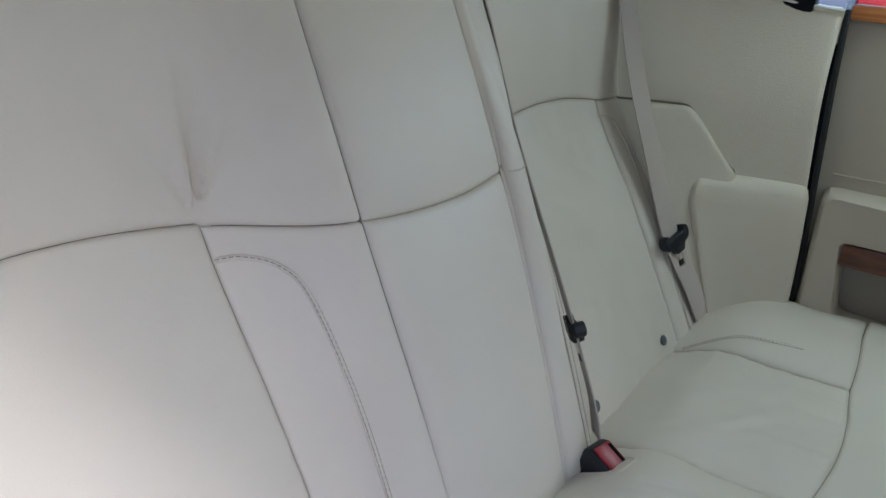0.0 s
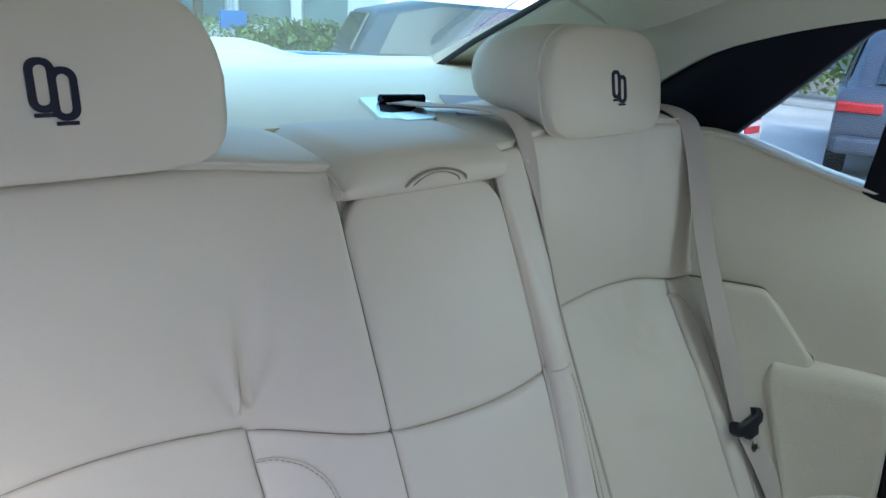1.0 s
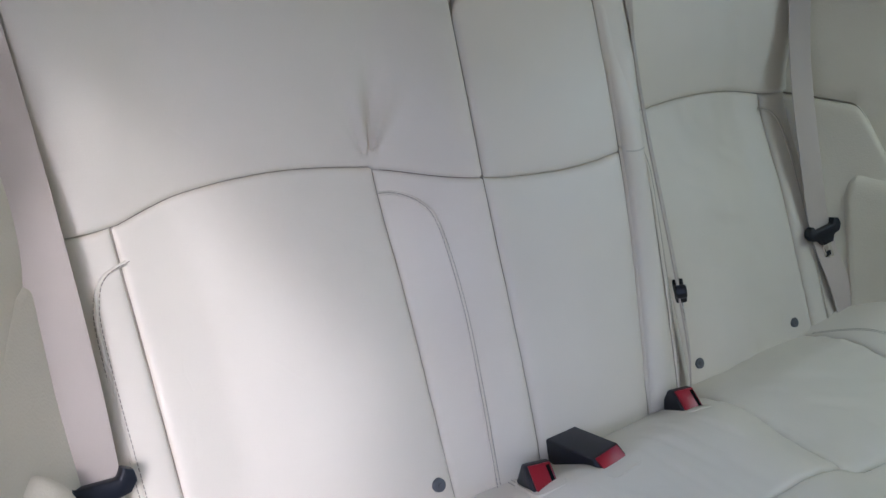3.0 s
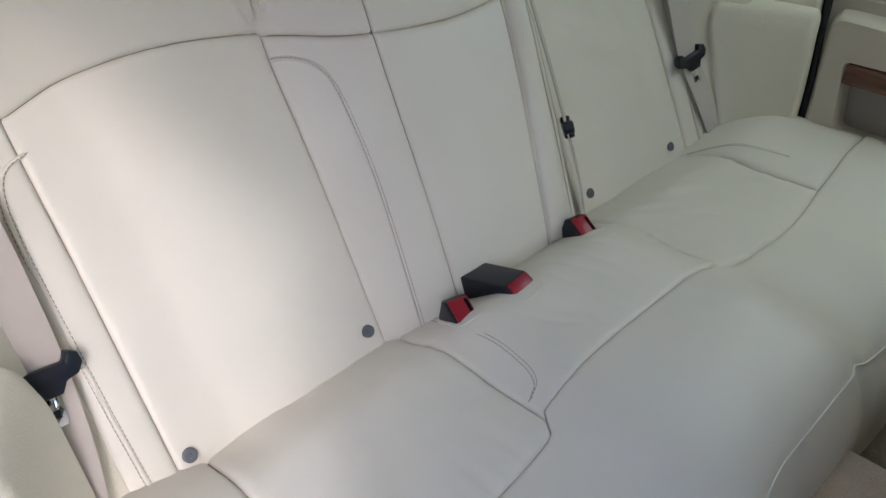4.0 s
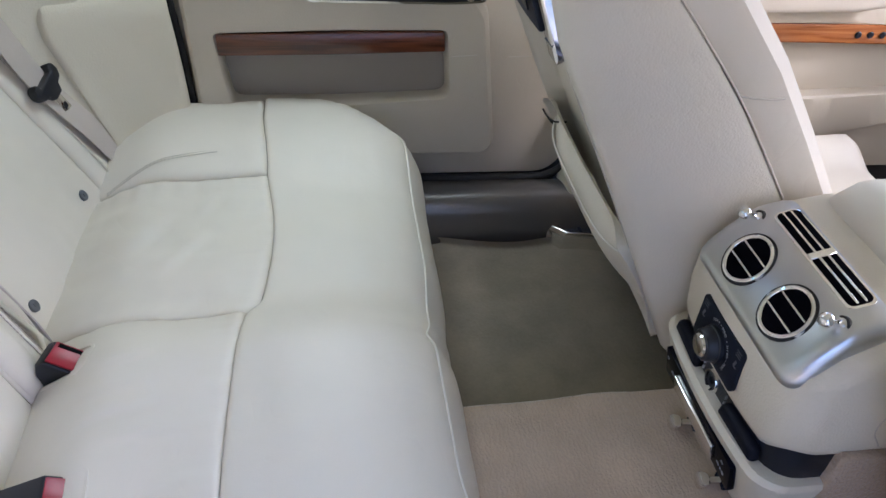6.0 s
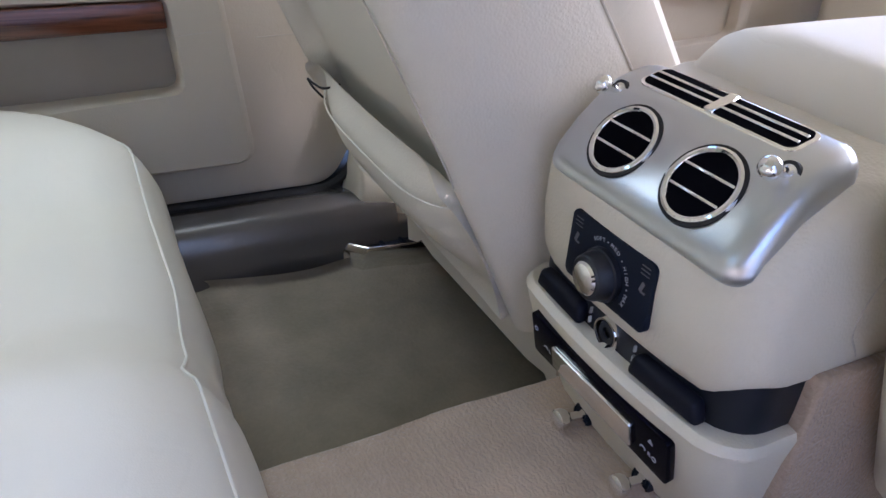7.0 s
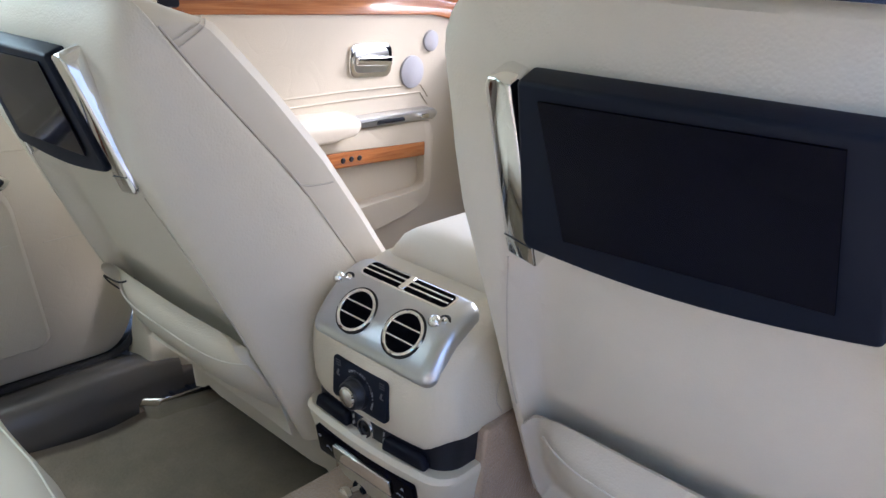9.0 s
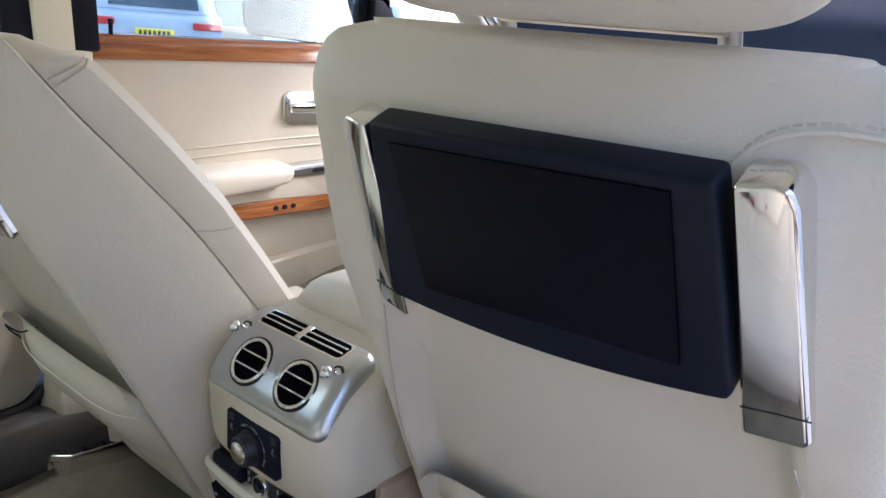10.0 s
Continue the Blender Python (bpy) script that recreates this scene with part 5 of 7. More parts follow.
adopt(vent, part("housing", bevelled(loft([vent_ring(1.0, 0.337), vent_ring(1.0, 0.374), vent_ring(0.92, 0.388), vent_ring(0.80, 0.388), vent_ring(0.77, 0.372), vent_ring(0.2, 0.372)]), 0.0025, 2), chrome, label="polished chrome vent surround"))
adopt(vent, part("slot", loft([vent_ring(0.775, 0.3725), vent_ring(0.775, 0.376), vent_ring(0.2, 0.376)]), black_plastic, label="black vent slot"))
for k in range(3):
    adopt(vent, part("slot_bar", block(0.628, 0.662, -0.890 - 0.035 * k, -0.883 - 0.035 * k, 0.375, 0.380, 0.001), satin_black))

# ---------------------------------------------------------------- centre console
console = thing("centre_console", (0, -0.90, 0.52), "cream leather rear console with silver vent hood and controls", "console")
CP = []


def con_ring(w, y, z, back=-1.30, r=0.035, n=6):
    """Plan outline at a height: rounded towards the rear of the car, running forward on both sides."""
    pts = [(w, back)]
    for i in range(n + 1):
        a = math.pi / 2 * i / n
        pts.append((w - r + r * math.cos(a), y - r + r * math.sin(a)))
    mid = [(w - r) * (1 - 2 * i / 10) for i in range(1, 10)]
    pts += [(x, y + 0.006 * (1 - (x / (w - r)) ** 2)) for x in mid]
    for i in range(n + 1):
        a = math.pi / 2 + math.pi / 2 * i / n
        pts.append((-w + r + r * math.cos(a), y - r + r * math.sin(a)))
    pts.append((-w, back))
    return [Vector((x, yy, z)) for x, yy in pts]


# lower body, lip, black band, upper body
CP.append(part("lower_body", loft([con_ring(w, y, z) for w, y, z in ((0.118, -0.852, 0.50), (0.121, -0.828, 0.555), (0.124, -0.806, 0.591), (0.127, -0.797, 0.621), (0.130, -0.792, 0.639), (0.131, -0.790, 0.646), (0.129, -0.795, 0.652), (0.122, -0.806, 0.653))]), hide_trim, label="cream lower console body"))
CP.append(part("control_band", loft([con_ring(w, y, z) for w, y, z in ((0.120, -0.807, 0.645), (0.1215, -0.805, 0.668), (0.1215, -0.805, 0.70))]), black_plastic, label="black control band with two rocker switches"))


def upper(z, w, y):
    return [p + Vector((0, 0, 0.022 * smoothstep(0.085, 0.125, abs(p.x)) * smoothstep(-0.96, -0.80, p.y))) if z < 0.70 else p for p in con_ring(w, y, z)]


CP.append(part("upper_body", loft([upper(z, w, y) for w, y, z in ((0.118, -0.810, 0.675), (0.124, -0.803, 0.678), (0.126, -0.798, 0.687), (0.126, -0.794, 0.73), (0.124, -0.793, 0.765), (0.121, -0.800, 0.785), (0.119, -0.825, 0.808), (0.116, -0.86, 0.827), (0.112, -0.90, 0.838), (0.10, -0.93, 0.841))]), hide_trim, label="cream leather upper console body"))
for s in (1, -1):
    CP.append(part("side_seam", tube(smooth_line([(s * 0.1256, -0.90, 0.705), (s * 0.1256, -0.885, 0.735), (s * 0.1230, -0.91, 0.775), (s * 0.1185, -0.98, 0.811), (s * 0.112, -1.06, 0.834)], 8), 0.0009, 5), thread))
    CP.append(part("side_carpet", block(*sorted((s * 0.118, s * 0.1335)), -1.28, -0.862, 0.50, 0.700, 0.004), tan_carpet, label="tan carpet on the console's side"))


# vent hood: section in y and z, swept over x
HOOD = [(-0.799, 0.7655), (-0.7925, 0.7665), (-0.7885, 0.770), (-0.7880, 0.776), (-0.7905, 0.7835), (-0.796, 0.7915), (-0.806, 0.806), (-0.822, 0.823), (-0.833, 0.834), (-0.841, 0.8395), (-0.852, 0.8435), (-0.866, 0.847), (-0.874, 0.8465), (-0.878, 0.842), (-0.875, 0.82), (-0.85, 0.775)]


SPINE = Vector((0, -0.846, 0.796))


def hood_sec(side, a):
    """Section of the hood at its end: a runs from 0 on the flat to a right angle at the rounded tip."""
    x = side * (0.0825 + 0.0225 * math.sin(a))
    k = 1 - 0.36 * (1 - math.cos(a)) ** 1.3
    out = []
    for y, z in HOOD:
        f = (z - 0.77) / 0.077
        p = SPINE + (Vector((0, y, z)) - SPINE) * k
        out.append(Vector((x * (1 - 0.04 * f), p.y, p.z)))
    return out


angles = [math.pi / 2 * i / 8 for i in range(9)]
rings = [hood_sec(-1, a) for a in reversed(angles)] + [[Vector((x * (1 - 0.04 * (z - 0.77) / 0.077), y, z)) for y, z in HOOD] for x in (-0.06, -0.03, 0.0, 0.03, 0.06)] + [hood_sec(1, a) for a in angles]
CP.append(part("vent_hood", loft(rings), satin_metal, label="satin aluminium vent hood"))
HN = Vector((0, 0.754, 0.656)).normalized()      # normal of the face that holds the round vents
HU = Vector((0, -0.656, 0.754)).normalized()
for s in (1, -1):
    c = Vector((s * 0.040, -0.8105, 0.8082))
    m = Matrix(((1, 0, 0, c.x), (0, HU.y, HN.y, c.y), (0, HU.z, HN.z, c.z), (0, 0, 0, 1)))
    v = part("round_vent", moved(lathe([(0.0282, -0.004), (0.0288, 0.0010), (0.0280, 0.0032), (0.0262, 0.0040), (0.0244, 0.0034), (0.0234, 0.0018)], 40), m), chrome, label="round air vent with chrome ring and bars")
    CP.append(v)
    part("vent_recess", moved(lathe([(0.0, 0.0004), (0.0238, 0.0004), (0.0242, 0.0026)], 32), m), vent_black, v)
    part("vent_gap", moved(lathe([(0.0284, 0.0016), (0.0304, 0.0019), (0.0307, -0.004)], 40), m), rubber, v)
    for k, dz in enumerate((-0.0082, 0.0082)):
        wdt = math.sqrt(0.0236 ** 2 - dz ** 2)
        part("vent_bar", moved(bevelled(block(-wdt, wdt, dz - 0.0012, dz + 0.0012, -0.002, 0.0034), 0.001), m), chrome, v)
    # small pull knob beside the vent
    kb = Vector((s * 0.081, -0.8335, 0.8308))
    ax = Vector((0, 0.93, 0.36)).normalized()
    km = Matrix.Translation(kb) @ Vector((0, 0, 1)).rotation_difference(ax).to_matrix().to_4x4()
    CP.append(part("vent_knob", moved(lathe([(0.0068, -0.004), (0.0068, 0.001), (0.0045, 0.0018), (0.0030, 0.004), (0.0030, 0.011), (0.0045, 0.013), (0.0068, 0.016), (0.0077, 0.0195), (0.0068, 0.023), (0.0040, 0.0255), (0.0, 0.0262)], 20), km), chrome, label="chrome vent knob"))
    part("knob_gap", moved(lathe([(0.0066, 0.0012), (0.0086, 0.0012), (0.0088, -0.004)], 24), km), rubber, CP[-1])
# slotted grille on the hood's top
gm = Matrix.Translation((0, -0.8555, 0.8427)) @ Matrix.Rotation(radians(-17), 4, "X")
CP.append(part("grille_frame", moved(bevelled(prism([(x, y, -0.004) for x, y in rounded_rect(0.148, 0.030, 0.009)], 0.0065), 0.0015), gm), chrome, label="chrome-rimmed slotted top grille"))
CP.append(part("grille_recess", moved(prism([(x, y, 0.0026) for x, y in rounded_rect(0.141, 0.024, 0.006)], 0.0006), gm), vent_black))
for dy in (-0.0042, 0.0042):
    CP.append(part("grille_bar", moved(block(-0.0695, 0.0695, dy - 0.0013, dy + 0.0013, 0.001, 0.0045, 0.0006, 1), gm), chrome))
CP.append(part("grille_bridge", moved(block(-0.0045, 0.0045, -0.013, 0.013, 0.001, 0.0052, 0.001, 1), gm), chrome))
# seat-heating panel with its dial


def on_panel(geo, y=0.0, cx=0.006, cz=0.724):
    """From panel x (towards the driver), height and proudness to the console's rear face."""
    return [Vector((cx - v[0], -0.7885 + v[2] + y, cz + v[1])) for v in geo[0]], geo[1]


heat = part("dial_panel", on_panel(bevelled(prism([(x, y, -0.004) for x, y in rounded_rect(0.096, 0.057, 0.006)], 0.0065), 0.001)), satin_black, label="black panel with climate dial")
CP.append(heat)
dialm = Matrix.Translation((-0.003, -0.0065, 0.0025)) @ Matrix.Diagonal((1.05, 1.05, 0.8, 1))
part("dial_skirt", on_panel(moved(lathe([(0.0205, 0.0), (0.0200, 0.005), (0.0185, 0.006), (0.017, 0.0175), (0.0155, 0.0195), (0.0, 0.0195)], 32), dialm)), black_plastic, heat)
part("dial_cap", on_panel(moved(lathe([(0.0122, 0.017), (0.0125, 0.021), (0.011, 0.0235), (0.006, 0.025), (0.0, 0.0253)], 28), dialm)), chrome, heat, "polished dial cap")


def lettering(text, size):
    cu = bpy.data.curves.new("lettering", "FONT")
    cu.body, cu.size, cu.extrude, cu.resolution_u = text, size, 0.00015, 2
    cu.align_x, cu.align_y = "CENTER", "CENTER"
    ob = bpy.data.objects.new("lettering", cu)
    scene.collection.objects.link(ob)
    bpy.context.view_layer.update()
    me = ob.evaluated_get(bpy.context.evaluated_depsgraph_get()).to_mesh()
    g = ([v.co.copy() for v in me.vertices], [tuple(p.vertices) for p in me.polygons])
    bpy.data.objects.remove(ob)
    bpy.data.curves.remove(cu)
    return g


def arc_text(text, cx, cy, r, mid, size, track):
    geos = []
    for i, ch in enumerate(text):
        if ch == " ":
            continue
        a = mid - (i - (len(text) - 1) / 2) * track
        g = lettering(ch, size)
        geos.append(moved(g, Matrix.Translation((cx + r * math.cos(radians(a)), cy + r * math.sin(radians(a)), 0.0028)) @ Matrix.Rotation(radians(a - 90), 4, "Z")))
    return join(*geos)


words = join(arc_text("SOFT", -0.003, -0.007, 0.0275, 112, 0.0048, 7.4), arc_text("MED", -0.003, -0.007, 0.0275, 72, 0.0048, 8.2), arc_text("HIGH", -0.003, -0.007, 0.0275, 28, 0.0048, 7.4), arc_text("MAX", -0.003, -0.007, 0.0275, -14, 0.0048, 8.0),
             *[moved(lathe([(0.0006, 0.0026), (0.0006, 0.003), (0.0, 0.003)], 8), Matrix.Translation((-0.003 + 0.0275 * math.cos(radians(a)), -0.007 + 0.0275 * math.sin(radians(a)), 0))) for a in (91, 51, 6)])
part("lettering", on_panel(words), white_ink, heat, smooth=False)
dim_ink = material("dim_marking", (0.10, 0.10, 0.11), 0.6, vary=0.05)
for sx in (-0.043, 0.034):
    for k in range(3):
        part("heat_bar", on_panel(block(sx, sx + 0.009, 0.0165 + 0.0032 * k, 0.0172 + 0.0032 * k, 0.0024, 0.0028)), dim_ink, heat)
for sx in (-0.039, 0.038):
    part("seat_symbol", on_panel(join(moved(block(-0.0016, 0.0016, -0.004, 0.004, 0.0024, 0.0028), Matrix.Translation((sx, 0.007, 0)) @ Matrix.Rotation(radians(-18), 4, "Z")), block(sx - 0.001, sx + 0.004, 0.0022, 0.0040, 0.0024, 0.0028))), dim_ink, heat)
# band: rockers, power socket
for s in (1, -1):
    rk = part("rocker_switch", bevelled(prism([(s * 0.030, -0.803, 0.655), (s * 0.034, -0.803, 0.674), (s * 0.094, -0.806, 0.674), (s * 0.100, -0.808, 0.655)], 0.014, (0, 1, -0.1)), 0.005, 3), navy, label="dark rocker switch")
    CP.append(rk)
    for dz in (0.6585, 0.6675):
        part("switch_mark", block(*sorted((s * 0.0265, s * 0.028)), -0.8005, -0.7975, dz, dz + 0.0055), white_ink, rk)
sm = Matrix.Translation((0.004, -0.8005, 0.6635)) @ Matrix.Rotation(radians(-90), 4, "X")
sock = part("power_socket", moved(lathe([(0.0135, -0.003), (0.0142, 0.003), (0.013, 0.0055), (0.0115, 0.0055), (0.0108, 0.002), (0.0105, -0.002)], 32), sm), chrome, label="power socket with chrome ring")
CP.append(sock)
part("socket_plug", moved(lathe([(0.0106, 0.001), (0.009, 0.0035), (0.005, 0.003), (0.0045, 0.001), (0.0, 0.001)], 24), sm), black_plastic, sock)
# audio panel under the lip
am = Matrix.Translation((0, -0.7955, 0.611)) @ Matrix.Rotation(radians(-13), 4, "X")


def tilted(geo):
    return [am @ Vector((-v[0], v[2], v[1])) for v in geo[0]], geo[1]


av = part("audio_panel", tilted(bevelled(prism([(x, y, -0.004) for x, y in rounded_rect(0.178, 0.046, 0.004)], 0.008), 0.001)), gloss_black, label="black audio panel with polished flap")
CP.append(av)
part("disc_flap", tilted(bevelled(prism([(x, y - 0.001, 0.003) for x, y in rounded_rect(0.104, 0.024, 0.002)], 0.006), 0.0012)), chrome, av, "polished steel flap")
part("lettering", tilted(moved(lettering("L", 0.006), Matrix.Translation((-0.062, -0.006, 0.0043)))), white_ink, av, smooth=False)
part("lettering", tilted(moved(lettering("R", 0.006), Matrix.Translation((0.070, -0.006, 0.0043)))), white_ink, av, smooth=False)
for sx in (-0.068, 0.063):
    part("headphone_symbol", tilted(moved(tube([(0.0028 * math.cos(a), 0.0028 * math.sin(a), 0.0) for a in [math.pi * i / 8 for i in range(9)]], 0.0005, 5), Matrix.Translation((sx, -0.006, 0.0045)))), white_ink, av)
    part("power_symbol", tilted(moved(tube([(0.0022 * math.cos(a), 0.0022 * math.sin(a), 0.0) for a in [2 * math.pi * i / 10 for i in range(10)]], 0.0004, 5, True), Matrix.Translation((sx * 1.2, -0.006 if sx > 0 else 0.008, 0.0045)))), white_ink, av)
part("eject_symbol", tilted(prism([(0.068, 0.007, 0.0041), (0.074, 0.007, 0.0041), (0.071, 0.012, 0.0041)], 0.0004)), white_ink, av, smooth=False)
for s in (1, -1):
    km = Matrix.Translation((0.007 + s * 0.043, -0.835, 0.527)) @ Matrix.Rotation(radians(-83), 4, "X")
    kn = part("lower_vent_knob", moved(lathe([(0.006, -0.004), (0.0055, 0.003), (0.0042, 0.006), (0.0042, 0.018), (0.0075, 0.020), (0.0100, 0.024), (0.0106, 0.028), (0.0098, 0.032), (0.007, 0.0338), (0.0, 0.0342)], 24), km), chrome, label="chrome pull knob")
    CP.append(kn)
    part("knob_recess", moved(lathe([(0.0, 0.002), (0.009, 0.002), (0.0105, 0.0035), (0.012, 0.001), (0.012, -0.01)], 28), km), satin_black, kn)
adopt(console, *[o for o in CP if o.parent is None])

arm_rest = thing("storage_box", (0, -1.18, 0.52), "cream leather storage box with padded lid between the front seats", "storage box")


def arm_top(u, v):
    x = -0.112 + 0.224 * u
    y = -0.915 - 0.45 * v
    s = -1 + 2 * u
    return x, y, 0.872 - 0.018 * abs(s) ** 5 - 0.022 * smoothstep(0.10, 0.0, v)


adopt(arm_rest, part("lid", cushion(arm_top, 24, 26, edge=0.02, sink=0.012, puff=0.008, thick=0.055, out=-1), hide))
adopt(arm_rest, part("bin", block(-0.105, 0.105, -1.40, -0.955, 0.50, 0.80, 0.01), hide_trim))


# ---------------------------------------------------------------- doors
def resample(pts, n):
    pts = [Vector(p) for p in pts]
    seg = [(pts[(i + 1) % len(pts)] - pts[i]).length for i in range(len(pts))]
    total = sum(seg)
    out, i, acc = [], 0, 0.0
    for k in range(n):
        s = total * k / n
        while s > acc + seg[i]:
            acc += seg[i]
            i += 1
        out.append(pts[i].lerp(pts[(i + 1) % len(pts)], (s - acc) / seg[i]))
    return out


def round_poly(pts, r, n=5):
    """Rounds the corners of a polygon in two dimensions; r: one radius or one for each corner."""
    out = []
    k = len(pts)
    for i in range(k):
        p, a, b = Vector(pts[i]), Vector(pts[i - 1]), Vector(pts[(i + 1) % k])
        rr = r[i] if isinstance(r, (list, tuple)) else r
        rr = min(rr, 0.42 * (a - p).length, 0.42 * (b - p).length)
        da, db = (a - p).normalized(), (b - p).normalized()
        p0, p1 = p + da * rr, p + db * rr
        for j in range(n + 1):
            t = j / n
            out.append((1 - t) ** 2 * p0 + 2 * t * (1 - t) * p + t * t * p1)
    return out


def raised(outer, inner, face_x, base_x, side, n=120, r=0.012, dish=None):
    """A raised door panel (outline in y, z) with a hole through it."""
    o, i_ = resample(outer, n), resample(inner, n)
    co = sum(o, Vector((0, 0))) / n
    d = base_x - face_x
    rings = []
    for k, (f, sh) in enumerate(((1.0, -0.4 * r), (0.45, 0.0), (0.12, 0.35 * r), (0.0, r))):
        rings.append([Vector((side * (face_x + d * f), p.x + (co.x - p.x) / max(0.05, (co - p).length) * sh, p.y + (co.y - p.y) / max(0.05, (co - p).length) * sh)) for p in o])
    ci = sum(i_, Vector((0, 0))) / n
    for f, sh in ((0.0, 0.5 * r), (0.10, 0.12 * r), (0.4, 0.0), (1.0, 0.0)):
        rings.append([Vector((side * (face_x + d * f), p.x - (ci.x - p.x) / max(0.05, (ci - p).length) * sh, p.y - (ci.y - p.y) / max(0.05, (ci - p).length) * sh)) for p in i_])
    return loft(rings, caps=False)


def plate(outline, x, thick, side, bev=0.002):
    """A flat piece facing the cabin; outline in y, z, its face at x."""
    return bevelled(prism([(side * x, p[0], p[1]) for p in outline], thick, (side, 0, 0)), bev)


def rear_door(side, nm, label):
    d = thing(nm, (side * 0.76, -0.5, 0.46), label, "car door", kind="structure")
    made = []
    base = round_poly([(-0.160, 0.456), (-0.135, 0.85), (-0.118, 1.115), (-0.90, 1.13), (-0.893, 0.70), (-0.878, 0.530), (-0.835, 0.452), (-0.60, 0.453)], [0.01, 0.02, 0.01, 0.01, 0.05, 0.05, 0.05, 0.05])
    made.append(part("door_panel", plate(base, 0.756, 0.08, side, 0.006), hide_door_dim, label="cream leather door panel"))
    outer = round_poly([(-0.166, 0.52), (-0.155, 0.84), (-0.45, 0.842), (-0.640, 0.836), (-0.668, 0.80), (-0.704, 0.540), (-0.69, 0.524), (-0.45, 0.520)], [0.01, 0.02, 0.03, 0.03, 0.03, 0.015, 0.01, 0.03])
    inner = round_poly([(-0.226, 0.636), (-0.208, 0.764), (-0.40, 0.768), (-0.590, 0.772), (-0.604, 0.645), (-0.40, 0.636)], [0.015, 0.01, 0.03, 0.01, 0.02, 0.03])
    made.append(part("armrest_panel", raised(outer, inner, 0.712, 0.762, side, r=0.011), hide_door_dim, label="raised cream armrest panel with pocket"))
    made.append(part("pocket_back", plate(round_poly([(-0.215, 0.630), (-0.205, 0.74), (-0.60, 0.745), (-0.61, 0.640)], 0.01), 0.748, 0.006, side), grey_fabric, label="grey pocket lining"))
    made.append(part("wood_strip", plate(round_poly([(-0.209, 0.727), (-0.209, 0.764), (-0.40, 0.768), (-0.590, 0.772), (-0.593, 0.736), (-0.40, 0.730)], [0.004, 0.004, 0.02, 0.004, 0.004, 0.02]), 0.707, 0.02, side, 0.003), wood_dark, label="dark glossy mahogany strip"))
    made.append(part("side_seam", tube([(side * 0.7115, -0.65, 0.728), (side * 0.7115, -0.606, 0.725)], 0.0009, 5), thread))
    tray = part("handle_tray", plate(round_poly([(-0.335, 0.845), (-0.648, 0.85), (-0.668, 0.838), (-0.655, 0.822), (-0.60, 0.818), (-0.36, 0.820)], [0.008, 0.008, 0.01, 0.008, 0.02, 0.012]), 0.708, 0.03, side, 0.003), chrome, label="chrome-rimmed black handle tray")
    made.append(tray)
    part("tray_inlay", plate(round_poly([(-0.345, 0.841), (-0.645, 0.846), (-0.658, 0.838), (-0.648, 0.827), (-0.60, 0.823), (-0.37, 0.825)], [0.006, 0.006, 0.006, 0.006, 0.02, 0.01]), 0.706, 0.02, side, 0.001), black_plastic, tray)
    part("tray_knob", moved(lathe([(0.008, 0), (0.008, 0.008), (0.006, 0.011), (0, 0.012)], 18), Matrix.Translation((side * 0.706, -0.628, 0.836)) @ Matrix.Rotation(radians(-90 * side), 4, "Y")), chrome, tray)
    sp = Matrix.Translation((side * 0.748, -0.617, 0.948)) @ Matrix.Rotation(radians(-90 * side), 4, "Y")
    made.append(part("speaker", moved(lathe([(0.047, -0.004), (0.046, 0.001), (0.043, 0.0035), (0.0, 0.005)], 36), sp), door_grille, label="round grey speaker cloth"))
    made.append(part("crease", tube(smooth_line([(side * 0.7555, -0.16, 0.862), (side * 0.7555, -0.45, 0.872), (side * 0.7555, -0.70, 0.874), (side * 0.7555, -0.86, 0.87)], 8), 0.0018, 6), hide_door_dim))
    made.append(part("wood_cap", bevelled(prism([(side * 0.738, -0.12, 1.105), (side * 0.738, -0.895, 1.105), (side * 0.752, -0.895, 1.138), (side * 0.752, -0.12, 1.128)], 0.02, (side, 0, 0)), 0.004), wood_warm, label="glossy wood capping under the window"))
    made.append(part("map_seam", tube([(side * 0.7555, -0.72, 0.705), (side * 0.7555, -0.80, 0.708)], 0.0010, 5), thread))
    adopt(d, *[o for o in made if o.parent is None])
    return d


rear_door(1, "door_1", "closed cream leather rear door with mahogany strip and pocket")
open_door = rear_door(-1, "door_4", "wide open cream leather rear door, hinged behind the seat")
hinge = Vector((-0.80, -0.10, 0.0))
open_door.matrix_world = Matrix.Translation(hinge) @ Matrix.Rotation(radians(-78), 4, "Z") @ Matrix.Translation(-hinge) @ open_door.matrix_world


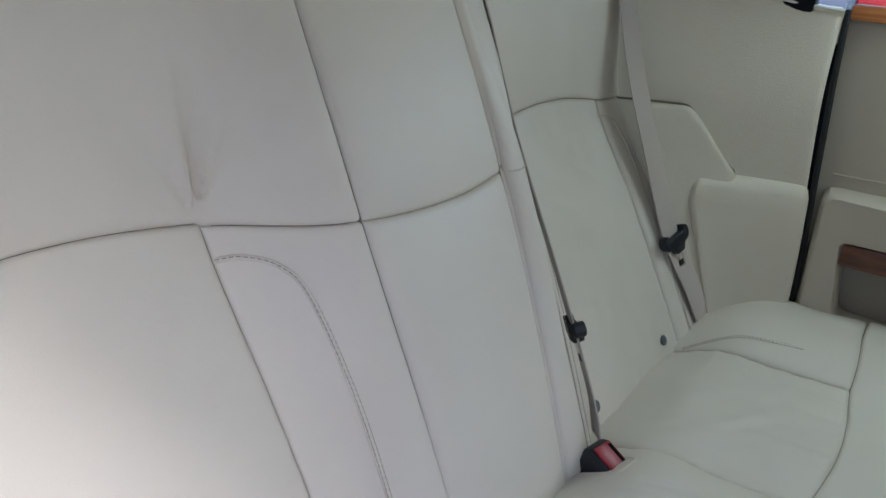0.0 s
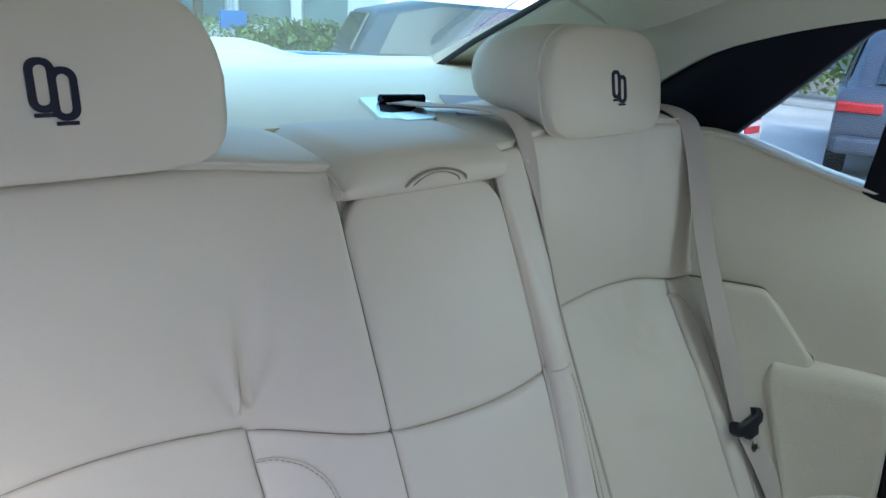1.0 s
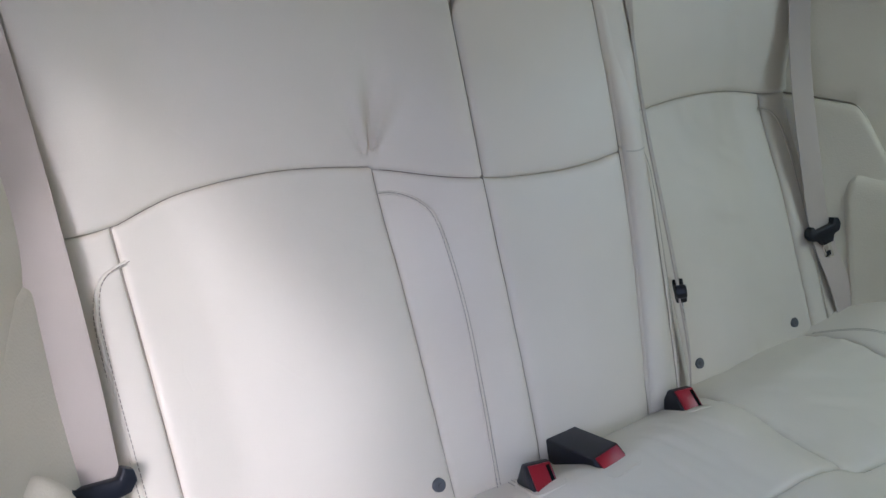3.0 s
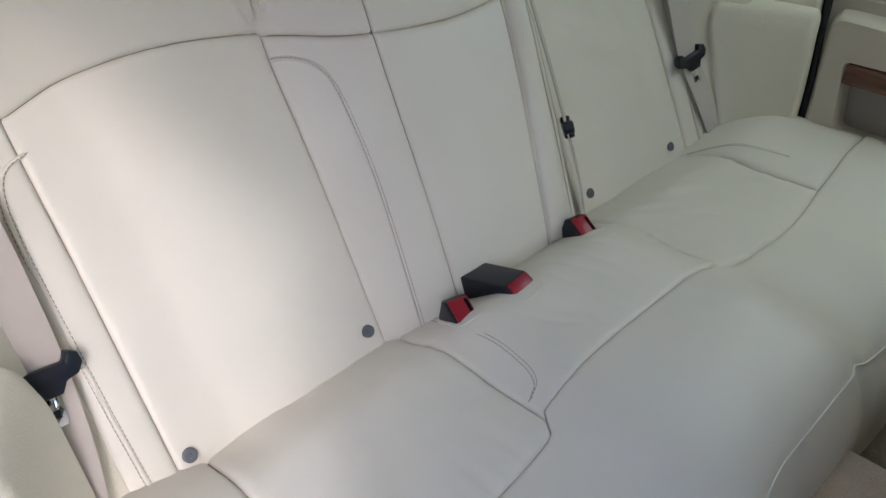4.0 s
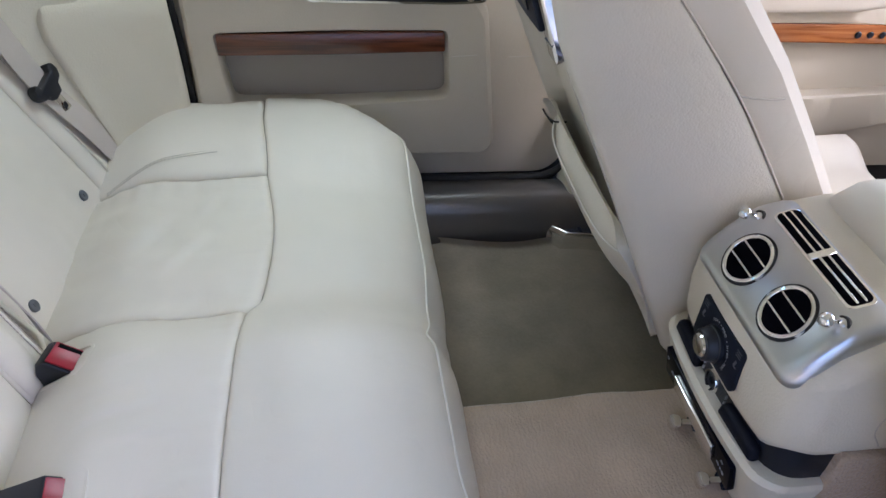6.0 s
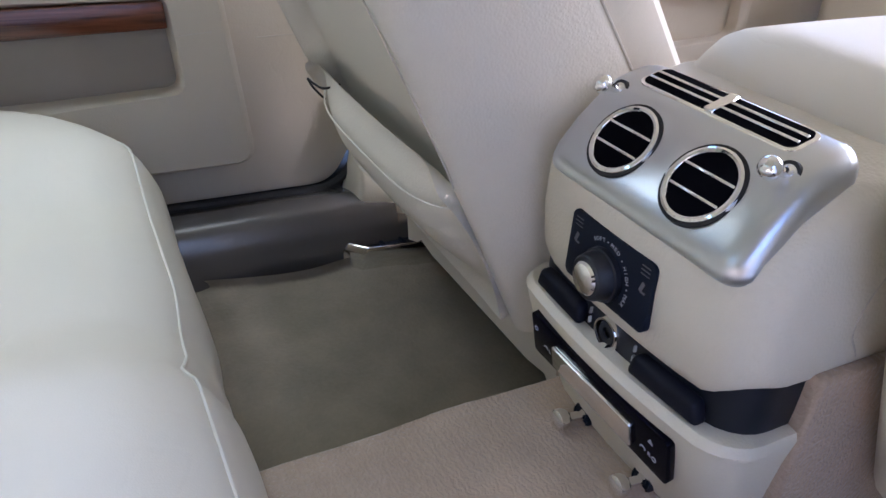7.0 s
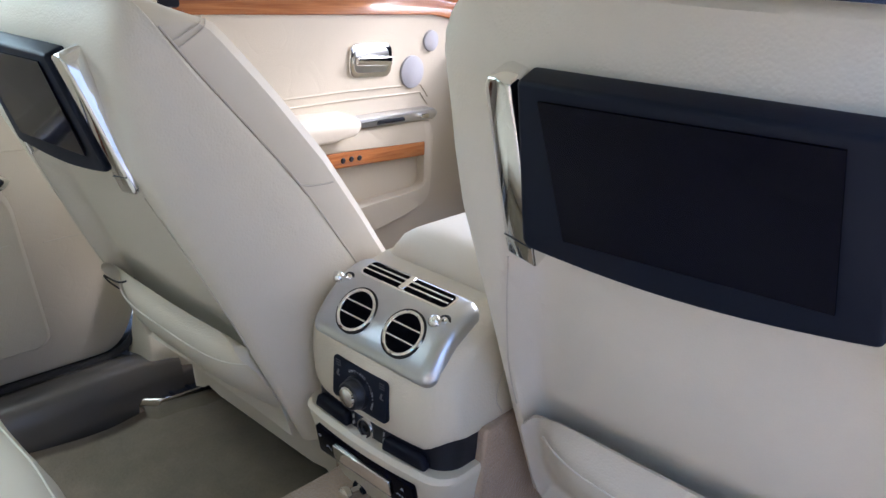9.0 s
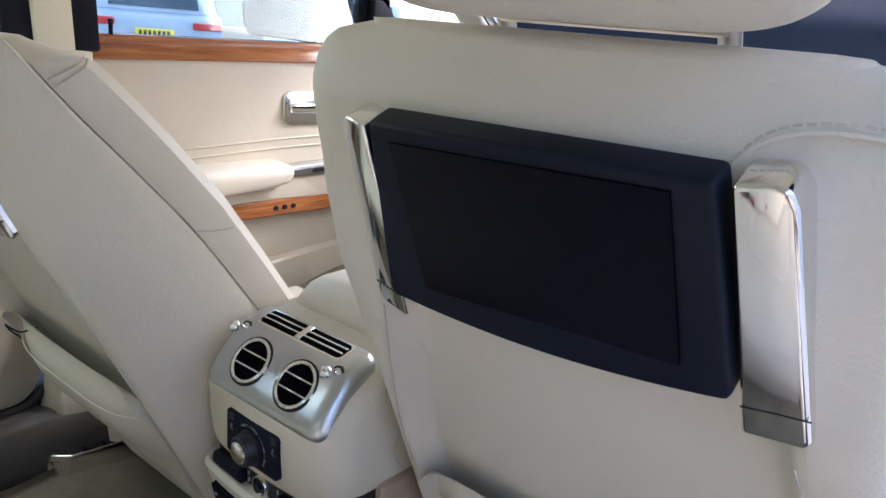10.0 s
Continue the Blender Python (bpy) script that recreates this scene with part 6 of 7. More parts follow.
def front_door(side, nm, label):
    d = thing(nm, (side * 0.75, -1.4, 0.46), label, "car door", kind="structure")
    made = []
    base = round_poly([(-0.955, 0.47), (-0.945, 1.10), (-1.95, 1.10), (-1.95, 0.55), (-1.88, 0.46)], 0.02)
    made.append(part("door_panel", plate(base, 0.732, 0.09, side, 0.006), hide_door_dim, label="cream leather door panel"))
    outer = round_poly([(-0.965, 0.50), (-0.965, 0.83), (-1.35, 0.842), (-1.655, 0.848), (-1.675, 0.80), (-1.675, 0.63), (-1.60, 0.60), (-1.2, 0.52)], [0.02, 0.02, 0.05, 0.02, 0.02, 0.05, 0.05, 0.05])
    inner = round_poly([(-1.05, 0.645), (-1.05, 0.795), (-1.35, 0.792), (-1.636, 0.786), (-1.645, 0.665), (-1.35, 0.650)], [0.02, 0.01, 0.03, 0.01, 0.03, 0.05])
    made.append(part("armrest_panel", raised(outer, inner, 0.70, 0.735, side), hide_door_dim, label="raised cream panel with door pocket"))
    made.append(part("pocket_back", plate(round_poly([(-1.04, 0.64), (-1.04, 0.76), (-1.64, 0.76), (-1.65, 0.66)], 0.01), 0.728, 0.008, side), hide_door_dim))
    made.append(part("wood_strip", plate(round_poly([(-1.055, 0.762), (-1.055, 0.797), (-1.35, 0.794), (-1.634, 0.788), (-1.636, 0.752), (-1.35, 0.758)], [0.004, 0.004, 0.02, 0.004, 0.004, 0.02]), 0.697, 0.02, side, 0.003), wood_warm, label="glossy warm brown wood strip"))
    for y in (-1.360, -1.385, -1.41):
        made.append(part("seat_button", moved(lathe([(0.0065, -0.002), (0.0065, 0.002), (0.005, 0.0035), (0.0, 0.003)], 16), Matrix.Translation((side * 0.697, y, 0.776)) @ Matrix.Rotation(radians(-90 * side), 4, "Y")), black_plastic))
    # armrest and tray
    arm = loft([[(side * (0.735 - w * 0.9), y, z - h), (side * (0.735 - w), y, z - h * 0.5), (side * (0.735 - w), y, z - 0.01), (side * (0.735 - w * 0.8), y, z), (side * 0.74, y, z), (side * 0.74, y, z - h)] for y, w, z, h in ((-1.0, 0.08, 0.885, 0.06), (-1.30, 0.085, 0.885, 0.055), (-1.37, 0.080, 0.882, 0.045), (-1.395, 0.06, 0.872, 0.03), (-1.40, 0.03, 0.862, 0.015))])
    made.append(part("armrest", bevelled(arm, 0.010, 3), hide, label="padded cream door armrest"))
    tray = part("handle_tray", plate(round_poly([(-1.36, 0.855), (-1.38, 0.868), (-1.655, 0.872), (-1.668, 0.86), (-1.655, 0.846), (-1.42, 0.846)], 0.006), 0.690, 0.04, side, 0.003), satin_metal, label="polished tray with dark insert")
    made.append(tray)
    part("tray_inlay", plate(round_poly([(-1.455, 0.850), (-1.46, 0.860), (-1.545, 0.861), (-1.55, 0.851)], 0.004), 0.6885, 0.01, side, 0.001), black_plastic, tray)
    part("tray_lever", bevelled(block(*sorted((side * 0.680, side * 0.691)), -1.625, -1.595, 0.853, 0.864), 0.003, 2), chrome, tray)
    for dz in (0.905, 0.925):
        made.append(part("crease", tube([(side * 0.7325, -1.10, dz - 0.01), (side * 0.732, -1.4, dz), (side * 0.732, -1.64, dz + 0.002), (side * 0.7325, -1.67, dz - 0.03)], 0.0028, 6), hide_door_dim))
    h = part("door_handle", plate(round_poly([(-1.40, 0.955), (-1.40, 1.032), (-1.532, 1.030), (-1.532, 0.953)], 0.024), 0.726, 0.012, side, 0.003), chrome, label="chrome inner door handle in a chrome bezel")
    made.append(h)
    part("handle_recess", plate(round_poly([(-1.412, 0.966), (-1.412, 1.022), (-1.520, 1.020), (-1.520, 0.964)], 0.018), 0.7245, 0.004, side, 0.001), satin_metal, h)
    part("handle_lever", bevelled(prism([(side * 0.712, -1.410, 0.984), (side * 0.712, -1.410, 1.004), (side * 0.712, -1.522, 1.002), (side * 0.712, -1.522, 0.980)], 0.008, (side, 0, 0)), 0.004, 3), chrome, h)
    for y, z, r in ((-1.606, 0.959, 0.040), (-1.668, 1.032, 0.026)):
        sp = Matrix.Translation((side * 0.729, y, z)) @ Matrix.Rotation(radians(-90 * side), 4, "Y")
        made.append(part("speaker", moved(lathe([(r, -0.004), (r - 0.001, 0.002), (r - 0.003, 0.0035), (0.0, 0.004)], 36), sp), grille_cloth, label="round grey speaker cloth"))
    made.append(part("wood_cap", bevelled(prism([(side * 0.722, -0.95, 1.092), (side * 0.722, -1.66, 1.094), (side * 0.722, -1.80, 1.075), (side * 0.738, -1.80, 1.12), (side * 0.738, -1.66, 1.132), (side * 0.738, -0.95, 1.118)], 0.02, (side, 0, 0)), 0.005, 3), wood_warm, label="glossy warm wood capping under the window"))
    made.append(part("window_ledge", block(*sorted((side * 0.742, side * 0.80)), -1.80, -0.95, 1.10, 1.136, 0.008), wood_warm))
    made.append(part("window_sail", bevelled(prism([(side * 0.748, y, z) for y, z in ((-1.69, 1.115), (-1.69, 1.245), (-1.72, 1.245), (-1.905, 1.10))], 0.02, (side, 0, 0)), 0.004), navy, label="dark navy corner panel of the window"))
    made.append(part("lock_pin", moved(lathe([(0.004, 0), (0.004, 0.022), (0.0055, 0.024), (0.005, 0.028), (0, 0.029)], 14), Matrix.Translation((side * 0.748, -1.02, 1.134))), satin_black))
    adopt(d, *[o for o in made if o.parent is None])
    return d


front_door(1, "door_2", "closed cream leather front door with wood trim and chrome handle")
front_door(-1, "door_3", "closed cream leather driver door with wood trim")

# dashboard
dash = thing("dashboard", (0, -2.0, 0.6), "dashboard with dark top and cream lower part", "dashboard")
adopt(dash, part("lower", block(-0.72, 0.72, -2.3, -1.86, 0.50, 0.95, 0.05), hide_trim))
adopt(dash, part("top", bevelled(block(-0.73, 0.73, -2.32, -1.80, 0.94, 1.07), 0.04, 4), satin_black, label="dark leather dashboard top"))
tagged(part("wall_front", block(-0.75, 0.75, -2.36, -2.30, 0.30, 1.04), rubber), "dark front bulkhead", "wall", kind="structure")

# rear shelf fittings
guide = thing("belt_guide", (0.14, 0.40, 1.23), "chrome-framed belt outlet on the parcel shelf", "belt outlet")


def on_shelf(x, y, lift):
    return Vector((x, y, shelf_pt(0.6, max(0.0, (y - 0.345) / 0.475))[2] + lift))


rim_o = round_poly([(0.120, 0.482), (0.048, 0.345), (0.062, 0.316), (0.118, 0.316), (0.136, 0.335), (0.228, 0.446), (0.205, 0.464)], 0.012, 4)
rim_i = [(0.150 + (p.x - 0.150) * 0.62, 0.424 + (p.y - 0.424) * 0.42) for p in rim_o]
adopt(guide, part("frame", loft([[on_shelf(p[0], p[1], h) for p in ring] for ring, h in ((rim_o, -0.004), (rim_o, 0.002), ([(0.140 + (p.x - 0.140) * 0.97, 0.40 + (p.y - 0.40) * 0.97) for p in rim_o], 0.0045), ([(p[0] * 1.0, p[1]) for p in rim_i], 0.0035), (rim_i, -0.004))], caps=False), satin_metal, label="polished outlet frame"))
adopt(guide, part("slot", prism([on_shelf(p[0], p[1], 0.0008) for p in rim_i], 0.0012), vent_black_early))
adopt(guide, part("roller", tube([on_shelf(0.132, 0.446, 0.008), on_shelf(0.206, 0.437, 0.008)], 0.007, 12), gloss_black, label="glossy black roller"))
adopt(guide, part("roller_seat", tube([on_shelf(0.132, 0.430, 0.003), on_shelf(0.206, 0.421, 0.003)], 0.004, 8), chrome))
spk = [on_shelf(x, y, 0.001) for x, y in ((0.275, 0.475), (0.170, 0.330), (0.215, 0.300), (0.36, 0.45))]
tagged(part("shelf_speaker", bevelled(prism(spk, 0.004, (0, 0, 1)), 0.002), grille_cloth), "grey speaker grille set in the parcel shelf", "speaker")

# door mirror
mir = thing("door_mirror", (0.98, -1.62, 1.05), "dark door mirror on the passenger door", "door mirror")
mm = Matrix.Translation((1.025, -1.64, 1.236)) @ Matrix.Rotation(radians(-8), 4, "Z")
adopt(mir, part("housing", moved(bevelled(loft([[(x, y, z) for x, z in rounded_rect(0.41 * k, 0.21 * k, 0.05 * k)] for y, k in ((0.02, 1.0), (-0.03, 1.02), (-0.09, 0.85), (-0.12, 0.5))]), 0.004), mm), navy))
adopt(mir, part("mirror_glass", moved(prism([(x + 0.036, 0.0195, z) for x, z in rounded_rect(0.305, 0.175, 0.045)], 0.003, (0, 1, 0)), mm), material("mirror", (0.40, 0.46, 0.43), 0.02, 1.0, vary=0.01)))
adopt(mir, part("arm", tube([(0.80, -1.66, 1.10), (0.93, -1.67, 1.13)], 0.024, 10), navy))

# ---------------------------------------------------------------- outside
asphalt = material("concrete", (0.50, 0.46, 0.405), 0.9, vary=0.25, grain=60.0, bump=0.6, blotch=0.6)
paving = material("paving", (0.42, 0.40, 0.37), 0.85, vary=0.15, grain=30.0, bump=0.4, blotch=0.8)
plaster = material("plaster", (0.40, 0.37, 0.32), 0.85, vary=0.1, grain=20.0, blotch=0.5)
pale_render = material("pale_render", (0.62, 0.60, 0.57), 0.85, vary=0.06, grain=25.0, bump=0.3, blotch=0.6)
brick_red = material("red_brick", (0.34, 0.17, 0.11), 0.9, vary=0.25, grain=14.0, blotch=0.7)
leafy = material("foliage", (0.15, 0.21, 0.045), 0.6, vary=0.5, grain=30.0, blotch=2.0)
bark = material("bark", (0.10, 0.075, 0.055), 0.9, vary=0.3)
grey_paint = material("grey_car_paint", (0.085, 0.105, 0.125), 0.4, 0.0, vary=0.05, spec=0.3)
blue_paint = material("slate_blue_car_paint", (0.060, 0.068, 0.088), 0.4, 0.0, vary=0.05, coat=0.3, spec=0.4)
silver_paint = material("silver_car_paint", (0.36, 0.40, 0.46), 0.35, 0.3, vary=0.04, coat=0.5)
black_paint = material("black_car_paint", (0.02, 0.022, 0.025), 0.25, 0.2, vary=0.03, coat=1.0)
car_glass = material("car_window", (0.03, 0.042, 0.052), 0.10, 0.0, vary=0.1, spec=0.6)
shop_glass = material("shop_window", (0.17, 0.21, 0.21), 0.15, vary=0.35, blotch=0.8, spec=0.5)
tyre_mat = material("tyre", (0.02, 0.02, 0.02), 0.85, vary=0.2)
red_lens = material("tail_lamp", (0.45, 0.02, 0.02), 0.2, vary=0.1)
yellow_plate = material("yellow_plate", (0.75, 0.55, 0.03), 0.4, vary=0.05)
GROUND = -0.02
tagged(part("ground", cushion(lambda u, v: (-300 + 600 * u, -300 + 600 * v, GROUND), 12, 12, edge=0.5, sink=0, thick=0.2), asphalt), "pale grey concrete car park", "ground", kind="structure")
tagged(part("pavement", block(15.5, 18.5, -40, 40, GROUND, GROUND + 0.12, 0.02), paving), "pale paved footway with kerb", "pavement", kind="structure")
tagged(part("pavement_rear", block(-30, 15.4, 19.5, 22.5, GROUND, GROUND + 0.12, 0.02), paving), "pale paved footway behind the cars", "pavement", kind="structure")


def parked_car(at, yaw, paint, label, tall=1.75, length=4.6, plate_=True, estate=True, waist=0.58, top_paint=None):
    t = thing("parked_car", at, label, "car", group="parked cars")
    m = pose(*at, 0, 0, yaw)
    L, Wd = length / 2, 0.93
    low, belt_ = 0.30, tall * waist
    side = [(-L, low + 0.25), (-L + 0.05, belt_ - 0.05), (-L + 0.12, belt_ + 0.02), (L * 0.42, belt_ + 0.04), (L * 0.95, belt_ - 0.14), (L, belt_ - 0.32), (L - 0.02, low), (-L + 0.1, low)]
    rings = []
    for x, k in ((-Wd, 0.93), (-Wd * 0.94, 0.985), (-Wd * 0.8, 1.0), (0, 1.012), (Wd * 0.8, 1.0), (Wd * 0.94, 0.985), (Wd, 0.93)):
        rings.append([(x, y * (0.99 if abs(x) > 0.85 else 1), low + (z - low) * k) for y, z in side])
    body = part("body", moved(bevelled(loft(rings), 0.03, 2, 40), m), paint, label="glossy painted body")
    top = [(-L + 0.10, belt_), (-L + 0.30, tall - 0.10), (-L + 0.75, tall), (L * 0.05, tall - 0.02), (L * 0.46, belt_ + 0.02)] if estate else [(-L + 0.35, belt_), (-L + 1.0, tall - 0.08), (-L + 1.5, tall), (L * 0.05, tall - 0.02), (L * 0.5, belt_)]
    rings = [[(x, y, belt_ - 0.02 + (z - belt_ + 0.02) * k) for y, z in top] for x, k in ((-Wd * 0.93, 0.0), (-Wd * 0.80, 0.90), (-Wd * 0.70, 0.985), (0, 1.01), (Wd * 0.70, 0.985), (Wd * 0.80, 0.90), (Wd * 0.93, 0.0))]
    roof = part("cabin", moved(bevelled(loft(rings), 0.03, 2, 40), m), top_paint or paint)
    adopt(t, body, roof)

    def shrink(pts, f, cz):
        c = Vector((sum(p[0] for p in pts) / len(pts), sum(p[1] for p in pts) / len(pts)))
        return [c + (Vector(p) - c) * f for p in pts]
    for s in (1, -1):
        g = shrink(top, 0.80, 0)
        win = [(s * (Wd * 0.945 - (z - belt_) / (tall - belt_) * Wd * 0.145), y, z) for y, z in g]
        adopt(t, part("side_window", moved(prism(win, 0.012, (s, 0, 0.2)), m), car_glass, smooth=False))
        mid = [(s * (Wd * 0.955 - (z - belt_) / (tall - belt_) * Wd * 0.145) + s * 0.008, y, z) for y, z in ((-0.06, belt_ + 0.05), (0.02, belt_ + 0.05), (-0.02, tall - 0.14), (-0.10, tall - 0.14))]
        adopt(t, part("window_post", moved(prism(mid, 0.012, (s, 0, 0.2)), m), black_paint, smooth=False))
        adopt(t, part("door_handle", moved(block(s * Wd - 0.015, s * Wd + 0.02, -0.55, -0.36, belt_ - 0.16, belt_ - 0.125, 0.01), m), paint))
        adopt(t, part("door_line", moved(tube([(s * Wd * 0.995, -0.02, low + 0.1), (s * Wd * 1.0, -0.02, belt_ - 0.02)], 0.006, 5), m), black_paint))
        adopt(t, part("tail_lamp", moved(block(*sorted((s * 0.52, s * 0.92)), -L - 0.015, -L + 0.10, belt_ - 0.20, belt_ - 0.10, 0.02), m), red_lens, label="red tail lamp"))
        for y in (-L * 0.62, L * 0.64):
            wm = m @ Matrix.Translation((s * (Wd - 0.10), y, 0.34)) @ Matrix.Rotation(radians(90), 4, "Y")
            wheel = part("wheel", moved(lathe([(0.20, -0.10), (0.33, -0.10), (0.345, -0.06), (0.345, 0.06), (0.33, 0.10), (0.20, 0.10)], 28), wm), tyre_mat)
            adopt(t, wheel)
            rim = part("rim", moved(lathe([(0.0, 0.07), (0.05, 0.075), (0.07, 0.05), (0.20, 0.085), (0.215, 0.09), (0.215, -0.08), (0.0, -0.08)], 20), wm), satin_metal)
            rim.parent = wheel
    rw = shrink([(-Wd * 0.66, belt_ + 0.06), (Wd * 0.66, belt_ + 0.06), (Wd * 0.58, tall - 0.13), (-Wd * 0.58, tall - 0.13)], 0.98, 0)
    lean = (0.20 / (tall - 0.10 - belt_)) if estate else (0.65 / (tall - 0.08 - belt_))
    y0 = (-L + 0.10) if estate else (-L + 0.35)
    adopt(t, part("rear_window", moved(prism([(x, y0 + (z - belt_) * lean - 0.012, z) for x, z in rw], 0.02, (0, -1, 0.2)), m), car_glass, smooth=False))
    if plate_:
        pl = part("number_plate", moved(block(-0.26, 0.26, -L - 0.03, -L + 0.02, belt_ - 0.33, belt_ - 0.22, 0.005), m), yellow_plate, label="yellow plate with dark bars")
        adopt(t, pl)
        for i in range(7):
            b = part("plate_bar", moved(block(-0.21 + 0.062 * i, -0.17 + 0.062 * i, -L - 0.034, -L - 0.029, belt_ - 0.305, belt_ - 0.245), m), black_plastic)
            b.parent = pl
    adopt(t, part("bumper", moved(block(-Wd * 0.96, Wd * 0.96, -L - 0.05, -L + 0.12, low, belt_ - 0.42, 0.05), m), paint))
    return t


parked_car((5.22, 4.5, GROUND), -120, grey_paint, "grey estate car parked across the rear", tall=1.46, length=3.6, waist=0.66)
soft_top = material("soft_top_cloth", (0.035, 0.036, 0.04), 0.9, vary=0.1)
parked_car((2.1, 7.7, GROUND), -110, black_paint, "dark convertible with its black soft top up", tall=1.20, length=4.2, estate=False, waist=0.68, top_paint=soft_top)
parked_car((0.85, 14.2, GROUND), 0, black_paint, "dark car with red lamps and yellow plate", tall=1.25, length=4.4, waist=0.72)
parked_car((9.7, 2.0, GROUND), -72, blue_paint, "slate-blue hatchback with red tail lamps by the road", tall=1.55, length=4.4, plate_=False, estate=False)
parked_car((12.4, -12.6, GROUND), -125, silver_paint, "pale silver-blue car parked ahead", tall=1.6, length=4.6, plate_=False)
parked_car((11.5, -7.3, GROUND), -120, silver_paint, "silver-blue car with yellow rear plate parked ahead", tall=1.8, length=4.4)


def tree(at, h, r, seed, label):
    rnd = random.Random(seed)
    t = thing("tree", at, label, "tree", group="trees")
    base = Vector(at)
    trunk = [base, base + Vector((0.1, 0.05, h * 0.25)), base + Vector((0.05, 0.15, h * 0.55)), base + Vector((0.0, 0.1, h * 0.85))]
    geos = [tube(smooth_line(trunk, 5), h * 0.022, 8)]
    for i in range(7):
        a = rnd.uniform(0, 6.28)
        s = trunk[1].lerp(trunk[3], rnd.uniform(0.1, 0.9))
        geos.append(tube([s, s + Vector((math.cos(a) * r * 0.4, math.sin(a) * r * 0.4, h * 0.12)), s + Vector((math.cos(a) * r * 0.75, math.sin(a) * r * 0.75, h * 0.2))], h * 0.008, 6))
    adopt(t, part("trunk", join(*geos), bark))
    vs, fs = [], []
    for i in range(1500):
        while True:
            p = Vector((rnd.uniform(-1, 1), rnd.uniform(-1, 1), rnd.uniform(-1, 1)))
            if 0.25 < p.length < 1 and noise.noise(p * 2.2 + Vector((seed, 0, 0))) > -0.22:
                break
        c = base + Vector((p.x * r, p.y * r, h * 0.66 + p.z * h * 0.36))
        q = Vector((rnd.uniform(-1, 1), rnd.uniform(-1, 1), rnd.uniform(-1, 1))).normalized()
        w = q.cross(Vector((0.3, 0.2, 1))).normalized()
        s = rnd.uniform(0.10, 0.24) * r * 0.5
        k = len(vs)
        vs += [c - q * s, c + w * s * 0.55, c + q * s, c - w * s * 0.55]
        fs.append((k, k + 1, k + 2, k + 3))
    adopt(t, part("crown", (vs, fs), leafy))
    return t


for i, (x, y, h, r) in enumerate(((9.0, 18.5, 6.0, 2.4), (3.5, 19.0, 7.0, 2.6), (-2.0, 18.5, 6.5, 2.6), (18.0, 9.0, 6.0, 2.4), (18.2, -2.0, 6.5, 2.5), (18.0, -12.0, 7.0, 2.8), (-4.0, -18.0, 6.0, 2.5), (2.0, -20.0, 7.0, 3.0))):
    tree((x, y, GROUND), h, r, i + 3, "leafy green street tree beside the car park")


def hedge(x0, x1, y0, y1, h, seed, label):
    rnd = random.Random(seed)
    vs, fs = [], []
    for i in range(4200 if h < 1.5 else 9000):
        c = Vector((rnd.uniform(x0, x1), rnd.uniform(y0, y1), GROUND + h * rnd.uniform(0.05, 1.0) ** 0.7))
        c.z *= 0.9 + 0.2 * noise.noise(c * 1.5)
        q = Vector((rnd.uniform(-1, 1), rnd.uniform(-1, 1), rnd.uniform(-1, 1))).normalized()
        w = q.cross(Vector((0.3, 0.2, 1))).normalized()
        s = rnd.uniform(0.04, 0.09)
        k = len(vs)
        vs += [c - q * s, c + w * s * 0.6, c + q * s, c - w * s * 0.6]
        fs.append((k, k + 1, k + 2, k + 3))
    tagged(part("hedge", (vs, fs), leafy), label, "hedge", kind="stuff")


hedge(5.6, 9.6, 9.8, 10.8, 1.1, 5, "low green hedge along the footway")
hedge(-3, 12, 15.6, 17.2, 1.05, 8, "green shrubs at the edge of the car park")
hedge(15.8, 16.8, -3, 7, 2.0, 6, "yellow-green hedge along the road")


def building(x0, x1, y0, y1, h, mat, face, label, sign=None):
    t = thing("shop_building", ((x0 + x1) / 2, (y0 + y1) / 2, GROUND), label, "building", group="buildings")
    adopt(t, part("wall", block(x0, x1, y0, y1, GROUND, h, 0.02), mat))
    adopt(t, part("roof", block(x0 - 0.2, x1 + 0.2, y0 - 0.2, y1 + 0.2, h, h + 0.25, 0.03), grey_paint))
    n = int((x1 - x0 if face in "ns" else y1 - y0) / 2.6)
    for fl in range(max(1, int(h / 3.0))):
        for i in range(n):
            a = (x0 if face in "ns" else y0) + 0.7 + 2.6 * i
            z0, z1, w = (0.6, 2.5, 2.0) if fl == 0 else (3.0 * fl + 0.9, 3.0 * fl + 2.2, 1.1)
            if face == "s":
                f, g = block(a - 0.06, a + w + 0.06, y0 - 0.06, y0 + 0.02, z0 - 0.06, z1 + 0.06), block(a, a + w, y0 - 0.075, y0 - 0.061, z0, z1)
            elif face == "n":
                f, g = block(a - 0.06, a + w + 0.06, y1 - 0.02, y1 + 0.06, z0 - 0.06, z1 + 0.06), block(a, a + w, y1 + 0.061, y1 + 0.075, z0, z1)
            else:
                f, g = block(x0 - 0.06, x0 + 0.02, a - 0.06, a + w + 0.06, z0 - 0.06, z1 + 0.06), block(x0 - 0.075, x0 - 0.061, a, a + w, z0, z1)
            wnd = part("window", f, satin_metal)
            adopt(t, wnd)
            pn = part("pane", g, shop_glass, smooth=False)
            pn.parent = wnd
    if sign:
        if face == "s":
            adopt(t, part("sign", block(x0 + 0.4, x1 - 0.4, y0 - 0.16, y0 - 0.08, 2.65, 3.25, 0.02), sign))
        elif face == "w":
            adopt(t, part("sign", block(x0 - 0.16, x0 - 0.08, y0 + 0.4, y1 - 0.4, 2.65, 3.25, 0.02), sign))
    return t


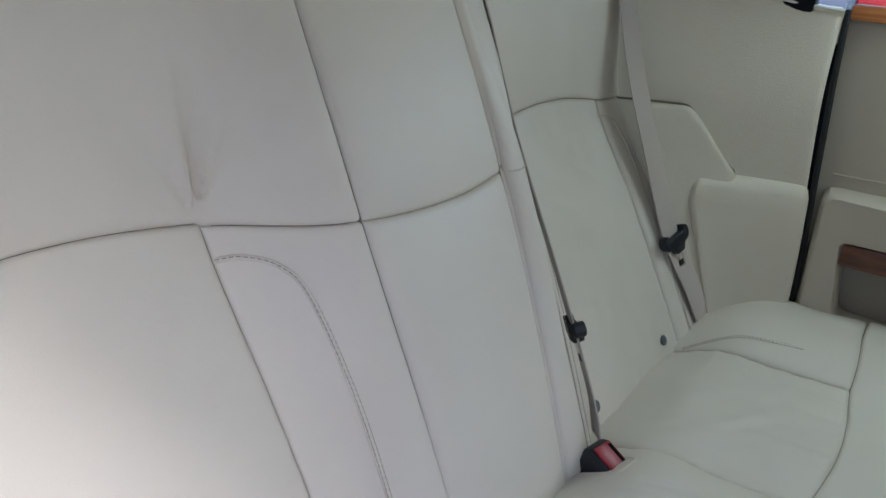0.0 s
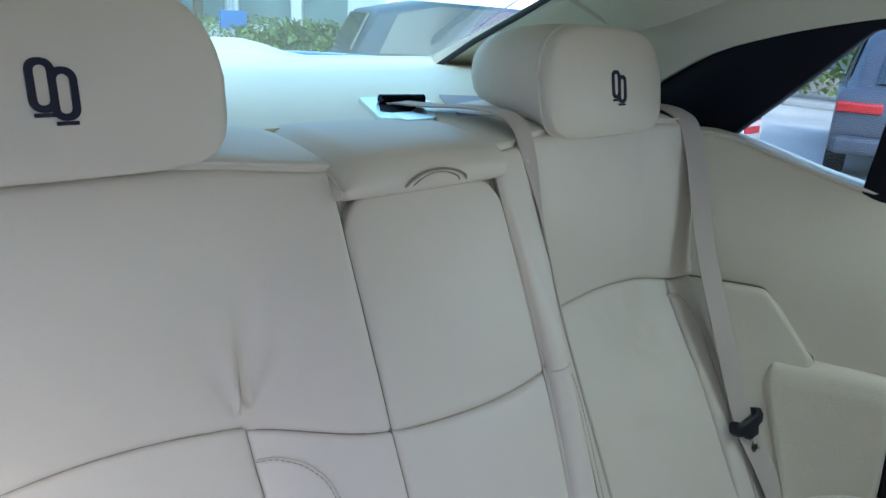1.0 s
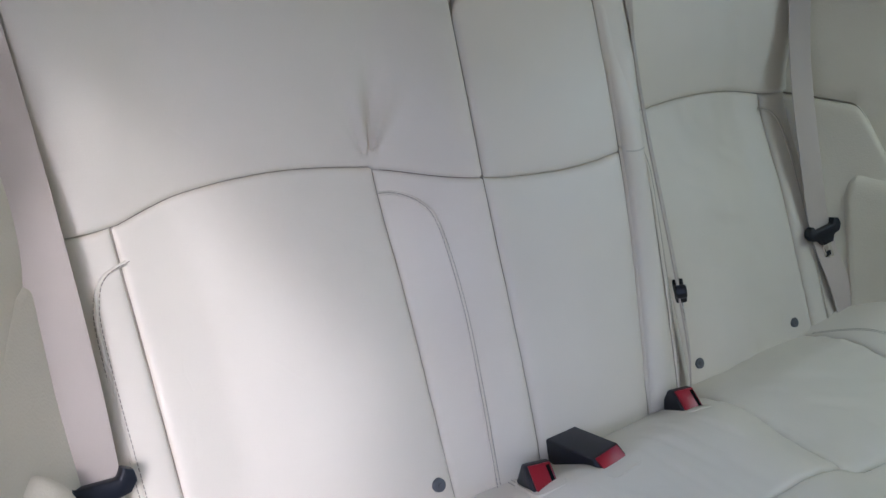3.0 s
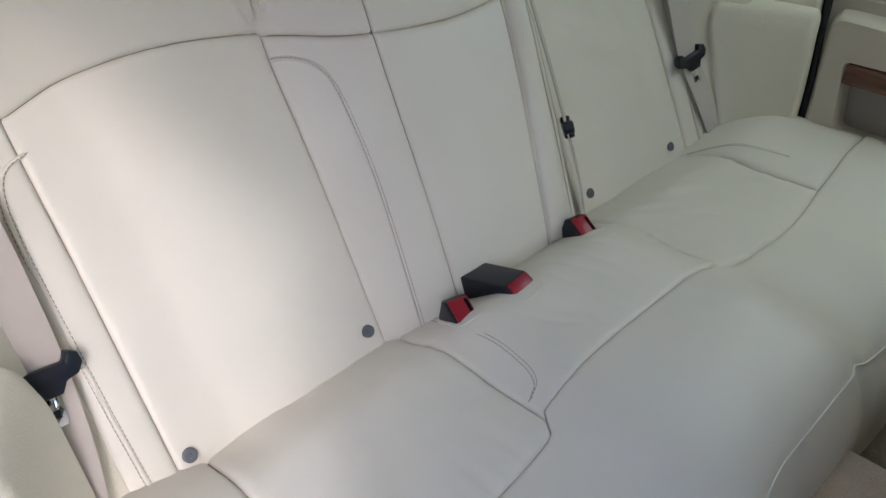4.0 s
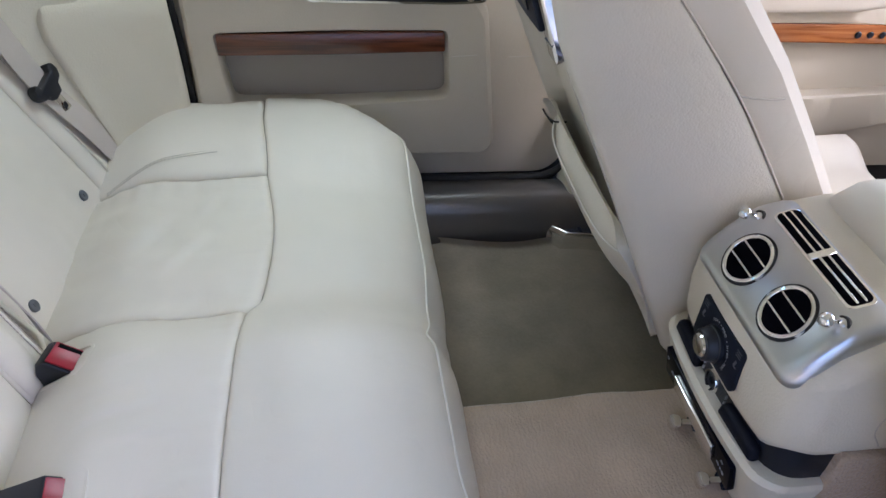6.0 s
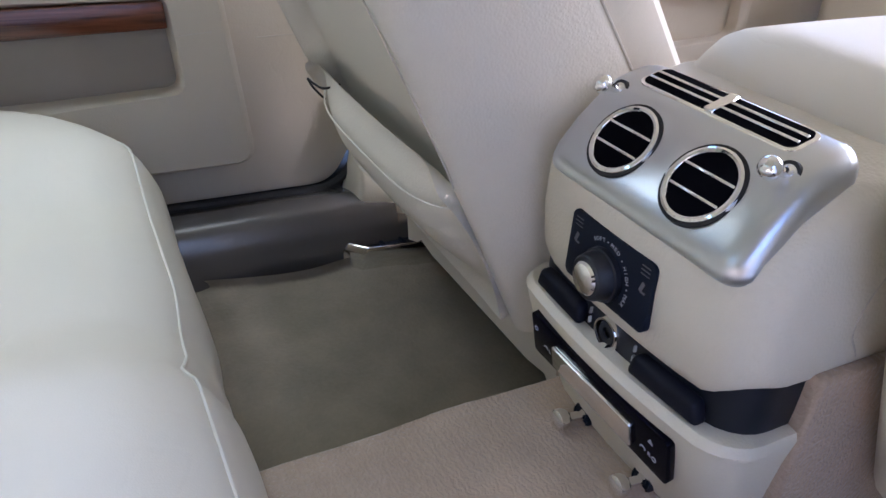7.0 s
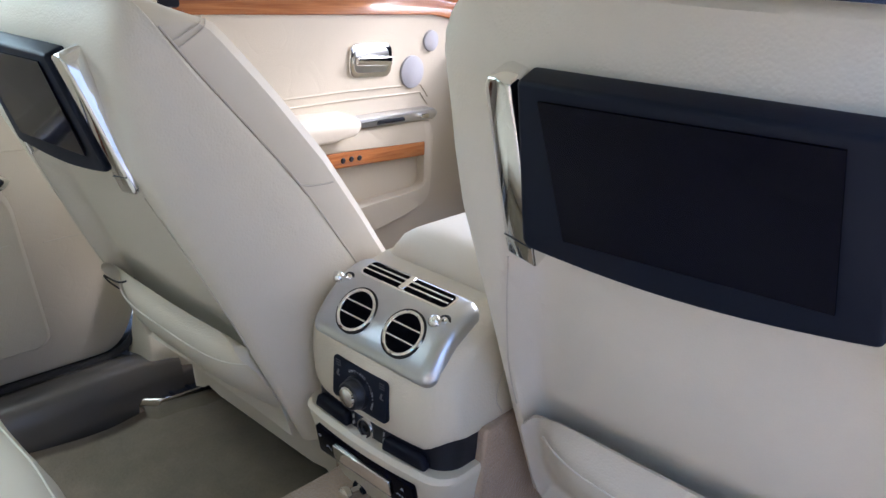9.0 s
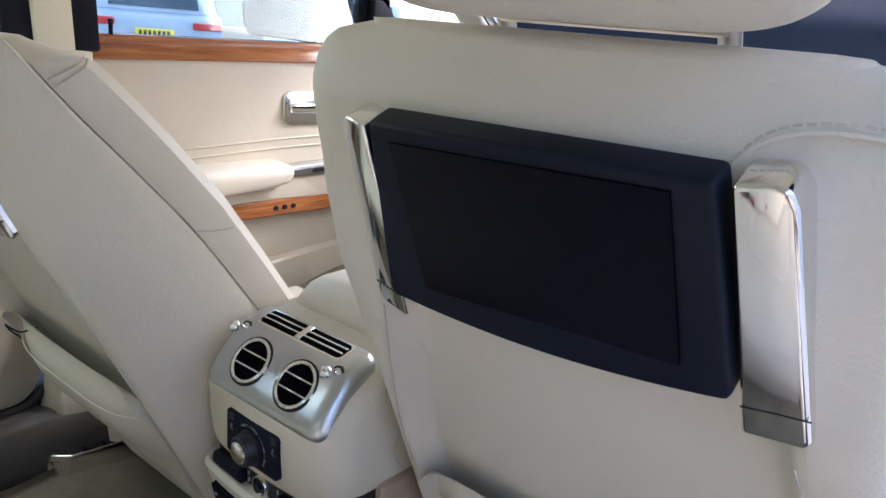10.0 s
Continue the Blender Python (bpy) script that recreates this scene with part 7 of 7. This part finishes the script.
sign_red = material("red_sign", (0.55, 0.05, 0.06), 0.4, vary=0.05)
sign_plum = material("plum_sign", (0.22, 0.10, 0.20), 0.5, vary=0.05)
sign_blue = material("blue_sign", (0.05, 0.16, 0.42), 0.4, vary=0.05)
building(-16, -2, 24, 30, 6.2, brick_red, "s", "two-storey brick shop with red sign", sign_red)
building(-1.5, 7, 24, 30, 6.4, pale_render, "s", "two-storey pale shop with blue sign", sign_blue)
building(7.5, 20, 24, 30, 7.0, pale_render, "s", "two-storey pale shop across the road", sign_plum)
building(20, 26, -16, 14, 6.4, plaster, "w", "pale two-storey building across the road", sign_blue)
building(-14, 14, -36, -30, 6.0, plaster, "n", "pale building ahead beyond the car park")


# the car's own boot lid behind the rear window
boot_paint = material("sky_blue_car_paint", (0.02, 0.22, 0.36), 0.2, 0.3, vary=0.03, coat=1.0)
tagged(part("boot_lid", cushion(lambda u, v: (-0.66 + 1.32 * u, 0.86 + 0.95 * v, 1.262 - 0.02 * v - 0.09 * v * v - 0.03 * (2 * u - 1) ** 4), 24, 16, edge=0.02, sink=0.012, thick=0.05), boot_paint), "bright blue painted boot lid behind the window", "boot lid", kind="structure")

# unseen plain wall, added to keep low sky light out of the open door
tagged(part("wall_sky_block", block(-5.2, -4.8, -14, 16, GROUND, 3.4, 0.03), pale_render), "unseen pale rendered wall added to block low sky light", "wall", kind="structure")

# small boards on posts at the edge of the car park
sign_pink = material("pink_sign", (0.70, 0.08, 0.20), 0.5, vary=0.05)


sign_paper = material("white_board", (0.75, 0.75, 0.74), 0.6, vary=0.04)


def board(at, w, h, mat, label, bars=None):
    t = thing("sign_board", (at[0], at[1], GROUND), label, "sign", group="sign boards")
    adopt(t, part("board", block(at[0] - w / 2, at[0] + w / 2, at[1] - 0.03, at[1] + 0.03, at[2] - h / 2, at[2] + h / 2, 0.01), mat))
    for k in range(3 if bars else 0):
        adopt(t, part("bar", block(at[0] - w * 0.42, at[0] + w * 0.30, at[1] - 0.045, at[1] - 0.031, at[2] + h * (0.22 - 0.26 * k), at[2] + h * (0.36 - 0.26 * k)), bars))
    adopt(t, part("post", tube([(at[0], at[1] + 0.05, GROUND), (at[0], at[1] + 0.05, at[2] + h / 2 + (0.0 if bars else 1.2))], 0.05, 8), white_ink))


board((5.1, 12.3, 1.2), 0.5, 0.34, sign_pink, "pink board on a white post")
board((6.35, 11.9, 1.02), 0.5, 0.30, sign_blue, "blue board on a white post")
board((7.7, 3.15, 0.32), 0.5, 0.55, sign_paper, "white board with red bars beside the road", bars=sign_red)
board((3.2, 12.9, 1.25), 0.4, 0.25, white_ink, "small white board on a white post")

tagged(part("boot_body", bevelled(loft([[(x * w, y, z) for x, y in ((-1, 0.84), (1, 0.84), (1, 1.80 - d), (0.9, 1.86 - d), (-0.9, 1.86 - d), (-1, 1.80 - d))] for w, z, d in ((0.74, 0.30, 0.08), (0.80, 0.45, 0.0), (0.80, 0.95, 0.0), (0.70, 1.14, 0.04))]), 0.03, 2), boot_paint), "bright blue painted tail of the car", "body panel", kind="structure")
